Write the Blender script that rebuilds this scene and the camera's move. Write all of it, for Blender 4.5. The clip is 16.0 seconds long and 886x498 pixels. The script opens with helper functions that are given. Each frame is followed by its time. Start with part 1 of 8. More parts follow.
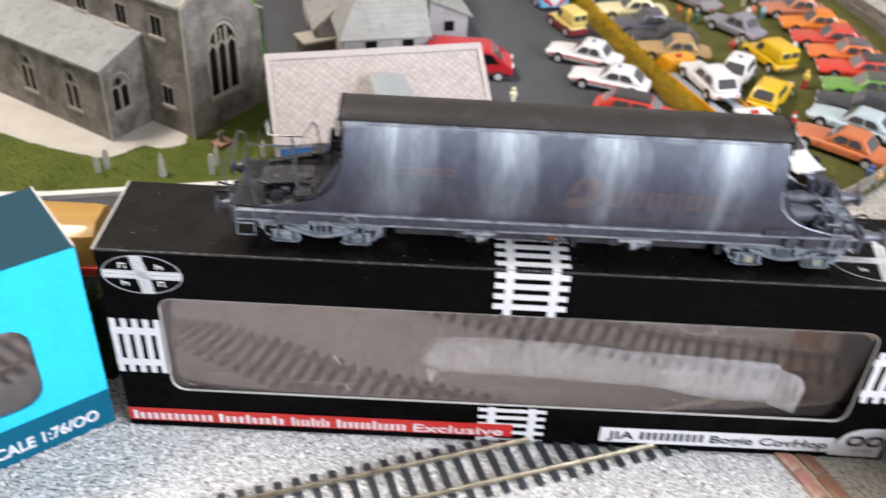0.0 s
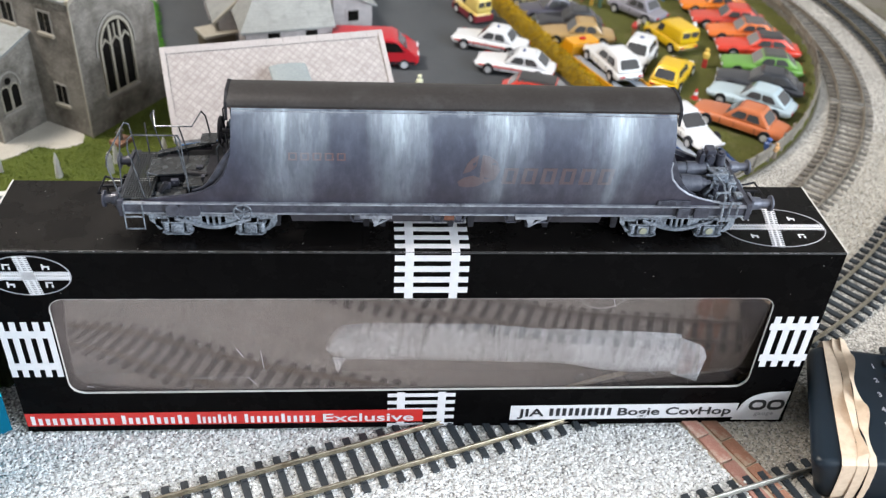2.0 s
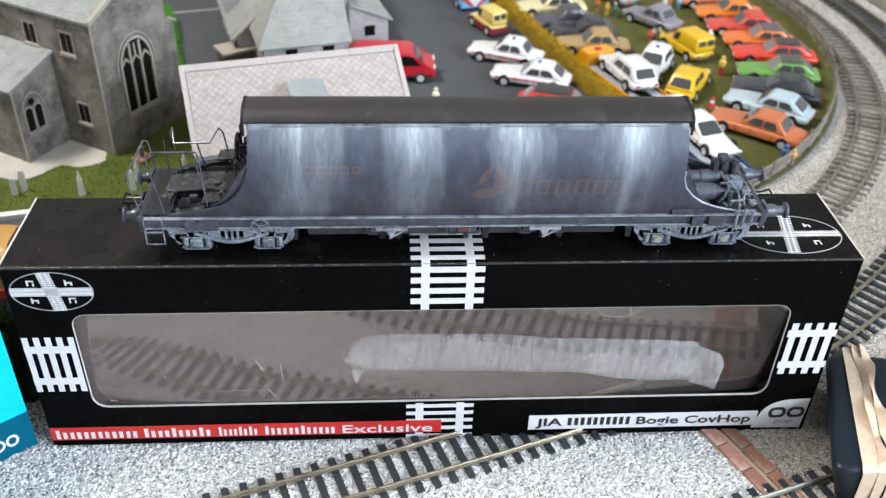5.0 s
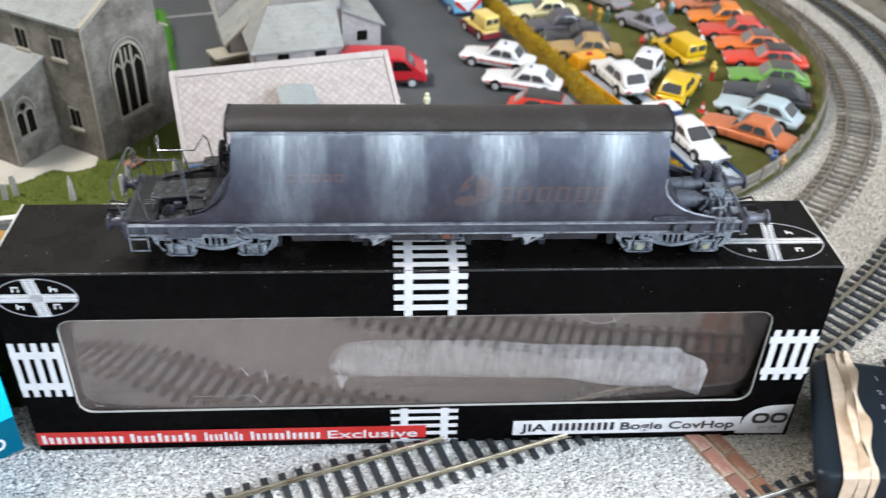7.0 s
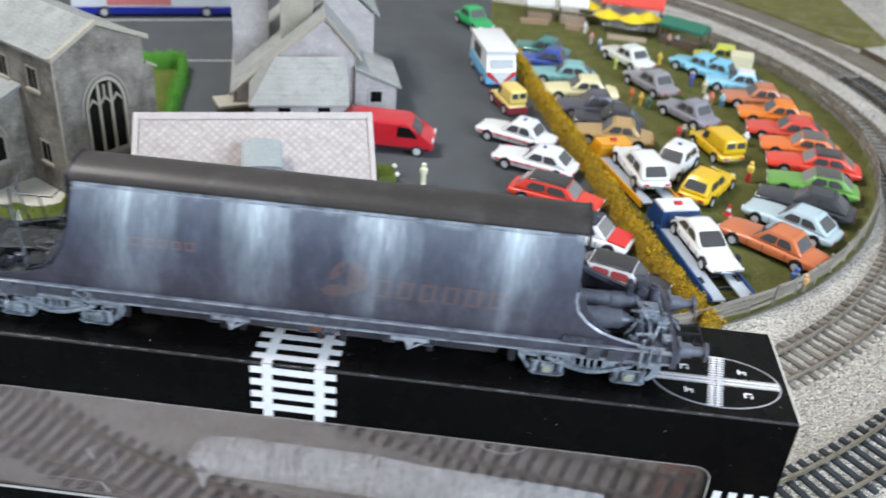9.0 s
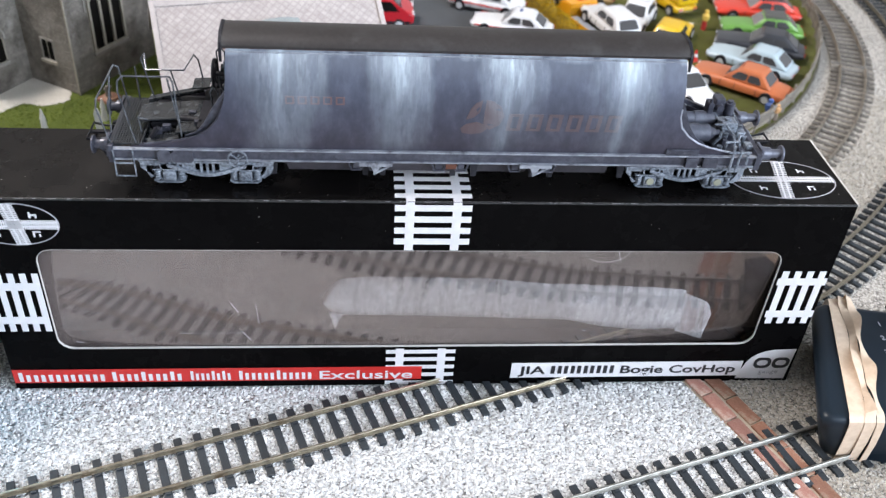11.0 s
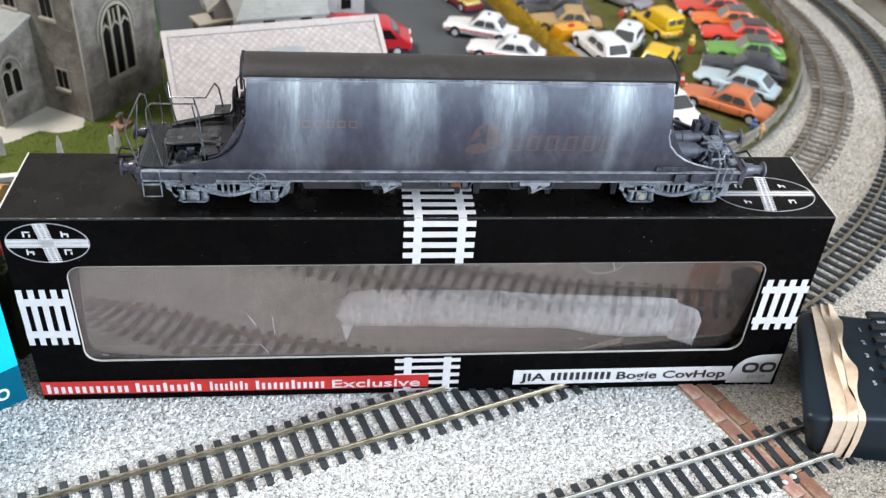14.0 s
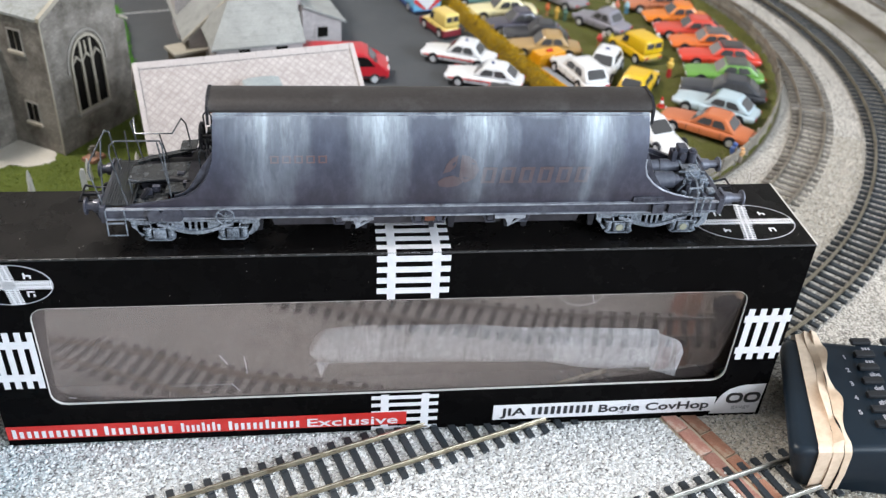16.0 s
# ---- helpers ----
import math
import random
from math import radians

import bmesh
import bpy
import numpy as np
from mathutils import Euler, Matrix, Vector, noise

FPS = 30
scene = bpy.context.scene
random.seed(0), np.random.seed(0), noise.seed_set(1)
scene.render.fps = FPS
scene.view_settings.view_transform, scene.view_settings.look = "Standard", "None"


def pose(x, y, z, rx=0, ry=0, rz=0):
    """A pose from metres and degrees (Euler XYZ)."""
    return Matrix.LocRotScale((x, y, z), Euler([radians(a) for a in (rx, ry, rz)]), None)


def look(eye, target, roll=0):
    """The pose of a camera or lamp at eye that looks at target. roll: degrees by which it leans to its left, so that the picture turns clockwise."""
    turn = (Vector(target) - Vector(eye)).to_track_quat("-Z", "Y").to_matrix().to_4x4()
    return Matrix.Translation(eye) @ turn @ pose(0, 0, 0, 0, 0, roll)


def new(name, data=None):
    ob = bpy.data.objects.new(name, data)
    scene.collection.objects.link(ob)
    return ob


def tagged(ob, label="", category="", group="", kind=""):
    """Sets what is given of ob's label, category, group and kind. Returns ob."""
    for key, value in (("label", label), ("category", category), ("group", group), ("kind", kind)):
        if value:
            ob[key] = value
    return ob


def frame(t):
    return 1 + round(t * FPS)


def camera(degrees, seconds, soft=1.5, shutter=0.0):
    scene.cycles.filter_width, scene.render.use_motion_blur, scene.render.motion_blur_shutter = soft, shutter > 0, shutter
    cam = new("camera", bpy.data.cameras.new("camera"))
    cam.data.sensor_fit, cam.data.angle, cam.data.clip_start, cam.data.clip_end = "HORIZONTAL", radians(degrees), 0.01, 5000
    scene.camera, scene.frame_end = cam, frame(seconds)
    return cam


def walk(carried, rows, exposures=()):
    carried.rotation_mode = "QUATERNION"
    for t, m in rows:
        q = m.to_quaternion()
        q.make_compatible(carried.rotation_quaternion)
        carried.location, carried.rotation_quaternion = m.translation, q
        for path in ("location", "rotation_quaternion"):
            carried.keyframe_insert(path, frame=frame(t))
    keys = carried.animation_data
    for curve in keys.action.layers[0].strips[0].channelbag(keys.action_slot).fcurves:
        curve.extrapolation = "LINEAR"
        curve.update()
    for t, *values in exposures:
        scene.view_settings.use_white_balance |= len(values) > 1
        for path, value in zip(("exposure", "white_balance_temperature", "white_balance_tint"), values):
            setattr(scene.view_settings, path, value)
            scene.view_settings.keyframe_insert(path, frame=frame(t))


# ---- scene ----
cam = camera(51.65, 16.0, soft=1.3, shutter=0.5)
cam.data.dof.use_dof, cam.data.dof.focus_distance, cam.data.dof.aperture_fstop = True, 0.372, 16.0
PATH = [
    (0, (-0.03412, -0.27505, 0.30746), (-0.03096, -0.03380, 0.12917), 3.32),
    (0.1, (-0.02610, -0.27737, 0.30603), (-0.02107, -0.03608, 0.12783), 3.24),
    (0.2, (-0.02361, -0.27744, 0.30313), (-0.01384, -0.03592, 0.12545), 3.89),
    (0.3, (-0.02162, -0.27723, 0.30270), (-0.00812, -0.03596, 0.12492), 4.29),
    (0.5, (-0.02203, -0.27751, 0.30344), (-0.00046, -0.03685, 0.12563), 4.99),
    (1, (-0.02091, -0.27767, 0.30356), (0.00575, -0.03768, 0.12553), 5.11),
    (1.5, (-0.02131, -0.27847, 0.30405), (0.00495, -0.03844, 0.12601), 4.32),
    (2, (-0.02129, -0.27606, 0.30292), (0.00436, -0.03623, 0.12453), 3.80),
    (2.5, (-0.02483, -0.27429, 0.30123), (-0.00298, -0.03377, 0.12327), 3.22),
    (3, (-0.02497, -0.27322, 0.30122), (-0.00497, -0.03230, 0.12357), 2.91),
    (3.5, (-0.02039, -0.27289, 0.30128), (-0.00117, -0.03153, 0.12416), 2.60),
    (4, (-0.01700, -0.27937, 0.30510), (0.00163, -0.03759, 0.12849), 2.26),
    (6.5, (-0.02286, -0.27791, 0.30396), (-0.00438, -0.03470, 0.12930), 1.91),
    (7, (-0.01255, -0.27972, 0.30775), (0.00591, -0.03683, 0.13264), 2.05),
    (7.2, (0.00217, -0.27556, 0.30006), (0.01971, -0.03146, 0.12655), 3.68),
    (7.5, (0.02145, -0.25684, 0.29009), (0.03919, -0.01200, 0.11764), 5.83),
    (7.7, (0.03502, -0.24299, 0.28218), (0.04918, 0.00548, 0.11467), 5.57),
    (8, (0.05660, -0.22786, 0.27649), (0.06282, 0.02366, 0.11309), 4.98),
    (8.2, (0.06787, -0.22531, 0.27561), (0.06485, 0.02887, 0.11630), 4.97),
    (8.5, (0.06785, -0.22480, 0.27655), (0.05844, 0.03011, 0.11866), 4.77),
    (8.8, (0.06829, -0.22375, 0.28287), (0.05543, 0.03130, 0.12544), 4.73),
    (9, (0.06167, -0.22834, 0.28870), (0.04882, 0.02633, 0.13066), 4.68),
    (9.2, (0.04439, -0.23737, 0.29015), (0.03227, 0.01693, 0.13145), 4.39),
    (9.4, (0.02738, -0.24964, 0.28874), (0.01642, -0.00084, 0.12147), 2.81),
    (9.5, (0.01382, -0.25714, 0.28534), (0.00764, -0.01106, 0.11385), 2.75),
    (9.7, (-0.00445, -0.26188, 0.28511), (-0.00359, -0.02368, 0.10273), 2.07),
    (9.9, (-0.01565, -0.26415, 0.28612), (-0.00116, -0.02913, 0.10022), 3.30),
    (10, (-0.01722, -0.26891, 0.28636), (0.00337, -0.03312, 0.10203), 3.99),
    (12.5, (-0.03075, -0.27646, 0.29157), (0.00132, -0.04145, 0.10788), 4.73),
    (13, (-0.02762, -0.28014, 0.29340), (0.00416, -0.04363, 0.11159), 4.53),
    (13.5, (-0.03086, -0.28776, 0.29758), (0.00065, -0.04938, 0.11819), 4.34),
    (14, (-0.03318, -0.29380, 0.29861), (-0.00098, -0.05418, 0.12100), 4.22),
    (14.5, (-0.03541, -0.29428, 0.29814), (-0.00166, -0.05322, 0.12278), 4.08),
    (15, (-0.03749, -0.29315, 0.30015), (-0.00262, -0.05096, 0.12657), 4.08),
    (15.5, (-0.03287, -0.28774, 0.29949), (0.00300, -0.04444, 0.12769), 4.03),
    (16, (-0.02719, -0.28467, 0.29853), (0.00918, -0.04145, 0.12671), 3.81),
]
walk(cam, [(t, look(eye, target, roll)) for t, eye, target, roll in PATH], [(0.0, 0.0, 7000, 18), (0.5, 0.0, 6850, 15), (2.0, 0.0, 6700, 12), (4.0, 0.0, 6550, 11), (8.0, 0.0, 6550, 11), (8.5, 0.0, 6400, 10), (9.5, 0.0, 6250, 12), (10.0, 0.0, 6400, 16), (10.3, 0.0, 6400, 16), (12.5, 0.0, 6550, 11), (16.0, 0.0, 6600, 12)])

# One unit of the plan is 48 mm; all plan numbers below are in it.
U = 0.048
pi = math.pi

# ---- light ----
world = bpy.data.worlds.new("world")
world.use_nodes = True
scene.world = world
world.node_tree.nodes["Background"].inputs[0].default_value = (0.75, 0.8, 0.9, 1)
world.node_tree.nodes["Background"].inputs[1].default_value = 0.05
scene.view_settings.exposure = 0.0


def area_lamp(name, eye, target, sx, sy, watts, colour):
    data = bpy.data.lights.new(name, "AREA")
    data.shape, data.size, data.size_y, data.energy, data.color = "RECTANGLE", sx, sy, watts, colour
    ob = new(name, data)
    ob.matrix_world = look(eye, target)
    return ob


area_lamp("window_daylight", (1.72, -1.12, 0.8), (0.0, 0.3, 0.0), 1.5, 1.1, 88, (0.755, 0.88, 1.0))
area_lamp("ceiling_lamp_light", (-0.8, 0.25, 1.42), (-0.1, 0.25, 0.0), 0.5, 0.3, 25, (1.0, 0.95, 0.88))
# added unseen source for the dim sheen on the carton's left top
area_lamp("far_window_glow", (-0.8, 1.6, 1.4), (0.0, 0.2, 0.0), 1.0, 0.6, 1.9, (1.0, 0.92, 0.84))


# ---- materials ----
def basic(name, rough, metal=0.0, spec=0.5):
    m = bpy.data.materials.new(name)
    m.use_nodes = True
    b = m.node_tree.nodes["Principled BSDF"]
    b.inputs["Roughness"].default_value = rough
    b.inputs["Metallic"].default_value = metal
    b.inputs["Specular IOR Level"].default_value = spec
    return m, m.node_tree.nodes, m.node_tree.links, b


def ramp(nodes, links, fac, stops):
    r = nodes.new("ShaderNodeValToRGB")
    e = r.color_ramp.elements
    while len(e) < len(stops):
        e.new(0.5)
    for k, (at, c) in enumerate(stops):
        e[k].position = at
        e[k].color = (*c, 1) if len(c) == 3 else c
    links.new(fac, r.inputs[0])
    return r.outputs[0]


def mixed(nodes, links, fac, a, b, how="MIX"):
    x = nodes.new("ShaderNodeMix")
    x.data_type, x.blend_type = "RGBA", how
    if isinstance(fac, float):
        x.inputs[0].default_value = fac
    else:
        links.new(fac, x.inputs[0])
    for s, v in ((6, a), (7, b)):
        if isinstance(v, tuple):
            x.inputs[s].default_value = (*v, 1)
        else:
            links.new(v, x.inputs[s])
    return x.outputs[2]


def maths(nodes, links, how, a, b=None):
    x = nodes.new("ShaderNodeMath")
    x.operation = how
    for s, v in ((0, a), (1, b)):
        if v is None:
            continue
        if isinstance(v, (int, float)):
            x.inputs[s].default_value = v
        else:
            links.new(v, x.inputs[s])
    return x.outputs[0]


def coords(nodes, links, scale=(1, 1, 1)):
    tc, mp = nodes.new("ShaderNodeTexCoord"), nodes.new("ShaderNodeMapping")
    mp.inputs["Scale"].default_value = scale
    links.new(tc.outputs["Object"], mp.inputs[0])
    return mp.outputs[0]


def noise_of(nodes, links, vec, scale, detail=3.0, rough=0.55):
    n = nodes.new("ShaderNodeTexNoise")
    n.inputs["Scale"].default_value, n.inputs["Detail"].default_value, n.inputs["Roughness"].default_value = scale, detail, rough
    links.new(vec, n.inputs["Vector"])
    return n.outputs["Fac"]


def bumped(nodes, links, b, height, strength, dist):
    u = nodes.new("ShaderNodeBump")
    u.inputs["Strength"].default_value, u.inputs["Distance"].default_value = strength, dist
    links.new(height, u.inputs["Height"])
    links.new(u.outputs[0], b.inputs["Normal"])


def mottled(name, c1, c2, rough, fine=900.0, coarse=40.0, bump=0.2, dist=0.0004, metal=0.0, spec=0.5, c3=None, random_tone=0.0):
    """A surface with grain and patches: c1 to c2 by fine and coarse noise, c3 for stains."""
    m, n, l, b = basic(name, rough, metal, spec)
    v = coords(n, l)
    f1, f2 = noise_of(n, l, v, fine, 4.0, 0.65), noise_of(n, l, v, coarse)
    s = maths(n, l, "ADD", maths(n, l, "MULTIPLY", f1, 0.6), maths(n, l, "MULTIPLY", f2, 0.4))
    col = ramp(n, l, s, [(0.36, c1), (0.64, c2)])
    if c3:
        f3 = noise_of(n, l, v, coarse * 2.3, 5.0, 0.7)
        col = mixed(n, l, ramp(n, l, f3, [(0.52, (0, 0, 0)), (0.68, (1, 1, 1))]), col, c3)
    if random_tone:
        oi = n.new("ShaderNodeObjectInfo")
        hv = n.new("ShaderNodeHueSaturation")
        l.new(maths(n, l, "ADD", 1.0 - random_tone / 2, maths(n, l, "MULTIPLY", oi.outputs["Random"], random_tone)), hv.inputs["Value"])
        l.new(col, hv.inputs["Color"])
        col = hv.outputs[0]
    l.new(col, b.inputs["Base Color"])
    bumped(n, l, b, f1, bump, dist)
    return m


def ballast_material(name, stops, scale, bump=0.9, patch=(0.85, 1.0)):
    """Loose stone chips: a cell to each chip, each with a tone of its own."""
    m, n, l, b = basic(name, 0.85, 0, 0.3)
    v = coords(n, l)
    cell = n.new("ShaderNodeTexVoronoi")
    cell.inputs["Scale"].default_value = scale
    l.new(v, cell.inputs["Vector"])
    sep = n.new("ShaderNodeSeparateColor")
    l.new(cell.outputs["Color"], sep.inputs[0])
    col = ramp(n, l, sep.outputs[0], stops)
    gap = ramp(n, l, cell.outputs["Distance"], [(0.4, (1, 1, 1)), (0.8, (0.2, 0.2, 0.2))])
    col = mixed(n, l, 0.8, col, gap, "MULTIPLY")
    p = noise_of(n, l, v, 26.0, 4.0)
    col = mixed(n, l, 1.0, col, ramp(n, l, p, [(0.35, (patch[0],) * 3), (0.65, (patch[1],) * 3)]), "MULTIPLY")
    l.new(col, b.inputs["Base Color"])
    h = maths(n, l, "SUBTRACT", sep.outputs[1], maths(n, l, "MULTIPLY", cell.outputs["Distance"], 1.4))
    bumped(n, l, b, h, bump, 0.0009)
    return m


def plain(name, c, rough=0.5, metal=0.0, spec=0.5, coat=0.0, grain=0.06, fine=300.0, random_tone=0.0):
    m = mottled(name, tuple(max(0, x * (1 - grain)) for x in c), tuple(min(1, x * (1 + grain)) for x in c), rough, fine, 60.0, 0.03, 0.0002, metal, spec, None, random_tone)
    m.node_tree.nodes["Principled BSDF"].inputs["Coat Weight"].default_value = coat
    m.node_tree.nodes["Principled BSDF"].inputs["Coat Roughness"].default_value = 0.08
    return m


PAINTS = {}


def paint(c, rough=0.3):
    key = (c, rough)
    if key not in PAINTS:
        PAINTS[key] = plain("toy_paint", c, rough, 0, 0.5, 0.5, 0.05, 700.0)
    return PAINTS[key]


M_WHITE_BALLAST = ballast_material("white_ballast", [(0.0, (0.3, 0.3, 0.3)), (0.15, (0.62, 0.62, 0.62)), (0.45, (0.86, 0.86, 0.86)), (1.0, (0.93, 0.93, 0.93))], 920, 1.0)
M_GREY_BALLAST = ballast_material("grey_ballast", [(0.0, (0.26, 0.245, 0.22)), (0.4, (0.49, 0.468, 0.43)), (1.0, (0.74, 0.72, 0.68))], 860)
M_CESS = ballast_material("cess", [(0.0, (0.44, 0.405, 0.36)), (0.5, (0.62, 0.58, 0.53)), (1.0, (0.75, 0.715, 0.66))], 900, 0.5, (0.82, 1.0))
M_DIRTY_BALLAST = ballast_material("dirty_ballast", [(0.0, (0.175, 0.152, 0.122)), (0.5, (0.29, 0.257, 0.215)), (1.0, (0.4, 0.36, 0.31))], 900, 0.7, (0.75, 1.0))
M_TAUPE_BALLAST = ballast_material("taupe_ballast", [(0.0, (0.25, 0.22, 0.182)), (0.5, (0.4, 0.36, 0.308)), (1.0, (0.52, 0.475, 0.415))], 900, 0.7, (0.78, 1.0))
M_SLEEPER = mottled("sleeper_plastic", (0.015, 0.02, 0.027), (0.034, 0.042, 0.05), 0.55, 1500, 60, 0.4, 0.0002, random_tone=0.5)
M_OLD_SLEEPER = mottled("weathered_sleeper", (0.115, 0.106, 0.096), (0.21, 0.195, 0.175), 0.75, 1200, 60, 0.4, 0.0002, random_tone=0.6)
M_RAIL = mottled("nickel_silver_rail", (0.32, 0.28, 0.21), (0.5, 0.45, 0.36), 0.32, 900, 50, 0.1, 0.0001, 0.85, 0.5, (0.2, 0.15, 0.1))
M_RAIL_SILVER = mottled("bright_rail", (0.34, 0.33, 0.3), (0.5, 0.49, 0.46), 0.4, 900, 50, 0.1, 0.0001, 0.85, 0.5, (0.26, 0.24, 0.2))
M_RAIL_OLD = mottled("grimy_rail", (0.24, 0.2, 0.16), (0.38, 0.34, 0.28), 0.5, 900, 50, 0.1, 0.0001, 0.6, 0.5, (0.16, 0.12, 0.09))
M_TARMAC = mottled("tarmac", (0.052, 0.057, 0.064), (0.078, 0.084, 0.092), 0.85, 2200, 22, 0.35, 0.0002, c3=(0.07, 0.074, 0.08))
M_LINE = mottled("road_line", (0.3, 0.31, 0.32), (0.42, 0.43, 0.44), 0.8, 1800, 50)
M_FIELD = mottled("field_grass", (0.075, 0.085, 0.014), (0.165, 0.165, 0.035), 0.95, 1500, 35, 1.0, 0.0015, c3=(0.17, 0.15, 0.06))
M_LAWN = mottled("lawn_grass", (0.075, 0.11, 0.013), (0.165, 0.205, 0.032), 0.95, 1500, 40, 1.0, 0.0015)
M_BANK = mottled("bank_grass", (0.1, 0.1, 0.02), (0.2, 0.19, 0.045), 0.95, 1200, 30, 1.0, 0.0015, c3=(0.22, 0.19, 0.12))
M_DIRT = mottled("earth", (0.11, 0.095, 0.075), (0.24, 0.215, 0.175), 0.95, 1300, 25, 0.9, 0.001, c3=(0.13, 0.12, 0.06))
M_CHALK = mottled("chalk_path", (0.5, 0.47, 0.41), (0.64, 0.61, 0.55), 0.95, 1300, 60, 0.9, 0.001)
M_KERB = mottled("kerb_stone", (0.6, 0.6, 0.58), (0.76, 0.76, 0.74), 0.8, 900, 60)
M_BRICK = mottled("path_brick", (0.34, 0.15, 0.115), (0.47, 0.25, 0.2), 0.8, 1400, 90, 0.5, 0.0004, c3=(0.52, 0.4, 0.33), random_tone=0.45)
M_BRICK_DARK = mottled("old_brick", (0.24, 0.11, 0.07), (0.37, 0.18, 0.12), 0.85, 1400, 90, 0.5, 0.0004, c3=(0.4, 0.31, 0.23), random_tone=0.4)
M_MORTAR = mottled("mortar", (0.4, 0.33, 0.25), (0.52, 0.45, 0.35), 0.9, 1500, 80, 0.5)

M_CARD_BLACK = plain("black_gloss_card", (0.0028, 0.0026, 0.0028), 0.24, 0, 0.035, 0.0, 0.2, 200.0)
# same card as the front, lightened here to carry the top's sheen
M_CARD_TOP = plain("black_gloss_top_sheen", (0.0048, 0.0042, 0.0042), 0.22, 0, 0.16, 0.0, 0.2, 200.0)
for m in (M_CARD_BLACK, M_CARD_TOP):
    # handling marks: the gloss varies
    n, l = m.node_tree.nodes, m.node_tree.links
    l.new(ramp(n, l, noise_of(n, l, coords(n, l), 55.0, 5.0, 0.65), [(0.35, (0.16, 0.16, 0.16)), (0.7, (0.4, 0.4, 0.4))]), n["Principled BSDF"].inputs["Roughness"])
M_CARD_FOLD = mottled("card_fold_highlight", (0.012, 0.012, 0.0125), (0.04, 0.04, 0.042), 0.5, 700, 60, 0.1)
M_CARD_EDGE = plain("card_edge", (0.62, 0.6, 0.57), 0.8)
M_CARD_INNER = plain("grey_card", (0.06, 0.047, 0.043), 0.8)
M_PRINT_WHITE = plain("white_print", (0.78, 0.77, 0.8), 0.35)
M_PRINT_RED = plain("red_print", (0.62, 0.035, 0.03), 0.3)
M_PRINT_BLACK = plain("black_print", (0.02, 0.02, 0.025), 0.4)
M_PRINT_GREY = plain("grey_print", (0.42, 0.41, 0.45), 0.4)
M_CYAN = plain("cyan_card", (0.0, 0.6, 0.92), 0.4, 0, 0.15, 0.0)
M_TEAL = plain("teal_card", (0.003, 0.05, 0.08), 0.3, 0, 0.3, 0.0)
M_TEAL_LIGHT = plain("blue_card", (0.0, 0.11, 0.19), 0.4, 0, 0.12, 0.0)
M_FILM_DARK = plain("dark_film", (0.035, 0.035, 0.04), 0.25)


def window_film():
    """Clear plastic sheet: most of the light goes through, the rest is mirrored."""
    m = bpy.data.materials.new("clear_plastic_film")
    m.use_nodes = True
    n, l = m.node_tree.nodes, m.node_tree.links
    out = n["Material Output"]
    n.remove(n["Principled BSDF"])
    t, g, x = n.new("ShaderNodeBsdfTransparent"), n.new("ShaderNodeBsdfGlossy"), n.new("ShaderNodeMixShader")
    t.inputs[0].default_value = (0.9, 0.9, 0.9, 1)
    g.inputs[0].default_value = (0.93, 0.83, 0.79, 1)
    g.inputs["Roughness"].default_value = 0.042
    v = coords(n, l)
    u = n.new("ShaderNodeBump")
    u.inputs["Strength"].default_value, u.inputs["Distance"].default_value = 0.05, 0.0004
    l.new(noise_of(n, l, v, 38.0, 2.0), u.inputs["Height"])
    l.new(u.outputs[0], g.inputs["Normal"])
    # milky in patches, most at one end; the mirror share also varies lengthwise
    tc, sp = n.new("ShaderNodeTexCoord"), n.new("ShaderNodeSeparateXYZ")
    l.new(tc.outputs["Object"], sp.inputs[0])
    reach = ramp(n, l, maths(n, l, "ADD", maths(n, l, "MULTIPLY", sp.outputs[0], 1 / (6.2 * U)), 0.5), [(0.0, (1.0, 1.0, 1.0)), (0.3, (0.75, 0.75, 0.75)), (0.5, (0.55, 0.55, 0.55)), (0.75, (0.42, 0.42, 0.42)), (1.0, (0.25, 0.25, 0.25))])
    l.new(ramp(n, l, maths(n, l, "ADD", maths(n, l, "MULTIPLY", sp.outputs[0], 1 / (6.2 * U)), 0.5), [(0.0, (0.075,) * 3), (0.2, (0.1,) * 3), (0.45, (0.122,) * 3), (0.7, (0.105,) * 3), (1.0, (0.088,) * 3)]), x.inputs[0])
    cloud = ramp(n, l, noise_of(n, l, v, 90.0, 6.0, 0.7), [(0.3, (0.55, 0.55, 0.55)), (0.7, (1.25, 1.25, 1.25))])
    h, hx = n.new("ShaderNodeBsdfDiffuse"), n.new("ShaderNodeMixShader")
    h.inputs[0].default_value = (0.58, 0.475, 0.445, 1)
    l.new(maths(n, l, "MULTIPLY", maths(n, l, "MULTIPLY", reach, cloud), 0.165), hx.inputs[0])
    l.new(t.outputs[0], hx.inputs[1])
    l.new(h.outputs[0], hx.inputs[2])
    l.new(hx.outputs[0], x.inputs[1])
    l.new(g.outputs[0], x.inputs[2])
    l.new(x.outputs[0], out.inputs[0])
    return m


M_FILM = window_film()


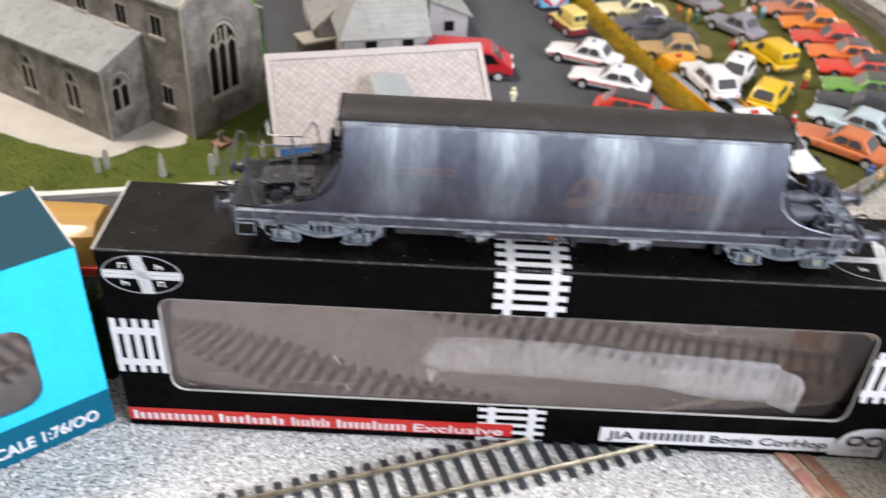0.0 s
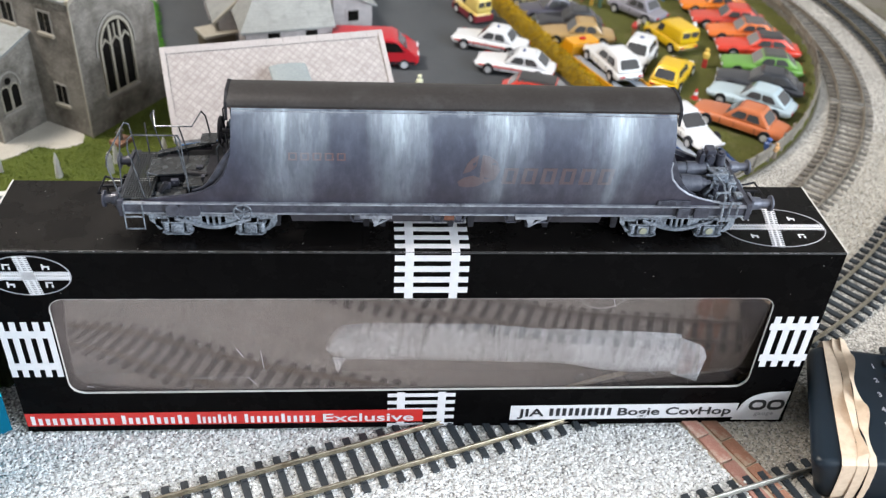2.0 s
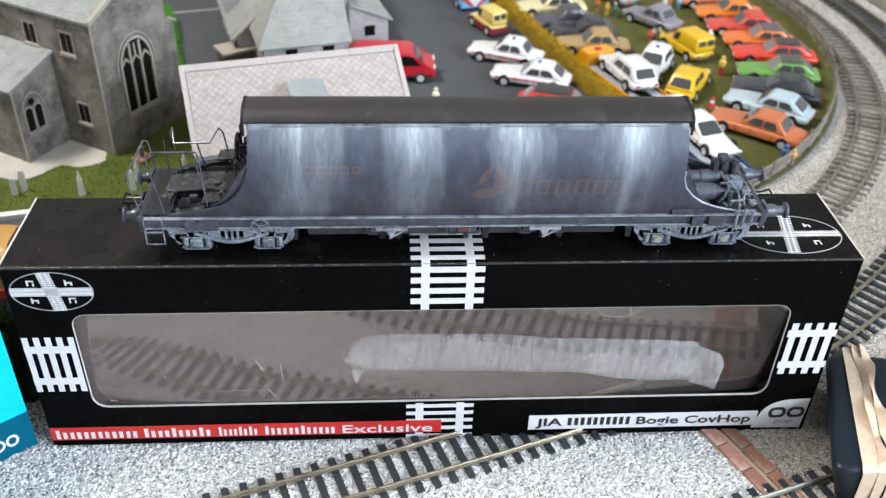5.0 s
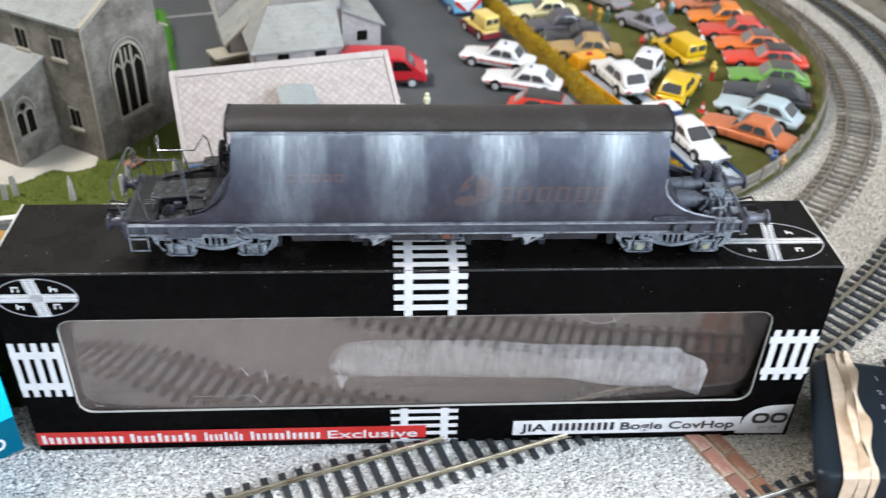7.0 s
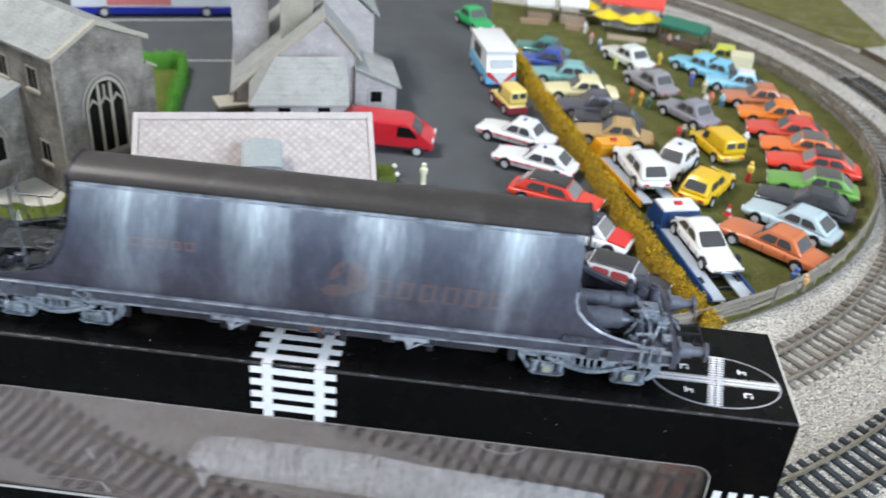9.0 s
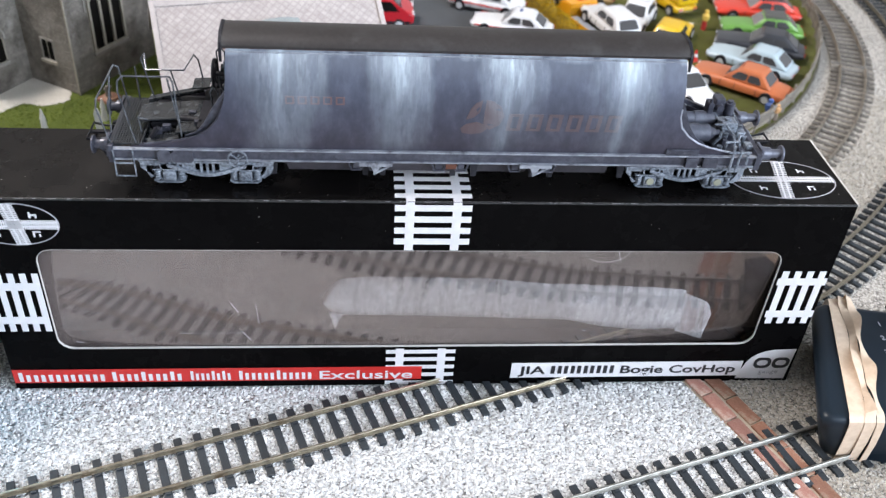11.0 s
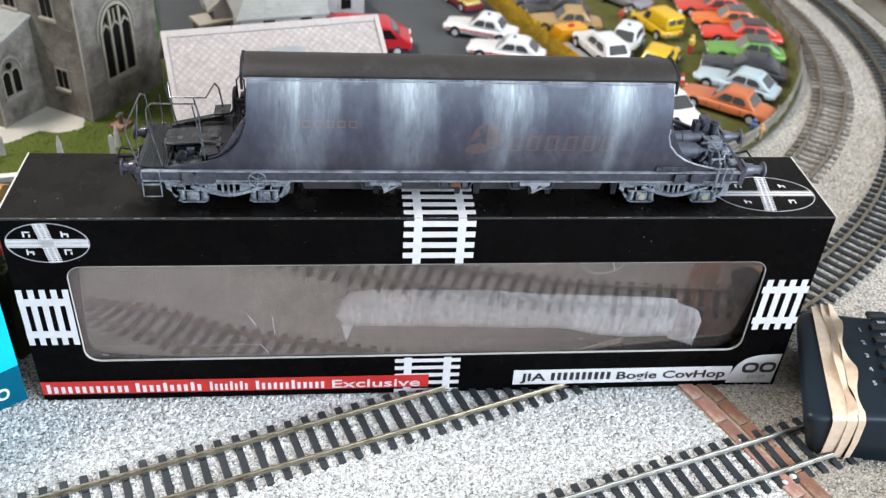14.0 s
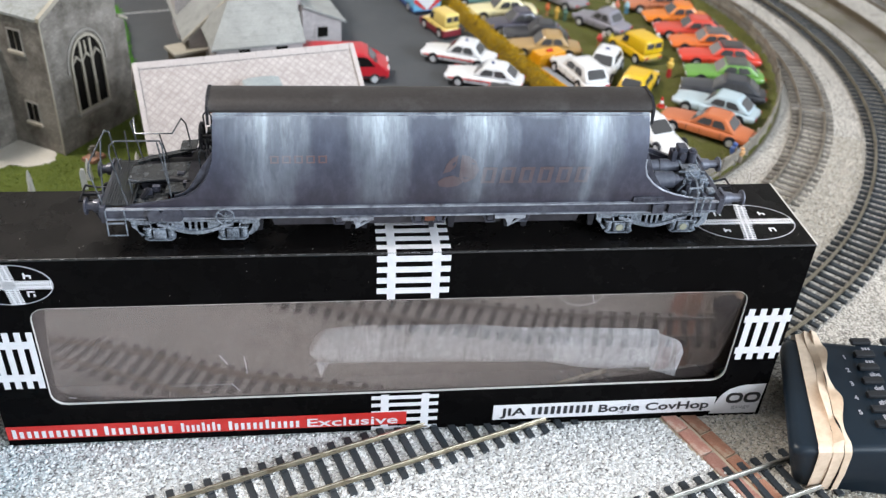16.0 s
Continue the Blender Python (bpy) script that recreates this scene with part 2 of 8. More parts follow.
def frosted_tray():
    """Thin frosted plastic, milky in streaks and half clear between them."""
    m = mottled("frosted_tray", (0.48, 0.47, 0.49), (0.68, 0.67, 0.69), 0.4, 700, 60, 0.3, 0.0004, 0, 0.5, (0.8, 0.8, 0.83))
    n, l = m.node_tree.nodes, m.node_tree.links
    milk = maths(n, l, "MULTIPLY", noise_of(n, l, coords(n, l, (520, 200, 90)), 1.0, 5.0, 0.65), 0.55)
    patchy = maths(n, l, "MULTIPLY", noise_of(n, l, coords(n, l, (45, 45, 45)), 1.0, 3.0, 0.5), 0.45)
    k = ramp(n, l, maths(n, l, "ADD", milk, patchy), [(0.36, (0.42, 0.42, 0.42)), (0.62, (0.92, 0.92, 0.92))])
    # it thins out towards its upper rim
    tc, sp = n.new("ShaderNodeTexCoord"), n.new("ShaderNodeSeparateXYZ")
    l.new(tc.outputs["Object"], sp.inputs[0])
    rim = ramp(n, l, maths(n, l, "MULTIPLY", sp.outputs[2], 1 / (1.2 * U)), [(0.5, (1, 1, 1)), (0.72, (0.92, 0.92, 0.92)), (0.92, (0.6, 0.6, 0.6))])
    l.new(maths(n, l, "MULTIPLY", k, rim), n["Principled BSDF"].inputs["Alpha"])
    return m


M_TRAY = frosted_tray()


def wagon_paint(name="clay_stained_paint", under=None):
    """Grimy mauve-grey paint with pale china clay run down the side in broad streaks, and a bluish sheen painted in
    higher up.
    """
    m, n, l, b = basic(name, 0.42, 0.25, 0.5)
    tc, sp = n.new("ShaderNodeTexCoord"), n.new("ShaderNodeSeparateXYZ")
    l.new(tc.outputs["Object"], sp.inputs[0])
    x, z = sp.outputs[0], sp.outputs[2]
    run = noise_of(n, l, coords(n, l, (330, 60, 30)), 1.0, 5.0, 0.55)
    hair = noise_of(n, l, coords(n, l, (1500, 60, 60)), 1.0, 3.0, 0.6)
    cloud = noise_of(n, l, coords(n, l, (240, 40, 130)), 1.0, 6.0, 0.65)
    sway = maths(n, l, "MULTIPLY", maths(n, l, "SUBTRACT", noise_of(n, l, coords(n, l, (60, 10, 50)), 1.0, 3.0), 0.5), 0.008)
    at = maths(n, l, "ADD", maths(n, l, "MULTIPLY", maths(n, l, "ADD", x, sway), 1.0 / (3.5 * U)), 0.44)
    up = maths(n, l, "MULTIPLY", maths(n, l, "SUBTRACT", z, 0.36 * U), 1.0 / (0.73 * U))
    g = lambda k: (k, k, k)
    high = ramp(n, l, at, [(k, g(v)) for k, v in ((0.03, 0.06), (0.075, 0.2), (0.1, 0.3), (0.126, 0.46), (0.14, 0.62), (0.16, 0.52), (0.205, 0.44), (0.234, 0.4), (0.248, 0.08), (0.31, 0.08), (0.324, 0.3), (0.362, 0.42), (0.384, 0.74), (0.404, 0.64), (0.416, 0.46), (0.448, 0.4), (0.462, 0.08), (0.545, 0.06), (0.57, 0.32), (0.6, 0.54), (0.622, 0.7), (0.645, 0.5), (0.68, 0.32), (0.705, 0.06), (0.765, 0.06), (0.815, 0.24), (0.845, 0.5), (0.872, 0.76), (0.895, 0.52), (0.925, 0.36), (0.945, 0.06), (0.98, 0.06))])
    low = ramp(n, l, maths(n, l, "ADD", at, maths(n, l, "MULTIPLY", maths(n, l, "SUBTRACT", 0.6, up), 0.02)), [(k, g(v)) for k, v in ((0.06, 0.0), (0.09, 0.12), (0.105, 0.3), (0.14, 0.5), (0.16, 0.36), (0.206, 0.28), (0.219, 0.02), (0.33, 0.02), (0.35, 0.14), (0.372, 0.34), (0.405, 0.36), (0.448, 0.2), (0.462, 0.0), (0.55, 0.0), (0.575, 0.22), (0.615, 0.5), (0.635, 0.2), (0.68, 0.06), (0.8, 0.02), (0.825, 0.16), (0.845, 0.15), (0.866, 0.55), (0.885, 0.15), (0.92, 0.16), (0.94, 0.0))])
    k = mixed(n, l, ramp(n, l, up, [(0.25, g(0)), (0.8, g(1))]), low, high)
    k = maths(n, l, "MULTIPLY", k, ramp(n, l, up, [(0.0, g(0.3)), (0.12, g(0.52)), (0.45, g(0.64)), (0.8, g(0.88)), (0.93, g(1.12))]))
    k = maths(n, l, "MULTIPLY", k, ramp(n, l, run, [(0.3, g(0.86)), (0.6, g(1.0))]))
    k = maths(n, l, "MULTIPLY", k, ramp(n, l, hair, [(0.3, g(0.93)), (0.6, g(1.0))]))
    k = maths(n, l, "MULTIPLY", k, ramp(n, l, cloud, [(0.3, g(0.82)), (0.62, g(1.0))]))
    lobe = noise_of(n, l, coords(n, l, (170, 40, 45)), 1.0, 5.0, 0.6)
    k = maths(n, l, "MULTIPLY", k, ramp(n, l, lobe, [(0.43, g(0.74)), (0.49, g(1.04))]))
    scratch = maths(n, l, "MULTIPLY", ramp(n, l, noise_of(n, l, coords(n, l, (620, 60, 75)), 1.0, 6.0, 0.65), [(0.46, g(0)), (0.62, g(1))]), ramp(n, l, up, [(0.45, g(0.12)), (0.9, g(0.36))]))
    k = maths(n, l, "MULTIPLY", k, maths(n, l, "ADD", 0.9, scratch))
    lip = maths(n, l, "MULTIPLY", ramp(n, l, up, [(0.9, g(0)), (0.965, g(0.55)), (1.0, g(1.0))]), ramp(n, l, noise_of(n, l, coords(n, l, (170, 40, 60)), 1.0, 4.0, 0.6), [(0.38, g(0.1)), (0.6, g(0.9))]))
    k = maths(n, l, "MAXIMUM", k, lip)
    k = maths(n, l, "POWER", k, 1.08)
    # pale haze over the upper side, its sheen painted in
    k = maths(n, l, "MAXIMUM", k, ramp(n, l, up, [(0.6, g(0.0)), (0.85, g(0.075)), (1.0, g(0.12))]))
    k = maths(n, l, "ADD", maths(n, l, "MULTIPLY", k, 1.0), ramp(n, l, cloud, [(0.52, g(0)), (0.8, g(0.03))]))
    # upper tone bluer and lighter, the curved top's sheen put into the colour
    grime_sheen = mixed(n, l, ramp(n, l, up, [(0.1, g(0)), (0.7, g(1))]), ramp(n, l, cloud, [(0.35, (0.038, 0.035, 0.051)), (0.65, (0.058, 0.053, 0.076))]), ramp(n, l, cloud, [(0.35, (0.046, 0.052, 0.081)), (0.65, (0.068, 0.077, 0.12))]))
    if under:
        grime_sheen = mixed(n, l, 0.75, grime_sheen, under)
    l.new(mixed(n, l, k, grime_sheen, (0.62, 0.715, 0.8)), b.inputs["Base Color"])
    l.new(ramp(n, l, run, [(0.3, g(0.36)), (0.7, g(0.52))]), b.inputs["Roughness"])
    bumped(n, l, b, hair, 0.06, 0.0002)
    return m


M_WAGON = wagon_paint()
M_WAGON_ROOF = mottled("grimy_roof", (0.026, 0.0225, 0.022), (0.04, 0.0355, 0.035), 0.44, 700, 40, 0.15, 0.0002, 0.1, 0.4, (0.05, 0.047, 0.047))
M_FRAME = mottled("dusty_frame", (0.035, 0.036, 0.05), (0.085, 0.089, 0.118), 0.33, 500, 60, 0.1, 0.0002, 0.25, 0.5, (0.105, 0.112, 0.14))
M_FRAME_EDGE = mottled("rubbed_edge", (0.16, 0.165, 0.2), (0.46, 0.49, 0.55), 0.36, 260, 50, 0.15, 0.0002, 0.25, 0.5, (0.1, 0.1, 0.12))
M_BOGIE = mottled("dusty_bogie", (0.05, 0.058, 0.076), (0.4, 0.45, 0.52), 0.28, 1100, 170, 0.2, 0.0002, 0.2, 0.5, (0.09, 0.1, 0.12))
M_TANK = mottled("dusty_tank", (0.075, 0.08, 0.105), (0.15, 0.16, 0.2), 0.34, 400, 60, 0.1, 0.0002, 0.2)
M_HOPPER = mottled("grimy_hopper", (0.022, 0.02, 0.026), (0.05, 0.046, 0.056), 0.45, 500, 70)
M_UNDER = mottled("dark_underframe", (0.01, 0.01, 0.013), (0.027, 0.027, 0.034), 0.5, 500, 70, spec=0.25)
M_DECK = mottled("worn_deck", (0.01, 0.011, 0.013), (0.05, 0.056, 0.063), 0.26, 420, 110, 0.15, 0.0003, 0.3, 0.5, (0.12, 0.132, 0.142))
M_GRATING = mottled("dark_grating", (0.02, 0.022, 0.025), (0.08, 0.088, 0.096), 0.4, 900, 160, 0.1, 0.0002, 0.3)
M_WIRE = mottled("wire_handrail", (0.04, 0.044, 0.052), (0.22, 0.235, 0.26), 0.26, 700, 150, 0.1, 0.0001, 0.5)
M_RUST = mottled("rust", (0.1, 0.036, 0.022), (0.18, 0.065, 0.036), 0.8, 900, 120)
M_OLD_PALE = wagon_paint("faded_orange_lettering", (0.17, 0.085, 0.075))
M_OLD_LETTER = wagon_paint("faded_rust_lettering", (0.12, 0.078, 0.078))
M_BRASS_BOX = plain("pale_axlebox", (0.32, 0.32, 0.24), 0.5)


def stone_material(name, base, dark, size, rough=0.9):
    """Coursed rubble: small blocks of uneven tone with recessed joints."""
    m, n, l, b = basic(name, rough, 0, 0.3)
    v = coords(n, l)
    sp, cb = n.new("ShaderNodeSeparateXYZ"), n.new("ShaderNodeCombineXYZ")
    l.new(v, sp.inputs[0])
    wob = maths(n, l, "MULTIPLY", maths(n, l, "SUBTRACT", noise_of(n, l, v, 500.0, 2.0), 0.5), 0.0012)
    l.new(maths(n, l, "ADD", maths(n, l, "ADD", sp.outputs[0], sp.outputs[1]), wob), cb.inputs[0])
    l.new(maths(n, l, "ADD", sp.outputs[2], wob), cb.inputs[1])
    br = n.new("ShaderNodeTexBrick")
    br.inputs["Scale"].default_value = 1.0 / size
    br.inputs["Mortar Size"].default_value = 0.045
    br.inputs["Mortar Smooth"].default_value = 0.5
    br.inputs["Color1"].default_value = (*base, 1)
    br.inputs["Color2"].default_value = (*[c * 0.8 for c in base], 1)
    br.inputs["Mortar"].default_value = (*[c * 0.72 for c in base], 1)
    l.new(cb.outputs[0], br.inputs["Vector"])
    grain = noise_of(n, l, v, 1800, 4.0, 0.7)
    tone = mixed(n, l, ramp(n, l, grain, [(0.4, (0, 0, 0)), (0.7, (0.45, 0.45, 0.45))]), br.outputs["Color"], dark)
    tone = mixed(n, l, ramp(n, l, noise_of(n, l, v, 60, 5.0, 0.65), [(0.4, (0, 0, 0)), (0.68, (0.85, 0.85, 0.85))]), tone, dark)
    tone = mixed(n, l, ramp(n, l, noise_of(n, l, v, 110, 5.0, 0.65), [(0.55, (0, 0, 0)), (0.78, (0.5, 0.5, 0.5))]), tone, tuple(min(1, c * 1.35) for c in base))
    l.new(tone, b.inputs["Base Color"])
    bumped(n, l, b, maths(n, l, "SUBTRACT", maths(n, l, "MULTIPLY", grain, 0.6), br.outputs["Fac"]), 0.5, 0.0004)
    return m


M_STONE = stone_material("church_rubble", (0.365, 0.338, 0.305), (0.066, 0.056, 0.045), 0.0062)
M_STONE_PINK = stone_material("granite", (0.62, 0.575, 0.57), (0.36, 0.33, 0.335), 0.006)
M_MOULDING = mottled("stone_moulding", (0.24, 0.225, 0.205), (0.37, 0.35, 0.32), 0.88, 1200, 80, 0.3)
M_HEADSTONE = mottled("white_headstone", (0.5, 0.5, 0.48), (0.72, 0.72, 0.7), 0.8, 900, 90)
M_TRIM = mottled("pale_trim", (0.31, 0.28, 0.23), (0.43, 0.395, 0.33), 0.85, 900, 60)
M_SLATE = mottled("pale_slate", (0.225, 0.235, 0.232), (0.345, 0.36, 0.355), 0.8, 900, 60, 0.4, 0.0004, 0, 0.5, (0.2, 0.21, 0.185))
M_GLASS_DARK = plain("dark_window", (0.009, 0.0085, 0.008), 0.25, 0, 0.12)
M_DORMER = mottled("dormer_lead", (0.25, 0.285, 0.3), (0.33, 0.37, 0.385), 0.7, 700, 60, 0.2)
M_ROOF_GREEN = mottled("lead_roof", (0.25, 0.258, 0.252), (0.35, 0.358, 0.352), 0.75, 900, 60, 0.4, 0.0004, 0, 0.5, (0.225, 0.235, 0.228))


def diamond_roof():
    """Pale pink tiles printed in a diamond lattice."""
    m, n, l, b = basic("diamond_tiles", 0.85, 0, 0.3)
    tc, sp = n.new("ShaderNodeTexCoord"), n.new("ShaderNodeSeparateXYZ")
    l.new(tc.outputs["Object"], sp.inputs[0])
    p, q = maths(n, l, "MULTIPLY", sp.outputs[0], 1 / (0.1 * U)), maths(n, l, "MULTIPLY", sp.outputs[1], 1 / (0.083 * U))
    lines = []
    for how in ("ADD", "SUBTRACT"):
        s = maths(n, l, "FRACT", maths(n, l, how, p, q))
        lines.append(maths(n, l, "ABSOLUTE", maths(n, l, "SUBTRACT", s, 0.5)))
    edge = maths(n, l, "MAXIMUM", lines[0], lines[1])
    k = ramp(n, l, edge, [(0.34, (0, 0, 0)), (0.5, (0.75, 0.75, 0.75))])
    v = coords(n, l)
    tone = ramp(n, l, noise_of(n, l, v, 260, 4.0), [(0.35, (0.385, 0.345, 0.335)), (0.65, (0.5, 0.46, 0.45))])
    l.new(mixed(n, l, k, tone, (0.32, 0.28, 0.275)), b.inputs["Base Color"])
    bumped(n, l, b, maths(n, l, "SUBTRACT", 1.0, edge), 0.3, 0.0004)
    return m


M_PINK_ROOF = diamond_roof()
M_PINK_TRIM = mottled("ridge_tile", (0.43, 0.385, 0.375), (0.52, 0.475, 0.465), 0.85, 800, 60)
M_HEDGE = mottled("green_hedge", (0.05, 0.2, 0.015), (0.12, 0.36, 0.04), 0.95, 1300, 60, 1.0, 0.0015)
M_GORSE = mottled("gorse_core", (0.22, 0.14, 0.01), (0.38, 0.25, 0.02), 0.95, 1300, 60, 1.0, 0.0015)
M_WOOD = mottled("weathered_wood", (0.14, 0.12, 0.097), (0.28, 0.25, 0.208), 0.85, 900, 60, 0.5, 0.0003, random_tone=0.5)
M_WOOD_DARK = mottled("dark_wood", (0.07, 0.055, 0.035), (0.14, 0.11, 0.075), 0.85, 900, 60, 0.5, 0.0003)


def flower_material():
    m, n, l, b = basic("gorse_flowers", 0.85, 0, 0.2)
    g = n.new("ShaderNodeNewGeometry")
    l.new(ramp(n, l, g.outputs["Random Per Island"], [(0.0, (0.2, 0.12, 0.008)), (0.35, (0.44, 0.27, 0.01)), (1.0, (0.7, 0.44, 0.018))]), b.inputs["Base Color"])
    return m


def blade_material(name, a, c):
    m, n, l, b = basic(name, 0.8, 0, 0.2)
    g = n.new("ShaderNodeNewGeometry")
    l.new(ramp(n, l, g.outputs["Random Per Island"], [(0.0, a), (1.0, c)]), b.inputs["Base Color"])
    return m


M_FLOWERS = flower_material()
M_LAWN_BLADES = blade_material("lawn_blades", (0.09, 0.13, 0.015), (0.19, 0.23, 0.04))
M_FIELD_BLADES = blade_material("field_blades", (0.075, 0.09, 0.012), (0.2, 0.19, 0.045))
M_TYRE = plain("tyre", (0.015, 0.015, 0.016), 0.7)
M_RIM = plain("silver_rim", (0.62, 0.62, 0.64), 0.3, 0.25)
M_CAR_GLASS = plain("car_glass", (0.06, 0.06, 0.062), 0.1, 0, 0.4, 0.0)
M_SCREEN = plain("car_screen", (0.1, 0.1, 0.104), 0.1, 0, 0.5)
M_SCREEN_PALE = plain("pale_car_screen", (0.22, 0.21, 0.21), 0.12, 0, 0.5)
M_GLASS_PALE = plain("pale_glass", (0.3, 0.3, 0.31), 0.08)
M_CHROME = plain("chrome", (0.6, 0.6, 0.62), 0.15, 0.9)
M_LAMP_RED = plain("red_lens", (0.5, 0.02, 0.02), 0.2)
M_HANDSET = plain("handset_plastic", (0.009, 0.017, 0.027), 0.36, 0, 0.32, 0, 0.1, 1500.0)
M_KEY = plain("rubber_key", (0.014, 0.015, 0.018), 0.5)
M_RUBBER = mottled("tan_rubber", (0.68, 0.51, 0.37), (0.82, 0.65, 0.5), 0.6, 300, 120, 0.15, 0.0003)
M_WALL = plain("room_wall", (0.62, 0.6, 0.57), 0.85)
M_CEILING = plain("room_ceiling", (0.78, 0.78, 0.77), 0.9)
M_BOARD = plain("plywood_edge", (0.4, 0.3, 0.2), 0.8)
M_CARPET = mottled("carpet", (0.12, 0.11, 0.1), (0.2, 0.18, 0.165), 0.95, 500, 20)


# ---- mesh helpers: shapes in plan units, meshes in metres ----
def part(name, bm, material, parent=None, label="", smooth=False):
    """Links a bmesh, or a ready mesh, as one mesh object under a thing or a part."""
    if isinstance(bm, bpy.types.Mesh):
        me = bm
    else:
        bmesh.ops.scale(bm, vec=(U, U, U), verts=bm.verts)
        bmesh.ops.recalc_face_normals(bm, faces=bm.faces)
        me = bpy.data.meshes.new(name)
        bm.to_mesh(me)
        bm.free()
        me.materials.append(material)
        if smooth:
            me.shade_smooth()
            me.set_sharp_from_angle(angle=radians(38))
    ob = new(name, me)
    if parent is not None:
        ob.parent = parent
    if label:
        ob["label"] = label
    return ob


def at(x, y, z=0.0, rz=0.0, rx=0.0, ry=0.0):
    return pose(x * U, y * U, z * U, rx, ry, rz)


def thing(name, m, label, category, group=""):
    ob = new(name)
    ob.empty_display_size = 0.005
    ob.matrix_world = m
    return tagged(ob, label, category, group)


def setting(name, bm, material, label="", smooth=False):
    return tagged(part(name, bm, material, None, label, smooth), kind="structure")


def B():
    return bmesh.new()


def box(bm, x0, x1, y0, y1, z0, z1, bevel=0.0, m=None):
    vs = [bm.verts.new((x, y, z)) for x in (x0, x1) for y in (y0, y1) for z in (z0, z1)]
    fs = [bm.faces.new([vs[i] for i in f]) for f in ((0, 1, 3, 2), (4, 6, 7, 5), (0, 4, 5, 1), (2, 3, 7, 6), (0, 2, 6, 4), (1, 5, 7, 3))]
    if m is not None:
        bmesh.ops.transform(bm, matrix=m, verts=vs)
    if bevel:
        es = list({e for f in fs for e in f.edges})
        bmesh.ops.bevel(bm, geom=es, offset=bevel, segments=2, profile=0.6, affect="EDGES")
    return bm


def rod(bm, p, q, r, seg=8, r2=None):
    p, q = Vector(p), Vector(q)
    d = q - p
    m = Matrix.Translation((p + q) / 2) @ d.to_track_quat("Z", "Y").to_matrix().to_4x4()
    bmesh.ops.create_cone(bm, cap_ends=True, segments=seg, radius1=r, radius2=r if r2 is None else r2, depth=d.length, matrix=m)
    return bm


def wire(bm, pts, r, seg=6):
    """A bent rod of even thickness along a line of points."""
    ps = [Vector(p) for p in pts]
    ring = len(ps) > 3 and (ps[0] - ps[-1]).length < 1e-6
    if ring:
        ps = ps[:-1]
    n = len(ps)
    side, rows = None, []
    for k, p in enumerate(ps):
        a = ps[k - 1] if ring or k else p
        b = ps[(k + 1) % n] if ring or k < n - 1 else p
        u = (p - a).normalized() if (p - a).length > 1e-9 else (b - p).normalized()
        v = (b - p).normalized() if (b - p).length > 1e-9 else u
        d = (u + v)
        d = d.normalized() if d.length > 1e-6 else u
        if side is None:
            side = d.orthogonal().normalized()
        side = (side - d * side.dot(d)).normalized()
        up = d.cross(side)
        k2 = min(1.6, 1.0 / max(0.5, d.dot(u)))
        rows.append([bm.verts.new(p + (side * math.cos(2 * pi * j / seg) + up * math.sin(2 * pi * j / seg)) * r * (1.0 + (k2 - 1.0) * 0.5)) for j in range(seg)])
    for k in range(n if ring else n - 1):
        x, y = rows[k], rows[(k + 1) % n]
        off = 0
        if ring and k == n - 1:
            off = min(range(seg), key=lambda o: (x[0].co - y[o].co).length)
        for j in range(seg):
            bm.faces.new((x[j], x[(j + 1) % seg], y[(j + 1 + off) % seg], y[(j + off) % seg]))
    if not ring:
        bm.faces.new(rows[0])
        bm.faces.new(list(reversed(rows[-1])))
    return bm


def prism(bm, pts, a, b, axis="z"):
    """A polygon in two coordinates, drawn out from a to b along the third."""
    def put(u, v, w):
        return {"z": (u, v, w), "y": (u, w, v), "x": (w, u, v)}[axis]
    lo, hi = [bm.verts.new(put(u, v, a)) for u, v in pts], [bm.verts.new(put(u, v, b)) for u, v in pts]
    bm.faces.new(lo)
    bm.faces.new(hi[::-1])
    for k in range(len(pts)):
        j = (k + 1) % len(pts)
        bm.faces.new((lo[k], hi[k], hi[j], lo[j]))
    return bm


def loft(bm, rings, caps=True, closed=True):
    rows = [[bm.verts.new(p) for p in ring] for ring in rings]
    for r, s in zip(rows, rows[1:]):
        for k in range(len(r) if closed else len(r) - 1):
            j = (k + 1) % len(r)
            bm.faces.new((r[k], r[j], s[j], s[k]))
    if caps:
        bm.faces.new(rows[0][::-1])
        bm.faces.new(rows[-1])
    return bm


def hollow(bm, outer, inner, a, b, axis="y"):
    """A flat ring between two outlines of as many points each, drawn out from a to b."""
    def put(u, v, w):
        return {"z": (u, v, w), "y": (u, w, v), "x": (w, u, v)}[axis]
    o0, o1 = [bm.verts.new(put(u, v, a)) for u, v in outer], [bm.verts.new(put(u, v, b)) for u, v in outer]
    i0, i1 = [bm.verts.new(put(u, v, a)) for u, v in inner], [bm.verts.new(put(u, v, b)) for u, v in inner]
    for k in range(len(outer)):
        j = (k + 1) % len(outer)
        for q in ((o0[k], o0[j], i0[j], i0[k]), (o1[k], i1[k], i1[j], o1[j]), (o0[k], o1[k], o1[j], o0[j]), (i0[k], i0[j], i1[j], i1[k])):
            bm.faces.new(q)
    return bm


def ellipse(cx, cy, rx, ry, n=48):
    return [(cx + rx * math.cos(2 * pi * k / n), cy + ry * math.sin(2 * pi * k / n)) for k in range(n)]


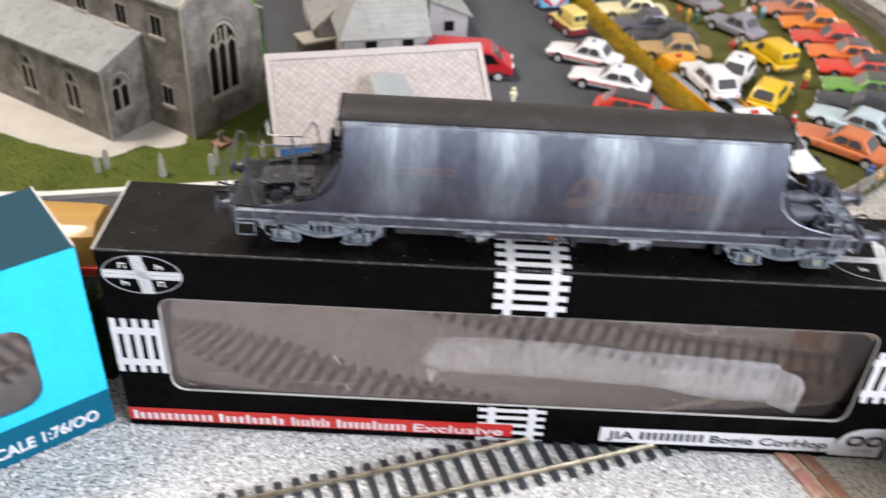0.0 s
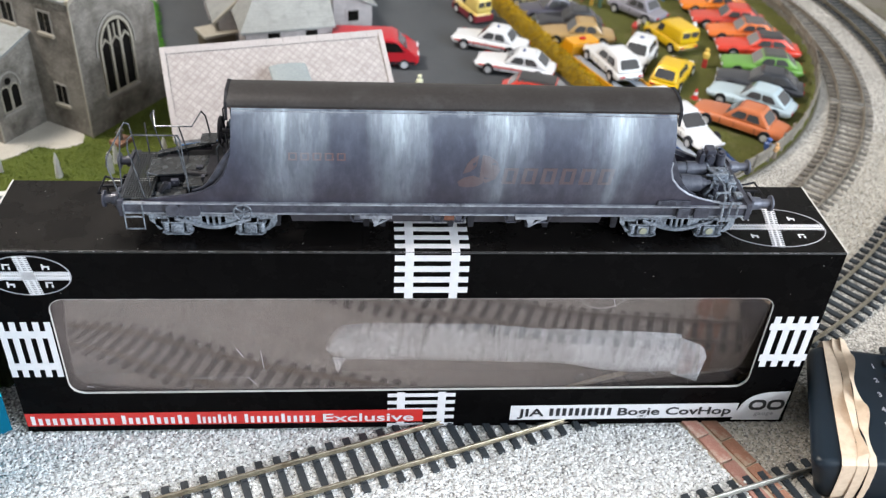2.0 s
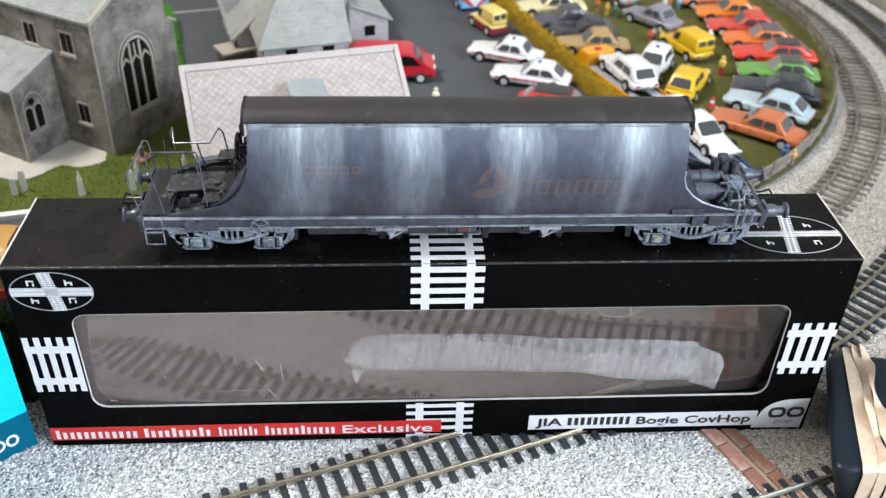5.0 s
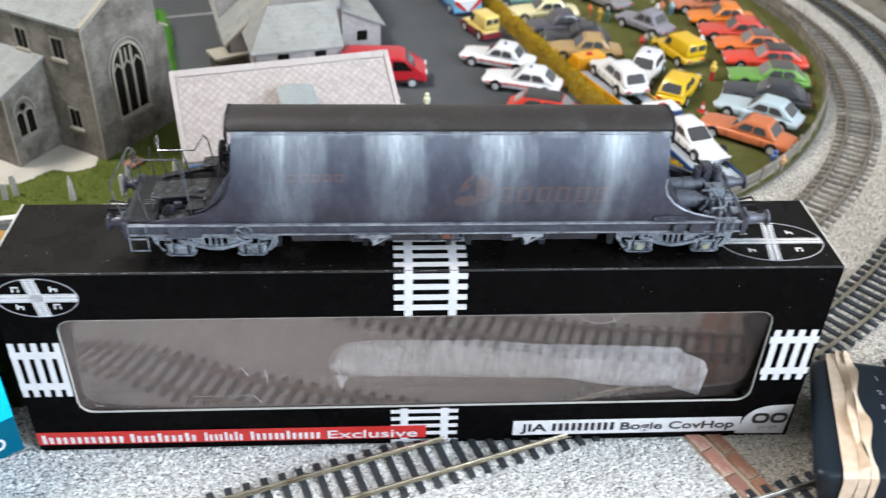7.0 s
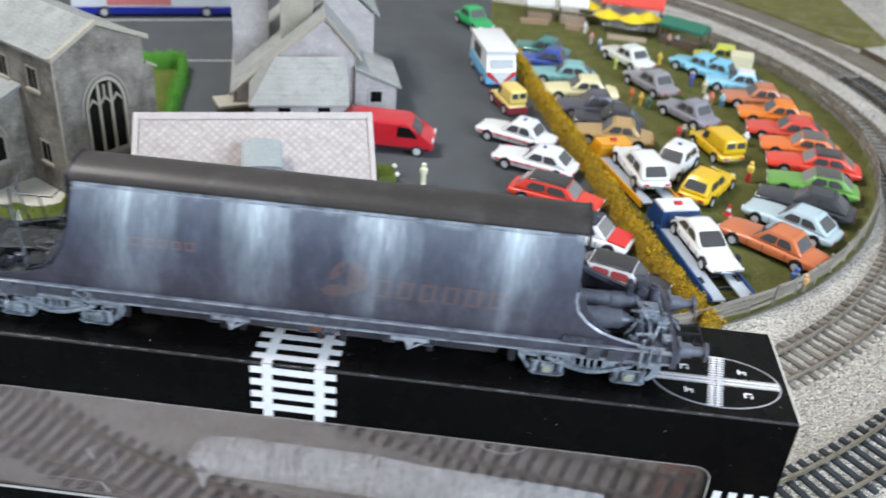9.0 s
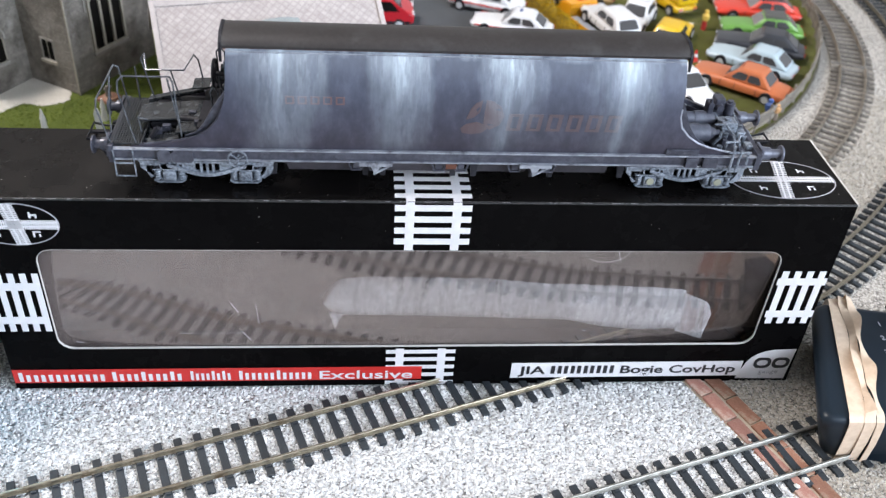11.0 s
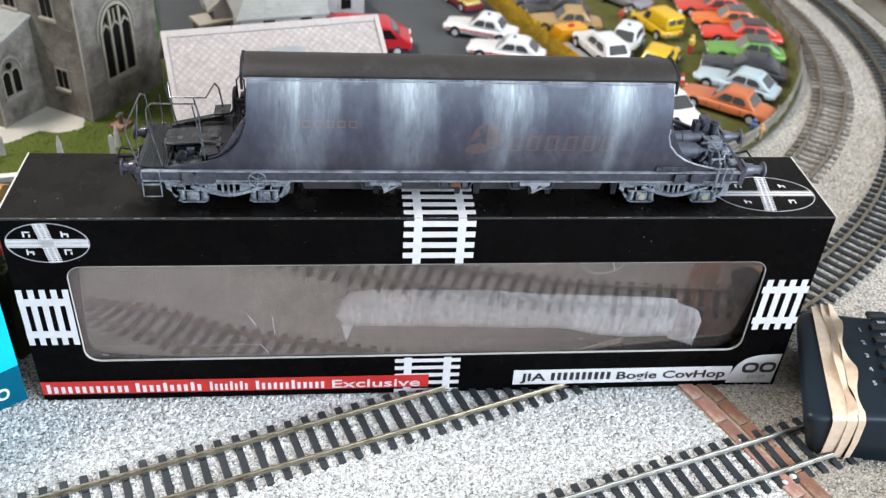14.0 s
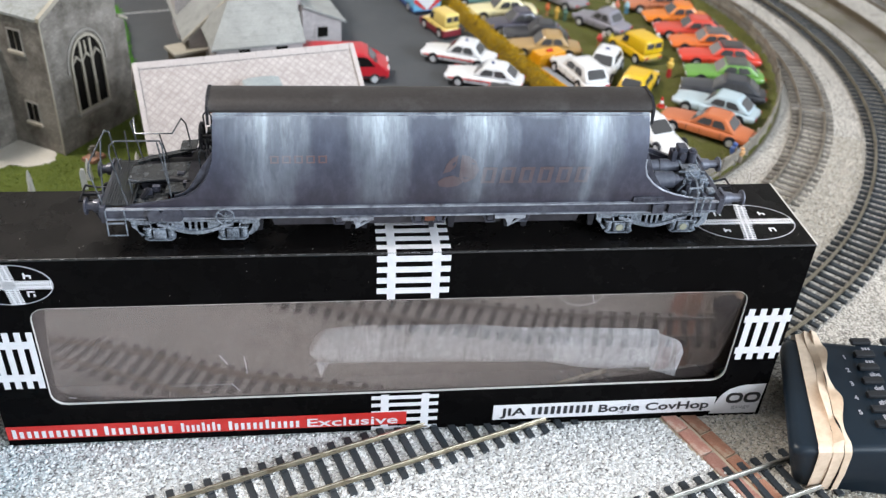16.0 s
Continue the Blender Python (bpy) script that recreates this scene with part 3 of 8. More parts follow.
def rounded(x0, x1, z0, z1, r, n=4):
    pts = []
    for cx, cz, a in ((x1 - r, z1 - r, 0), (x0 + r, z1 - r, 90), (x0 + r, z0 + r, 180), (x1 - r, z0 + r, 270)):
        pts += [(cx + r * math.cos(radians(a + 90 * k / n)), cz + r * math.sin(radians(a + 90 * k / n))) for k in range(n + 1)]
    return pts


def squared(pts, x0, x1, z0, z1):
    """The outline of a rectangle, with a point out from each point of a rounded one inside it."""
    cx, cz = (x0 + x1) / 2, (z0 + z1) / 2
    n = len(pts) // 4
    corners = [(x1, z1), (x0, z1), (x0, z0), (x1, z0)]
    out = []
    for k, (x, z) in enumerate(pts):
        c, j = corners[k // n], k % n
        first_side_x = (k // n) % 2 == 0
        if j == n // 2:
            out.append(c)
        elif j < n // 2:
            out.append((c[0], z) if first_side_x else (x, c[1]))
        else:
            out.append((x, c[1]) if first_side_x else (c[0], z))
    return out


def lettering(words, size, material, parent, m, name="lettering", bold=0.0, stretch=1.0):
    """Words in the built-in font as a thin mesh."""
    cu = bpy.data.curves.new(name, "FONT")
    cu.body, cu.size, cu.extrude, cu.offset = words, size * U, 0.00006, bold * U
    cu.resolution_u = 3
    tmp = new("letters_tmp", cu)
    me = bpy.data.meshes.new_from_object(tmp.evaluated_get(bpy.context.evaluated_depsgraph_get()))
    bpy.data.objects.remove(tmp)
    me.transform(Matrix.Diagonal((stretch, 1, 1, 1)))
    me.materials.clear()
    me.materials.append(material)
    ob = new(name, me)
    ob.parent = parent
    ob.matrix_basis = m
    return ob


# ---- room and ground ----
def slab(name, x0, x1, y0, y1, z0, z1, material, label):
    bm = B()
    box(bm, x0 / U, x1 / U, y0 / U, y1 / U, z0 / U, z1 / U)
    return setting(name, bm, material, label)


slab("room_floor", -2.1, 2.1, -1.95, 2.4, -1.0, -0.95, M_CARPET, "brown carpeted floor under the layout table")
slab("ceiling", -2.1, 2.1, -1.95, 2.4, 1.5, 1.55, M_CEILING, "plain white ceiling of the room")
slab("wall_west", -2.1, -2.0, -1.95, 2.4, -0.95, 1.5, M_WALL, "plain painted wall of the room")
slab("wall_east", 2.0, 2.1, -1.95, 2.4, -0.95, 1.5, M_WALL, "plain painted wall of the room")
slab("wall_south", -2.0, 2.0, -1.95, -1.85, -0.95, 1.5, M_WALL, "plain painted wall of the room")
slab("wall_north", -2.0, 2.0, 2.3, 2.4, -0.95, 1.5, M_WALL, "plain painted wall of the room")
for x in (-1.1, 0.85):
    for y in (-0.75, 1.25):
        slab("baseboard_leg", x - 0.03, x + 0.03, y - 0.03, y + 0.03, -0.949, -0.031, M_BOARD, "plain wooden leg under the baseboard")
slab("baseboard", -1.2, 0.95, -0.85, 1.35, -0.03, -0.002, M_BOARD, "plywood baseboard that carries the model railway")


def ring_sector(cx, cy, r0, r1, a0, a1, step=3.0):
    n = max(2, int(abs(a1 - a0) / step))
    ang = [radians(a0 + (a1 - a0) * k / n) for k in range(n + 1)]
    return [(cx + r1 * math.cos(a), cy + r1 * math.sin(a)) for a in ang] + [(cx + r0 * math.cos(a), cy + r0 * math.sin(a)) for a in reversed(ang)]


def patch(name, pts, top, material, label, bottom=-0.05):
    bm = B()
    prism(bm, pts, bottom, top)
    return setting(name, bm, material, label)


C1, R1 = (-0.1, 9.3), 7.68
C2, R2 = (-1.1, 9.42), 9.72
patch("ground", [(-25, -17.5), (19.7, -17.5), (19.7, 28), (-25, 28)], 0.0, M_CESS, "beige fine stone cess round the curved tracks")
patch("ballast_yard", [(-20, -14), (8.6, -14), (2.52, -0.04), (2.1, 0.95), (-20, 0.95)], 0.006, M_WHITE_BALLAST, "bright white and grey loose stone ballast in the yard")
patch("ballast_strip", [(8.9, -14), (14, -14), (7.0, 0.9), (4.2, 1.0), (3.4, 0.75), (2.45, 0.9), (2.86, -0.04)], 0.006, M_GREY_BALLAST, "dull grey ballast beside the brick path")
patch("road", [(-24, 2.35), (2.9, 2.35), (3.75, 3.7), (2.6, 8.0), (1.45, 11.6), (0.9, 15.4), (1.0, 24), (-24, 24)], 0.006, M_TARMAC, "smooth dark grey tarmac road of the village")
field = [(3.72, 3.86), (2.75, 7.5), (1.65, 11.2), (0.95, 13.6), (0.9, 15.6), (3.4, 15.2)]
field += [(0.66 + 6.62 * math.cos(radians(a)), 9.63 + 6.62 * math.sin(radians(a))) for a in range(56, -64, -4)]
patch("field", field, 0.012, M_FIELD, "olive green grass field used as a car show ground")
lawn = [(-12.0, 2.9), (-5.44, 3.62), (-2.75, 4.2), (-2.55, 5.0), (-3.0, 6.8), (-3.55, 7.7), (-12, 9.0)]
patch("lawn", lawn, 0.012, M_LAWN, "bright green churchyard grass")
patch("bank_grass", [(5.9, 18.6), (6.44, 17.4), (7.2, 16.6), (7.8, 15.8), (8.5, 14.95), (9.1, 14.5), (9.5, 15.3), (9.3, 18.6)], 0.06, M_BANK, "yellowish green grass bank beyond the tracks")
patch("earth_bank", ring_sector(*C2, 10.35, 10.95, -40, 62), 0.02, M_DIRT, "brown earth strip beyond the outer track")
patch("raised_path", ring_sector(*C2, 11.0, 11.6, -25, 27), 0.12, M_CESS, "beige raised path along the layout edge")
patch("retaining_edge", ring_sector(*C2, 10.955, 10.995, -25, 27), 0.13, M_WOOD_DARK, "dark timber edging of the raised path")
patch("outer_cess", ring_sector(*C2, 11.65, 12.3, -25, 27), 0.012, M_DIRTY_BALLAST, "dirty ballast of the outermost track")
patch("track_bed_inner", ring_sector(*C1, 7.36, 8.0, -88, 68), 0.008, M_TAUPE_BALLAST, "grimy brown ballast under the inner curved track")
patch("track_bed_outer", ring_sector(*C2, 9.38, 10.06, -62, -22), 0.008, M_GREY_BALLAST, "light grey ballast under the outer curved track")
patch("track_bed_outer_far", ring_sector(*C2, 9.38, 10.06, -22, 64), 0.008, M_TAUPE_BALLAST, "grimy ballast under the outer curved track")
# narrow brown strip painted for the thin shadow at the fence foot
patch("cess_edge", ring_sector(0.66, 9.63, 6.62, 6.65, -60, 58), 0.01, M_DIRT, "narrow brown strip painting the shadow along the fence")


def strip(name, p, q, w, top, material, label):
    d = (Vector(q) - Vector(p)).normalized() * (w / 2)
    n = Vector((-d.y, d.x))
    return patch(name, [(p[0] + n.x, p[1] + n.y), (p[0] - n.x, p[1] - n.y), (q[0] - n.x, q[1] - n.y), (q[0] + n.x, q[1] + n.y)], top, material, label)


patch("lawn_corner", [(-5.4, 9.6), (-4.75, 9.85), (-4.15, 9.9), (-3.95, 9.2), (-3.7, 7.9), (-3.6, 7.2), (-4.6, 7.4)], 0.014, M_LAWN, "green grass inside the clipped hedge")
strip("road_line", (-7.5, 9.35), (-2.6, 10.73), 0.05, 0.012, M_LINE, "thin faded grey line across the tarmac")
strip("road_line", (-9.0, 11.05), (-3.4, 12.9), 0.07, 0.012, M_LINE, "thin faded grey line across the tarmac")
strip("kerb", (-12.0, 2.84), (-5.44, 3.58), 0.1, 0.07, M_KERB, "white stone kerb along the churchyard")
strip("kerb", (-5.44, 3.58), (-2.7, 4.16), 0.1, 0.07, M_KERB, "white stone kerb along the churchyard")


def blob(name, pts, top, material, label, seed=1):
    """A flat patch with a ragged edge."""
    rnd = random.Random(seed)
    out = []
    for k in range(len(pts)):
        p, q = Vector(pts[k]), Vector(pts[(k + 1) % len(pts)])
        o, s = Vector(pts[k - 1]), Vector(pts[(k + 2) % len(pts)])
        for j in range(10):
            u = j / 10
            w = 0.5 * (2 * p + (q - o) * u + (2 * o - 5 * p + 4 * q - s) * u * u + (3 * p - o - 3 * q + s) * u ** 3)
            w = w.lerp(p.lerp(q, u), 0.45)
            out.append((w.x + rnd.uniform(-0.018, 0.018), w.y + rnd.uniform(-0.018, 0.018)))
    return patch(name, out, top, material, label)


CH = Vector((-4.07, 5.12))


blob("chalk_path", [(-4.13, 5.06), (-4.29, 4.91), (-4.47, 4.86), (-4.66, 4.92), (-4.8, 4.8), (-4.9, 4.66), (-5.1, 4.55), (-5.8, 4.72), (-6.64, 5.05), (-8.9, 6.3), (-8.9, 7.0), (-6.2, 6.2), (-4.9, 5.75), (-4.3, 5.5)], 0.022, M_CHALK, "white chalk gravel path along the church foot")


# ---- tracks ----
def arc(c, r, a0, a1, n):
    return [(c[0] + r * math.cos(radians(a0 + (a1 - a0) * k / n)), c[1] + r * math.sin(radians(a0 + (a1 - a0) * k / n))) for k in range(n + 1)]


def along(pts, gap):
    """Places and headings at even gaps along a line."""
    out, left = [], 0.0
    for p, q in zip(pts, pts[1:]):
        p, q = Vector(p), Vector(q)
        d, s = (q - p).length, left
        while s < d:
            w = p.lerp(q, s / d)
            out.append((w.x, w.y, math.degrees(math.atan2(q.y - p.y, q.x - p.x))))
            s += gap
        left = s - d
    return out


def rail_mesh(pts, off):
    """A rail with foot, web and head, off to one side of the centre line."""
    sec = [(-0.019, 0.036), (0.019, 0.036), (0.019, 0.041), (0.0045, 0.046), (0.0045, 0.066), (0.01, 0.07), (0.01, 0.079), (0.0075, 0.082), (-0.0075, 0.082), (-0.01, 0.079), (-0.01, 0.07), (-0.0045, 0.066), (-0.0045, 0.046), (-0.019, 0.041)]
    rings = []
    for k, p in enumerate(pts):
        a, b = Vector(pts[max(0, k - 1)]), Vector(pts[min(len(pts) - 1, k + 1)])
        d = (b - a).normalized()
        n = Vector((-d.y, d.x))
        rings.append([(p[0] + n.x * (off + s), p[1] + n.y * (off + s), z) for s, z in sec])
    return loft(B(), rings)


def sleeper_mesh(material):
    bm = B()
    box(bm, -0.032, 0.032, -0.315, 0.315, -0.01, 0.036, 0.006)
    for s in (-0.182, 0.182):
        for k in (-0.05, 0.03):
            box(bm, -0.02, 0.02, s + k, s + k + 0.02, 0.034, 0.052)
    bmesh.ops.scale(bm, vec=(U, U, U), verts=bm.verts)
    bmesh.ops.recalc_face_normals(bm, faces=bm.faces)
    me = bpy.data.meshes.new("sleeper")
    bm.to_mesh(me)
    bm.free()
    me.materials.append(material)
    return me


ME_SLEEPER, ME_OLD_SLEEPER = sleeper_mesh(M_SLEEPER), sleeper_mesh(M_OLD_SLEEPER)
LATER = []


def track(label, pts, mesh, rail_material, z=0.0, gap=0.158):
    t = thing("railway_track", at(0, 0, z), label, "railway track", "tracks of the layout")
    for off in (-0.182, 0.182):
        part("rail", rail_mesh(pts, off), rail_material, t, "bright nickel silver rail" if rail_material is not M_RAIL_OLD else "grimy brown rail", True)
    LATER.append((t, along(pts, gap), mesh))
    return t


def rib(x0, y0, slope, x1, n=12):
    return [(x0 + (x1 - x0) * k / n, y0 + slope * (x1 - x0) * k / n) for k in range(n + 1)]


track("yard track on black plastic sleepers in white ballast", rib(-6.2, -2.365, 0.337, 2.2), ME_SLEEPER, M_RAIL)
track("yard track crossing the brick path on black sleepers", rib(-3.2, -2.82, 0.3, 5.2), ME_SLEEPER, M_RAIL_SILVER)
track("outer curved track on dark sleepers in grey ballast", arc(C2, R2, -64, 20, 60), ME_SLEEPER, M_RAIL)
track("weathered far length of the outer curved track", arc(C2, R2, 20.9, 62, 28), ME_OLD_SLEEPER, M_RAIL_OLD)
track("inner curved track on dark sleepers beside the fence", [(-7.0, 1.62), (-3.0, 1.62)] + arc(C1, R1, -90, -22, 44), ME_OLD_SLEEPER, M_RAIL_OLD)
track("weathered far length of the inner curved track", arc(C1, R1, -21, 66, 50), ME_OLD_SLEEPER, M_RAIL_OLD)
track("outermost grimy track at the edge of the layout", arc(C2, 12.0, -18, 26, 26), ME_OLD_SLEEPER, M_RAIL_OLD)


# ---- the black carton ----
XL, XR, BD, BH = -3.39, 3.5, 1.0, 2.0


def front(parent, name, pts, material, label="", lift=0.004, y=0.0, thick=0.003):
    bm = B()
    prism(bm, pts, y - lift, y - lift + thick, "y")
    return part(name, bm, material, parent, label)


def rect(x0, x1, z0, z1):
    return [(x0, z0), (x1, z0), (x1, z1), (x0, z1)]


def print_track(parent, name, across, x0, x1, z0, z1, rails, ties, rail_w, tie_w, plane="front", lift=0.005):
    """A printed length of track: two rails and ties in white. across: ties run along x."""
    def bar(kind, a0, a1, b0, b1, up, owner):
        bm = B()
        if plane == "front":
            box(bm, a0, a1, -lift - up, -lift + 0.003, b0, b1)
        else:
            box(bm, a0, a1, b0, b1, BH + lift - 0.003, BH + lift + up)
        return part(kind, bm, M_PRINT_WHITE, owner)
    whole = None
    for r in rails:
        ob = bar("printed_rail", *((r - rail_w / 2, r + rail_w / 2, z0, z1) if across else (x0, x1, r - rail_w / 2, r + rail_w / 2)), 0.0005, parent)
        whole = whole or ob
    whole["label"] = "white printed track motif"
    for t in ties:
        bar("printed_tie", *((x0, x1, t - tie_w / 2, t + tie_w / 2) if across else (t - tie_w / 2, t + tie_w / 2, z0, z1)), 0.0, whole)


def letter_bars(parent, name, x0, x1, z0, z1, count, material, y=-0.008, gap=0.26, tall=(0,)):
    """One word as plain bars, two slim uprights to a letter."""
    w = (x1 - x0) / (count - gap)
    for k in range(count):
        h = (z1 - z0) * (1.0 if k in tall else 0.74)
        a, b = x0 + k * w, x0 + k * w + w * (1 - gap)
        stem = (b - a) * 0.36
        bm = B()
        box(bm, a, a + stem, y, y + 0.003, z0, z0 + h)
        box(bm, b - stem, b, y, y + 0.003, z0, z0 + (z1 - z0) * (1.0 if len(tall) == count else 0.74))
        part(name, bm, material, parent)


def roundel(parent, cx, cy, rx, ry, plane):
    """Oval badge: a ring with two crossed printed tracks and four small marks."""
    flat = plane == "top"

    def bar(bm, pts, lift):
        if flat:
            prism(bm, pts, BH + lift - 0.003, BH + lift)
        else:
            prism(bm, pts, -lift, -lift + 0.003, "y")
    bm = B()
    o, i = ellipse(cx, cy, rx, ry), ellipse(cx, cy, rx - 0.009, ry - 0.007)
    if flat:
        hollow(bm, o, i, BH, BH + 0.004, "z")
    else:
        hollow(bm, o, i, -0.004, -0.0005, "y")
    badge = part("badge_ring", bm, M_PRINT_GREY, parent, "oval printed badge with crossed tracks")
    lean = -0.05 if flat else 0.035
    for name, vertical in (("badge_track", True), ("badge_track", False)):
        bm = B()
        half = ry * 0.97 if vertical else rx * 0.97
        n = 20 if vertical else 38
        for s in (-0.022, 0.022):
            if vertical:
                bar(bm, [(cx + s - 0.007 - lean, cy + half), (cx + s + 0.007 - lean, cy + half), (cx + s + 0.007 + lean, cy - half), (cx + s - 0.007 + lean, cy - half)], 0.006)
            else:
                bar(bm, rect(cx - half, cx + half, cy + s * 0.8 - 0.006, cy + s * 0.8 + 0.006), 0.006)
        for k in range(n):
            v = -half + 2 * half * (k + 0.5) / n
            if vertical:
                c = cx - lean * v / half
                bar(bm, rect(c - 0.054, c + 0.054, cy + v - 0.0055, cy + v + 0.0055), 0.007)
            else:
                bar(bm, rect(cx + v - 0.0055, cx + v + 0.0055, cy - 0.042, cy + 0.042), 0.007)
        part(name, bm, M_PRINT_WHITE, badge)
    bm = B()
    for sx in (-1, 1):
        for sy in (-1, 1):
            x, y = cx + sx * rx * 0.45, cy + sy * ry * 0.45
            bar(bm, rect(x - 0.03, x - 0.016, y - 0.027, y + 0.027), 0.005)
            bar(bm, rect(x - 0.016, x + 0.028, y + (0.014 if sx * sy < 0 else -0.006), y + (0.026 if sx * sy < 0 else 0.008)), 0.005)
            bar(bm, rect(x + 0.014, x + 0.028, y - 0.027, y + 0.0), 0.005)
    part("badge_mark", bm, M_PRINT_WHITE, badge)


def table(rows, z):
    for (z0, v0), (z1, v1) in zip(rows, rows[1:]):
        if z <= z1:
            return v0 + (v1 - v0) * max(0.0, (z - z0) / (z1 - z0))
    return rows[-1][1]


def warp(x, z):
    """How the clear sheet leans back as it rises: more towards one end, and forward at the other."""
    far = min(0.0, x + 1.6)
    return 0.07 * far * far * (z - 1.08) ** 2 + (0.0739 - 0.0611 * x - 0.0051 * x * x + 0.022 * far * far) * (z - 0.43) + (0.0355 * x - 0.0317) * (z * z - 0.185) / 2


def bow(x, z):
    """How far the window film lies behind the front panel."""
    return 0.026 + warp(x, z) - min(0.0, min(warp(x, 0.43 + 0.114 * k) for k in range(11)))


def fitted(text, x0, x1, z, size, material, parent, y, name, bold):
    """Lettering on the front panel, drawn out to reach from x0 to x1."""
    ob = lettering(text, size, material, parent, at(x0, y, z, 0, 90), name, bold, 1.0)
    xs = [v.co.x for v in ob.data.vertices]
    wide = max(xs) - min(xs)
    k = (x1 - x0) * U / wide
    for v in ob.data.vertices:
        v.co.x = (v.co.x - min(xs)) * k
    return ob


def build_carton():
    c = thing("display_carton", at(0, 0, 0), "long glossy black card carton with clear window, on ballast", "box")
    win = rounded(-2.951, 3.036, 0.4705, 1.5265, 0.124)
    bm = B()
    hollow(bm, squared(win, XL, XR, 0.0, BH), win, 0.0, 0.02, "y")
    part("front_panel", bm, M_CARD_BLACK, c)
    bm = B()
    hollow(bm, win, rounded(-2.947, 3.032, 0.475, 1.522, 0.12), 0.0005, 0.021, "y")
    part("window_edge", bm, M_CARD_EDGE, c, "pale cut card edge round the window")
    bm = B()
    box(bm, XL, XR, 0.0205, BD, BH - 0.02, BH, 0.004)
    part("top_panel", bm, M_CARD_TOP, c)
    bm = B()
    box(bm, XL, XR, BD - 0.02, BD, 0.0, BH - 0.021)
    part("back_panel", bm, M_CARD_BLACK, c)
    bm = B()
    box(bm, XL, XR, 0.0205, BD - 0.021, 0.0, 0.02)
    part("bottom_panel", bm, M_CARD_INNER, c)
    for x0, x1 in ((XL, XL + 0.02), (XR - 0.02, XR)):
        bm = B()
        box(bm, x0, x1, 0.0205, BD - 0.021, 0.021, BH - 0.021)
        part("end_flap", bm, M_CARD_BLACK, c)
    for x0, x1 in ((XL - 0.008, XL + 0.004), (XR - 0.004, XR + 0.008)):
        bm = B()
        box(bm, x0, x1, 0.0, BD, BH - 0.012, BH + 0.006)
        part("worn_edge", bm, M_CARD_EDGE, c, "worn pale card edge")
    # rounded front edge; its soft highlight is painted as a greyer colour
    bm = B()
    rod(bm, (XL + 0.001, 0.008, BH - 0.009), (XR - 0.001, 0.008, BH - 0.009), 0.0112, 10)
    part("folded_edge", bm, M_CARD_FOLD, c, "rounded front edge with its highlight in a greyer colour", True)
    # short pale flecks paint the glint of the perforated front edge
    bm = B()
    rnd = random.Random(4)
    x = XL
    while x < XR - 0.05:
        w = rnd.uniform(0.01, 0.09)
        box(bm, x, min(x + w, XR), 0.0, 0.0016 + rnd.uniform(-0.0005, 0.0006), BH - 0.0025, BH + 0.0008)
        x += w + rnd.choice((0.006, 0.02, 0.07, 0.16, 0.3))
    part("edge_wear", bm, M_PRINT_GREY, c, "pale flecks painting the glint along the edge")
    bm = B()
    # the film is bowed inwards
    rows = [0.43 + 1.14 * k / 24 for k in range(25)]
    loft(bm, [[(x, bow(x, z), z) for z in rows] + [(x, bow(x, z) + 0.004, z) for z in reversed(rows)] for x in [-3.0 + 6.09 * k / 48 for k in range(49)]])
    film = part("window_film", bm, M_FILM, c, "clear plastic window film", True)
    film.visible_shadow = False
    bm = B()
    box(bm, XL + 0.03, XR - 0.03, 0.7, 0.705, 0.03, BH - 0.03)
    part("inner_card", bm, M_CARD_INNER, c, "dark grey inner card")
    # packing tray: a frosted half round cradle, crimped at the ends
    top = [(-0.77, 0.880), (-0.71, 1.010), (-0.615, 1.080), (-0.33, 1.102), (0.62, 1.080), (1.11, 1.026), (1.85, 0.996), (2.35, 0.960), (2.54, 0.890), (2.64, 0.750)]
    low = [(-0.77, 0.830), (-0.71, 0.720), (-0.61, 0.685), (-0.23, 0.680), (0.66, 0.647), (1.36, 0.617), (1.67, 0.536), (1.99, 0.497), (2.45, 0.502), (2.64, 0.710)]
    bm = B()
    rings = []
    rnd = random.Random(9)
    for k in range(61):
        x = -0.77 + 3.15 * k / 60
        hi, lo = table(top, x) + rnd.uniform(-0.004, 0.004), table(low, x) + rnd.uniform(-0.003, 0.003)
        mid, h = (hi + lo) / 2, (hi - lo) / 2
        rings.append([(x, 0.19 - (0.07 + rnd.uniform(-0.004, 0.004)) * math.sin(a), mid + h * math.cos(a)) for a in [pi * j / 10 for j in range(11)]])
    loft(bm, rings, caps=False, closed=False)
    part("packing_tray", bm, M_TRAY, c, "frosted white plastic packing tray", True)
    bm = B()
    loft(bm, [[(2.36, 0.150, 0.950), (2.36, 0.125, 0.730), (2.36, 0.150, 0.505), (2.36, 0.180, 0.730)], [(2.54, 0.110, 0.895), (2.56, 0.080, 0.710), (2.6, 0.100, 0.450), (2.56, 0.150, 0.710)], [(2.6, 0.130, 0.830), (2.645, 0.130, 0.720), (2.62, 0.130, 0.490), (2.6, 0.150, 0.710)]])
    part("tray_end", bm, M_TRAY, c, "folded bright end of the tray")
    bm = B()
    loft(bm, [[(-0.72, 0.140, 0.730), (-0.6, 0.140, 0.730), (-0.6, 0.160, 0.730), (-0.72, 0.160, 0.730)], [(-0.7, 0.140, 0.650), (-0.645, 0.140, 0.650), (-0.645, 0.160, 0.650), (-0.7, 0.160, 0.650)], [(-0.676, 0.145, 0.552), (-0.668, 0.145, 0.552), (-0.668, 0.152, 0.552), (-0.676, 0.152, 0.552)]])
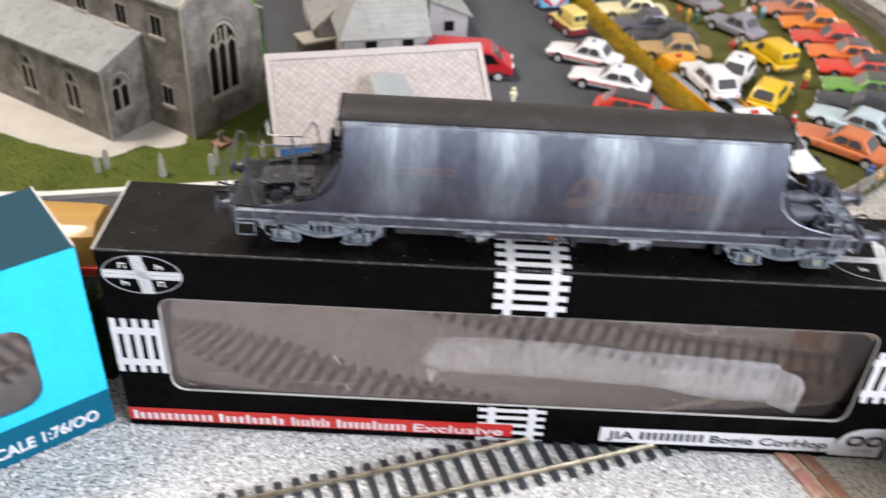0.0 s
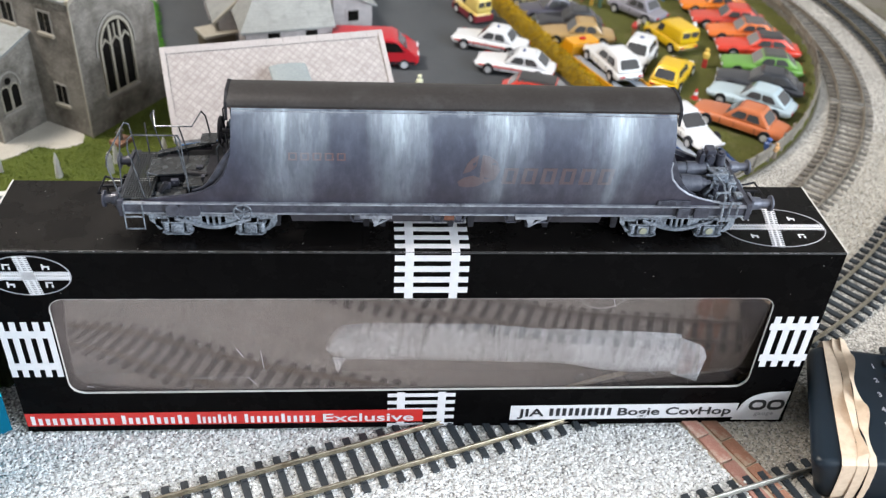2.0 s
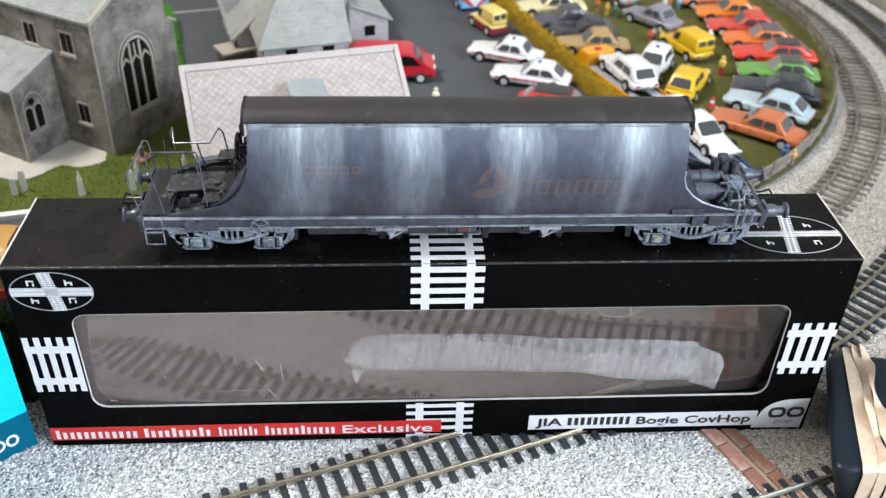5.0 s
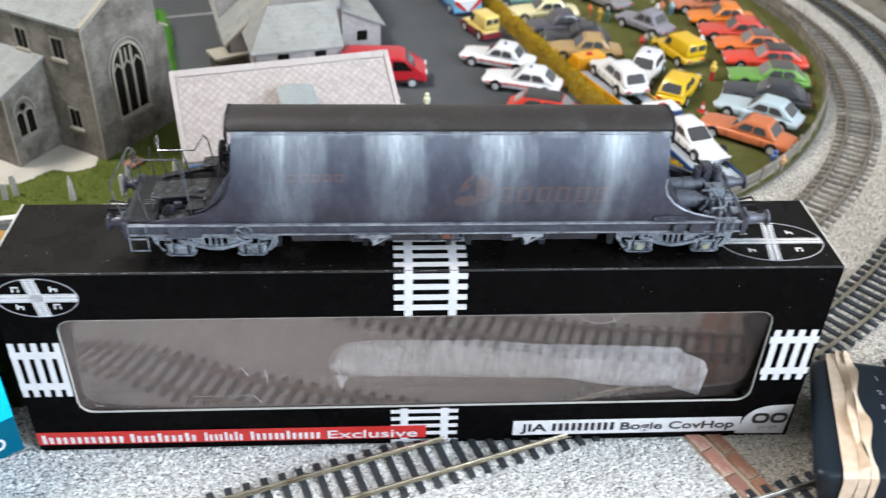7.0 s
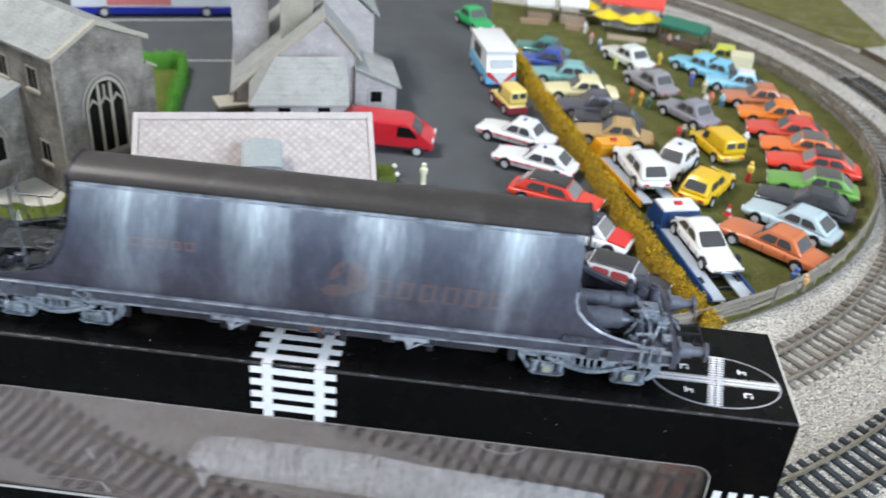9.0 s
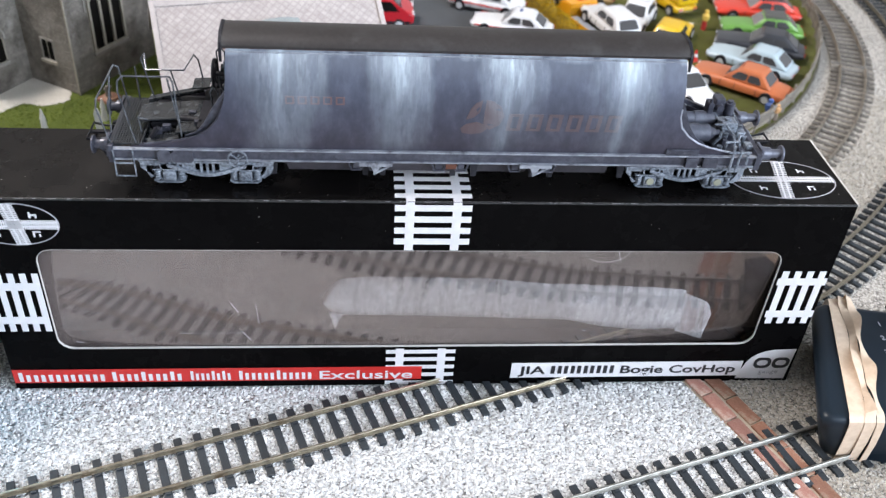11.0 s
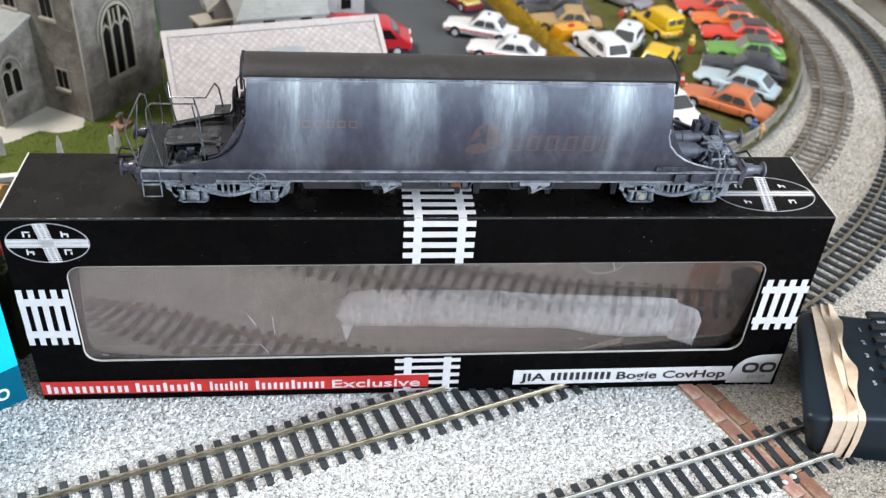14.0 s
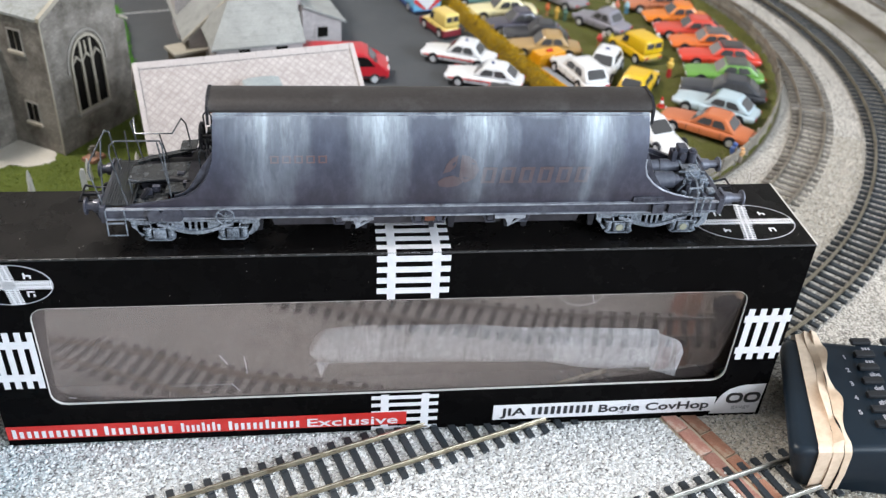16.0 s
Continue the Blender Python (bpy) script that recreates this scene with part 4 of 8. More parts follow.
    part("tray_tip", bm, M_TRAY, c, "pointed torn corner of the tray")
    # scratches and creases of the film
    for p, q, r in (((-1.526, 0.92), (-1.469, 0.824), 0.005), ((-1.322, 0.9), (-1.305, 0.71), 0.0035), ((-1.443, 0.61), (-1.377, 0.527), 0.004), ((1.47, 0.626), (1.5, 0.622), 0.005), ((2.109, 0.63), (2.166, 0.594), 0.004), ((-2.83, 0.49), (-2.77, 0.482), 0.004), ((1.637, 1.502), (1.666, 1.411), 0.004)):
        bm = B()
        rod(bm, (p[0], bow(p[0], p[1]) - 0.003, p[1]), (q[0], bow(q[0], q[1]) - 0.003, q[1]), 0.7 * r, 5)
        part("film_crease", bm, M_PRINT_GREY, c, "pale crease in the film")
    for p, q in (((-1.97, 0.6), (-1.42, 0.606)),):
        bm = B()
        rod(bm, (p[0], bow(p[0], p[1]) - 0.002, p[1]), (q[0], bow(q[0], q[1]) - 0.002, q[1]), 0.002, 8)
        part("film_fold", bm, M_GLASS_PALE, c, "glossy fold in the film", True)
    bm = B()
    hollow(bm, ellipse(1.575, 1.455, 0.2, 0.14), ellipse(1.575, 1.455, 0.194, 0.134), 0.118, 0.12, "y")
    part("hang_tab", bm, M_PRINT_GREY, c, "round clear tab behind the film")
    # dust that lies on the card
    rnd = random.Random(21)
    bm = B()
    for k in range(60):
        s = rnd.uniform(0.0015, 0.0042)
        x = rnd.uniform(XL + 0.05, XR - 0.05)
        if k % 3:
            y = rnd.uniform(0.01, 0.3) if k % 2 else rnd.uniform(0.05, 0.95)
            box(bm, x, x + s, y, y + s * rnd.uniform(0.6, 1.6), BH, BH + 0.003)
        else:
            z = rnd.uniform(1.56, 1.97)
            box(bm, x, x + s, -0.003, 0.0, z, z + s)
    part("dust_specks", bm, M_CARD_EDGE, c, "fine pale dust specks")["kind"] = "stuff"
    # printing
    front(c, "red_strip", rect(-3.385, 0.085, 0.083, 0.238), M_PRINT_RED, "red printed name strip", 0.0085)
    for x0, x1, n, tall in ((-3.34, -2.637, 6, (0,)), (-2.569, -1.993, 5, (0, 2, 4)), (-1.914, -1.577, 4, (0, 2, 3)), (-1.502, -0.882, 6, (0, 3))):
        letter_bars(c, "name_bar", x0, x1, 0.1, 0.206, n, M_PRINT_WHITE, -0.0125, 0.24, tall)
    fitted("Exclusive", -0.81, 0.005, 0.1, 0.14, M_PRINT_WHITE, c, -0.0115, "exclusive_lettering", 0.0015)
    front(c, "white_strip", rect(0.886, 3.02, 0.082, 0.265), M_PRINT_WHITE, "white printed type strip", 0.0055)
    fitted("JIA", 0.953, 1.2, 0.13, 0.135, M_PRINT_BLACK, c, -0.008, "type_lettering", 0.0025)
    letter_bars(c, "maker_bar", 1.25, 1.825, 0.13, 0.226, 5, M_PRINT_BLACK, -0.0085, 0.2, (0, 1, 2, 3, 4))
    fitted("Bogie CovHop", 1.89, 2.965, 0.129, 0.135, M_PRINT_BLACK, c, -0.008, "type_lettering", 0.0025)
    pts = [(2.992, 0.05), (3.46, 0.04), (3.478, 0.415), (3.276, 0.407), (3.2, 0.39), (3.128, 0.357), (3.08, 0.31), (3.047, 0.256), (3.015, 0.15)]
    front(c, "gauge_panel", pts, M_PRINT_WHITE, "white printed gauge panel", 0.0095)
    for x in (3.201, 3.376):
        bm = B()
        hollow(bm, rounded(x - 0.082, x + 0.082, 0.18, 0.312, 0.055), rounded(x - 0.05, x + 0.05, 0.212, 0.28, 0.032), -0.0125, -0.0105, "y")
        part("gauge_letter", bm, M_PRINT_BLACK, c)
    fitted("gauge", 3.195, 3.38, 0.112, 0.07, M_PRINT_GREY, c, -0.0115, "gauge_lettering", 0)
    print_track(c, "printed_track", True, -0.205, 0.392, 1.535, 1.998, (-0.0865, 0.277), (1.622, 1.728, 1.836, 1.943), 0.068, 0.057)
    print_track(c, "printed_track", True, -0.205, 0.392, 0.002, 0.5, (-0.0865, 0.277), (0.078, 0.195, 0.31, 0.425), 0.068, 0.057, "top")
    print_track(c, "printed_track", True, -0.235, 0.37, 0.02, 0.452, (-0.115, 0.25), (0.035, 0.135, 0.23, 0.325, 0.415), 0.07, 0.042)
    print_track(c, "printed_track", False, -3.388, -2.975, 0.68, 1.29, (0.80, 1.155), [-3.36 + 0.0925 * k for k in range(5)], 0.075, 0.05)
    print_track(c, "printed_track", False, 3.06, 3.495, 0.73, 1.32, (0.84, 1.205), [3.11 + 0.108 * k for k in range(4)], 0.075, 0.058)
    roundel(c, -3.035, 1.765, 0.325, 0.195, "front")
    roundel(c, 3.0, 0.362, 0.452, 0.28, "top")


build_carton()


# ---- the hopper wagon on the carton ----
SIDE_Y = [(0.36, 0.352), (0.45, 0.366), (0.6, 0.366), (0.72, 0.352), (0.84, 0.322), (0.95, 0.275), (1.03, 0.22), (1.09, 0.165)]
SIDE_L = [(0.36, -2.14), (0.385, -2.0), (0.42, -1.78), (0.46, -1.65), (0.52, -1.56), (0.62, -1.48), (0.75, -1.44), (0.9, -1.425), (1.09, -1.42)]
SIDE_R = [(0.36, 2.46), (0.385, 2.33), (0.42, 2.2), (0.46, 2.1), (0.52, 2.01), (0.6, 1.94), (0.68, 1.915), (0.76, 1.92), (0.86, 1.93), (1.09, 1.93)]


def hopper_side(sign):
    zs = [0.36, 0.372, 0.385, 0.4, 0.42, 0.44, 0.46, 0.49, 0.52, 0.56, 0.6, 0.64, 0.68, 0.72, 0.76, 0.81, 0.86, 0.9, 0.95, 0.99, 1.03, 1.06, 1.09]
    bm = B()
    grids = []
    for inset in (0.0, 0.022):
        rows = []
        for z in zs:
            a, b, y = table(SIDE_L, z), table(SIDE_R, z), table(SIDE_Y, z) - inset
            rows.append([bm.verts.new((a + (b - a) * k / 24, sign * y, z)) for k in range(25)])
        grids.append(rows)
    for rows in grids:
        for r, s in zip(rows, rows[1:]):
            for k in range(24):
                bm.faces.new((r[k], r[k + 1], s[k + 1], s[k]))
    o, i = grids
    for k in (0, 24):
        for j in range(len(zs) - 1):
            bm.faces.new((o[j][k], o[j + 1][k], i[j + 1][k], i[j][k]))
    for j in (0, len(zs) - 1):
        for k in range(24):
            bm.faces.new((o[j][k], o[j][k + 1], i[j][k + 1], i[j][k]))
    return bm


def wheel_ring(bm, c, r, axis, tube=0.012, spokes=3):
    """A spoked hand wheel at c that turns about the axis."""
    n = 18
    pts = []
    for k in range(n + 1):
        a = 2 * pi * k / n
        u, v = r * math.cos(a), r * math.sin(a)
        pts.append((c[0] + u, c[1], c[2] + v) if axis == "y" else (c[0], c[1] + u, c[2] + v))
    wire(bm, pts, tube, 5)
    for k in range(spokes):
        a = 2 * pi * k / spokes + 0.4
        u, v = r * math.cos(a), r * math.sin(a)
        rod(bm, c, (c[0] + u, c[1], c[2] + v) if axis == "y" else (c[0], c[1] + u, c[2] + v), tube * 0.8, 5)
    return bm


def build_bogie(parent, cx, axle=0.28, half=0.485):
    bm = B()
    box(bm, cx - 0.32, cx + 0.32, -0.2, 0.2, 0.12, 0.19)
    bogie = part("bogie", bm, M_UNDER, parent, "dusty grey four wheel bogie")
    for s in (-1, 1):
        front_y, back_y = s * 0.325, s * 0.285
        y0, y1 = min(front_y, back_y), max(front_y, back_y)
        # flat upper chord with a thin top flange
        bm = B()
        prism(bm, [(cx - half, 0.222), (cx + half, 0.222), (cx + half, 0.186), (cx + 0.34, 0.18), (cx + 0.2, 0.206), (cx - 0.2, 0.206), (cx - 0.34, 0.18), (cx - half, 0.186)], y0, y1, "y")
        box(bm, cx - half - 0.01, cx + half + 0.01, y0 - 0.012, y1 + 0.012, 0.222, 0.23)
        part("side_frame", bm, M_BOGIE, bogie)
        # fish-bellied lower chord, one sweep from end to end
        n = 24
        belly = [(-0.29 + 0.58 * k / n, 0.19 - 0.082 * math.cos(pi * (k / n - 0.5)) ** 1.3) for k in range(n + 1)]
        bm = B()
        prism(bm, [(cx + u, v - 0.012) for u, v in belly] + [(cx + u, v + 0.016) for u, v in reversed(belly)], y0 - 0.014, y0 + 0.03, "y")
        part("lower_chord", bm, M_BOGIE, bogie, "pale bowed lower chord", True)
        # web with three openings
        bm = B()
        for k in (-0.045, 0.0, 0.045):
            box(bm, cx + k - 0.009, cx + k + 0.009, y0 + 0.004, y1 - 0.008, 0.115, 0.21)
        for k in (-1, 1):
            prism(bm, [(cx + k * 0.09, 0.205), (cx + k * 0.3, 0.2), (cx + k * 0.25, 0.166), (cx + k * 0.17, 0.132), (cx + k * 0.09, 0.112)], y0 + 0.006, y1 - 0.01, "y")
        part("web", bm, M_BOGIE, bogie)
        for w in (-axle, axle):
            x = cx + w
            lo, hi = (front_y - 0.02, back_y) if s < 0 else (back_y, front_y + 0.02)
            bm = B()
            box(bm, x - 0.048, x + 0.048, lo, hi, 0.06, 0.142, 0.009)
            box_part = part("axle_box", bm, M_BOGIE, bogie)
            out_y = lo if s < 0 else hi
            bm = B()
            rod(bm, (x, out_y + s * 0.008, 0.102), (x, out_y - s * 0.01, 0.102), 0.03, 12)
            part("axle_cap", bm, M_BRASS_BOX if (s < 0 and cx > 0) else M_BOGIE, box_part, "", True)
            bm = B()
            prism(bm, [(x - 0.07, 0.2), (x - 0.056, 0.2), (x - 0.05, 0.152), (x - 0.03, 0.146), (x + 0.03, 0.146), (x + 0.05, 0.152), (x + 0.056, 0.2), (x + 0.07, 0.2), (x + 0.06, 0.158), (x, 0.162), (x - 0.06, 0.158)], y0 - 0.01, y1, "y")
            part("pedestal", bm, M_BOGIE, bogie)
            bm = B()
            prism(bm, [(x - 0.118, 0.06), (x - 0.088, 0.04), (x + 0.088, 0.04), (x + 0.118, 0.06), (x + 0.114, 0.068), (x + 0.084, 0.05), (x - 0.084, 0.05), (x - 0.114, 0.068)], y0 - 0.014, y1 + 0.014, "y")
            part("spring_plank", bm, M_BOGIE, bogie)
            for k in (-0.086, 0.086):
                yc = (y0 + y1) / 2 + s * 0.006
                bm = B()
                coil = [(x + k + 0.021 * math.cos(2 * pi * j / 10), yc + 0.021 * math.sin(2 * pi * j / 10), 0.055 + 0.085 * j / 42) for j in range(43)]
                wire(bm, coil, 0.0085, 5)
                part("coil_spring", bm, M_BOGIE, bogie, "", True)
                bm = B()
                rod(bm, (x + k, yc, 0.05), (x + k, yc, 0.19), 0.014, 8)
                part("spring_core", bm, M_UNDER, bogie, "", True)
                bm = B()
                box(bm, x + k - 0.036, x + k + 0.036, y0 - 0.006, y1, 0.142, 0.153, 0.003)
                part("spring_cap", bm, M_BOGIE, bogie)
        for k in (-1, 1):
            bm = B()
            x = cx + k * (half - 0.02)
            prism(bm, [(x - 0.022, 0.21), (x + 0.022, 0.21), (x + 0.024, 0.16), (x + 0.012 - k * 0.01, 0.115), (x - k * 0.045, 0.075), (x - k * 0.075, 0.085), (x - 0.012 - k * 0.03, 0.13), (x - 0.024 - k * 0.004, 0.165)], y0 + 0.002, y1 - 0.01, "y")
            part("brake_shoe", bm, M_BOGIE, bogie)
    for w in (-axle, axle):
        for s in (-1, 1):
            bm = B()
            rod(bm, (cx + w, s * 0.17, 0.118), (cx + w, s * 0.225, 0.118), 0.117, 28)
            rod(bm, (cx + w, s * 0.155, 0.118), (cx + w, s * 0.172, 0.118), 0.128, 28)
            part("wheel", bm, M_UNDER, bogie, "dark metal wheel", True)
        bm = B()
        rod(bm, (cx + w, -0.2, 0.118), (cx + w, 0.2, 0.118), 0.02, 10)
        part("axle", bm, M_UNDER, bogie)


def build_wagon():
    w = thing("hopper_wagon", at(0.0, 0.505, BH + 0.001), "weathered grey model hopper wagon with white clay streaks", "model wagon")
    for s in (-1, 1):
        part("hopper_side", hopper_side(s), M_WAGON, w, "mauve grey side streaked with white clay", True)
    # roof: a rounded cover with a lip
    sec = [(-0.185, 1.078), (-0.19, 1.098), (-0.176, 1.118), (-0.14, 1.142), (-0.09, 1.158), (-0.03, 1.165), (0.03, 1.165), (0.09, 1.158), (0.14, 1.142), (0.176, 1.118), (0.19, 1.098), (0.185, 1.078)]
    bm = B()
    loft(bm, [[(x, y, z) for y, z in sec] for x in (-1.465, -1.45, 0.2, 1.95, 1.965)])
    part("roof", bm, M_WAGON_ROOF, w, "plain dark brown grey roof cover", True)
    bm = B()
    for s in (-1, 1):
        box(bm, -1.44, 1.945, s * 0.172 - 0.008, s * 0.172 + 0.008, 1.068, 1.08)
    part("roof_seam", bm, M_RUST, w, "thin rusty seam under the roof")
    for s in (-1, 1):
        bm = B()
        box(bm, -1.415, 1.925, s * 0.192 - 0.006, s * 0.192 + 0.006, 1.052, 1.061)
        part("cant_rail", bm, M_FRAME_EDGE, w, "thin pale rail below the roof")
    for x, a in ((-1.45, -1), (1.95, 1)):
        bm = B()
        prism(bm, [(-0.16, 1.07), (-0.2, 0.98), (-0.2, 1.09), (-0.185, 1.12), (-0.09, 1.172), (0.09, 1.172), (0.185, 1.12), (0.2, 1.09), (0.2, 0.98), (0.16, 1.07)], x, x + a * 0.02, "x")
        part("end_hoop", bm, M_UNDER, w)
    # sloped ends of the hopper
    for top, low in ((-1.41, -0.8), (1.915, 1.36)):
        bm = B()
        loft(bm, [[(top, -0.17, 1.08), (top, 0.17, 1.08), (top + 0.02, 0.17, 1.08), (top + 0.02, -0.17, 1.08)], [(top * 0.6 + low * 0.4, -0.33, 0.72), (top * 0.6 + low * 0.4, 0.33, 0.72), (top * 0.6 + low * 0.4 + 0.02, 0.33, 0.72), (top * 0.6 + low * 0.4 + 0.02, -0.33, 0.72)], [(low, -0.34, 0.37), (low, 0.34, 0.37), (low + 0.02, 0.34, 0.37), (low + 0.02, -0.34, 0.37)]])
        part("hopper_end", bm, M_UNDER, w, "dark sloped hopper end")
        for s in (-1, 1):
            bm = B()
            d = 0.06 if top < 0 else -0.06
            lean = -1 if top < 0 else 1
            edge = SIDE_L if top < 0 else SIDE_R
            for out, r in ((0.012, 0.0075 if top < 0 else 0.012),):
                wire(bm, [(table(edge, z) + lean * 0.004, s * (table(SIDE_Y, z) - out * 1.2), z) for z in (0.372, 0.385, 0.4, 0.42, 0.44, 0.46, 0.49, 0.52, 0.56, 0.6, 0.64, 0.68, 0.74)], r, 6)
            part("end_flange", bm, M_FRAME if top < 0 else M_FRAME_EDGE, w, "dusty curved flange", True)
            bm = B()
            zs = (0.43, 0.46, 0.5, 0.55, 0.6, 0.66, 0.73, 0.8)
            prism(bm, [(table(edge, z) + lean * 0.002, z) for z in zs] + [(table(edge, z) + lean * (0.07 * math.sin(pi * (z - 0.43) / 0.37)), z + 0.012) for z in reversed(zs)], s * 0.315 - 0.008, s * 0.315 + 0.008, "y")
            part("end_gusset", bm, M_FRAME, w, "curved gusset plate")
            bm = B()
            rod(bm, (top + lean * 0.02, s * 0.19, 0.98), (top + lean * 0.02, s * 0.2, 0.62), 0.013, 6)
            part("end_stanchion", bm, M_FRAME, w)
    # underframe
    for s in (-1, 1):
        bm = B()
        y = s * 0.345
        box(bm, -2.26, 2.6, y - 0.012, y + 0.012, 0.262, 0.352)
        part("sole_bar", bm, M_FRAME, w, "dusty grey channel sole bar")
        for z0, z1, d in ((0.348, 0.36, 0.035), (0.258, 0.268, 0.028)):
            bm = B()
            box(bm, -2.26, 2.6, min(y, y + s * d), max(y, y + s * d), z0, z1, 0.003)
            part("sole_bar_flange", bm, M_FRAME_EDGE, w, "pale rubbed flange of the sole bar")
    bm = B()
    box(bm, -2.1, 2.44, -0.15, 0.15, 0.2, 0.34)
    part("centre_sill", bm, M_UNDER, w)
    for x0, x1 in ((-1.06, -0.42), (-0.33, 0.27), (0.37, 0.86), (0.96, 1.5)):
        bm = B()
        prism(bm, [(x0, 0.3), (x1, 0.3), (x1 - 0.05, 0.13), (x0 + 0.05, 0.13)], -0.27, 0.27, "y")
        part("discharge_hopper", bm, M_HOPPER, w, "dark mauve discharge hopper under the frame")
    for x in (-1.12, -0.43, -0.3, 0.24, 0.4, 0.86, 1.0, 1.56):
        for s in (-1, 1):
            bm = B()
            prism(bm, [(x - 0.035, 0.27), (x + 0.035, 0.27), (x + 0.02, 0.11), (x - 0.02, 0.11)], s * 0.3 - 0.012, s * 0.3 + 0.012, "y")
            part("frame_bracket", bm, M_UNDER, w)
    for x in (-0.36, 0.86):
        for s in (-1, 1):
            bm = B()
            y = s * 0.375
            box(bm, x - 0.12, x + 0.13, min(y, y + s * 0.02), max(y, y + s * 0.02), 0.24, 0.268)
            prism(bm, [(x - 0.035, 0.24), (x + 0.045, 0.24), (x + 0.012, 0.175), (x - 0.008, 0.175)], y - 0.008, y + 0.008, "y")
            rod(bm, (x - 0.01, y, 0.16), (x + 0.11, y, 0.235), 0.01, 6)
            part("door_lever", bm, M_FRAME_EDGE, w, "pale dusty operating lever")
    for x in (-0.5, -0.36, 0.13, 0.3, 0.72, 0.98):
        bm = B()
        wire(bm, [(x - 0.07, -0.315, 0.26), (x - 0.035, -0.32, 0.165), (x + 0.035, -0.32, 0.165), (x + 0.07, -0.315, 0.26)], 0.009, 5)
        box(bm, x - 0.025, x + 0.025, -0.322, -0.3, 0.175, 0.225, 0.006)
        part("door_frame", bm, M_FRAME, w, "small grey discharge door frame")
    bm = B()
    box(bm, 0.18, 0.26, -0.352, -0.335, 0.2, 0.24)
    part("rusty_bracket", bm, M_RUST, w, "rust red bracket")
    for x, wd in ((-1.9, 0.1), (-1.77, 0.16)):
        bm = B()
        prism(bm, rounded(x - wd / 2, x + wd / 2, 0.25, 0.35, 0.03), -0.388, -0.37, "y")
        part("frame_plate", bm, M_FRAME, w)
    bm = B()
    box(bm, 1.87, 2.13, -0.372, -0.34, 0.362, 0.412, 0.004)
    for k in range(4):
        box(bm, 1.9 + 0.055 * k, 1.935 + 0.055 * k, -0.378, -0.37, 0.374, 0.4)
    part("label_clip", bm, M_FRAME, w, "small slotted label frame")
    for x0, x1 in ((2.04, 2.135), (2.175, 2.295)):
        bm = B()
        box(bm, x0, x1, -0.388, -0.36, 0.258, 0.345, 0.006)
        part("frame_plate", bm, M_FRAME, w)
    bm = B()
    wheel_ring(bm, (-1.37, -0.405, 0.3), 0.068, "y", 0.007)
    rod(bm, (-1.37, -0.405, 0.3), (-1.37, -0.345, 0.3), 0.012, 6)
    part("brake_wheel", bm, M_BOGIE, w, "pale spoked hand brake wheel", True)
    # headstocks, buffers and couplings
    for x0, x1, d in ((-2.3, -2.26, -1), (2.6, 2.645, 1)):
        bm = B()
        box(bm, x0, x1, -0.375, 0.375, 0.235, 0.38, 0.006)
        part("headstock", bm, M_FRAME, w)
        e = x0 if d < 0 else x1
        k = 0.45 if d < 0 else 0.74
        for s in (-1, 1):
            bm = B()
            box(bm, min(e, e + d * 0.02), max(e, e + d * 0.02), s * 0.28 - 0.065, s * 0.28 + 0.065, 0.27, 0.4)
            rod(bm, (e, s * 0.28, 0.335), (e + d * 0.13 * k, s * 0.28, 0.335), 0.058, 16, 0.05)
            rod(bm, (e + d * 0.12 * k, s * 0.28, 0.335), (e + d * 0.25 * k, s * 0.28, 0.335), 0.036, 12)
            rod(bm, (e + d * 0.245 * k, s * 0.28, 0.335), (e + d * (0.245 * k + 0.014), s * 0.28, 0.335), 0.066, 20)
            part("buffer", bm, M_TANK if d > 0 else M_FRAME, w, "round dusty buffer", True)
        bm = B()
        wire(bm, [(e, -0.1, 0.27), (e + d * 0.12, -0.1, 0.27), (e + d * 0.21, -0.12, 0.28), (e + d * 0.21, 0.12, 0.28), (e + d * 0.12, 0.1, 0.27), (e, 0.1, 0.27)], 0.009, 6)
        box(bm, min(e - d * 0.1, e + d * 0.21), max(e - d * 0.1, e + d * 0.21), -0.012, 0.012, 0.262, 0.28)
        wire(bm, [(e + d * 0.17, 0, 0.27), (e + d * 0.17, 0, 0.2), (e + d * 0.12, 0, 0.19)], 0.009, 6)
        part("coupling", bm, M_UNDER, w, "black hook and loop coupling")
        bm = B()
        for s in (-1, 1):
            wire(bm, [(e, s * 0.13, 0.3), (e + d * 0.06, s * 0.13, 0.28), (e + d * 0.09, s * 0.14, 0.2), (e + d * 0.06, s * 0.15, 0.13)], 0.014, 6)
        part("brake_hose", bm, M_UNDER, w, "black brake hoses", True)
    # platform end
    bm = B()
    for k in range(13):
        x = -2.29 + 0.0185 * k
        box(bm, x, x + 0.007, -0.34, 0.34, 0.372, 0.384)
    for k in range(24):
        y = -0.34 + 0.0293 * k
        box(bm, -2.29, -2.06, y, y + 0.006, 0.373, 0.383)
    part("grating", bm, M_GRATING, w, "open mesh walkway grating")
    bm = B()
    loft(bm, [[(-2.05, -0.34, 0.365), (-2.05, 0.34, 0.365), (-2.05, 0.34, 0.38), (-2.05, -0.34, 0.38)], [(-1.6, -0.33, 0.4), (-1.6, 0.33, 0.4), (-1.6, 0.33, 0.415), (-1.6, -0.33, 0.415)], [(-1.35, -0.33, 0.45), (-1.35, 0.33, 0.45), (-1.35, 0.33, 0.465), (-1.35, -0.33, 0.465)]])
    part("deck_plate", bm, M_DECK, w, "scuffed steel deck plate")
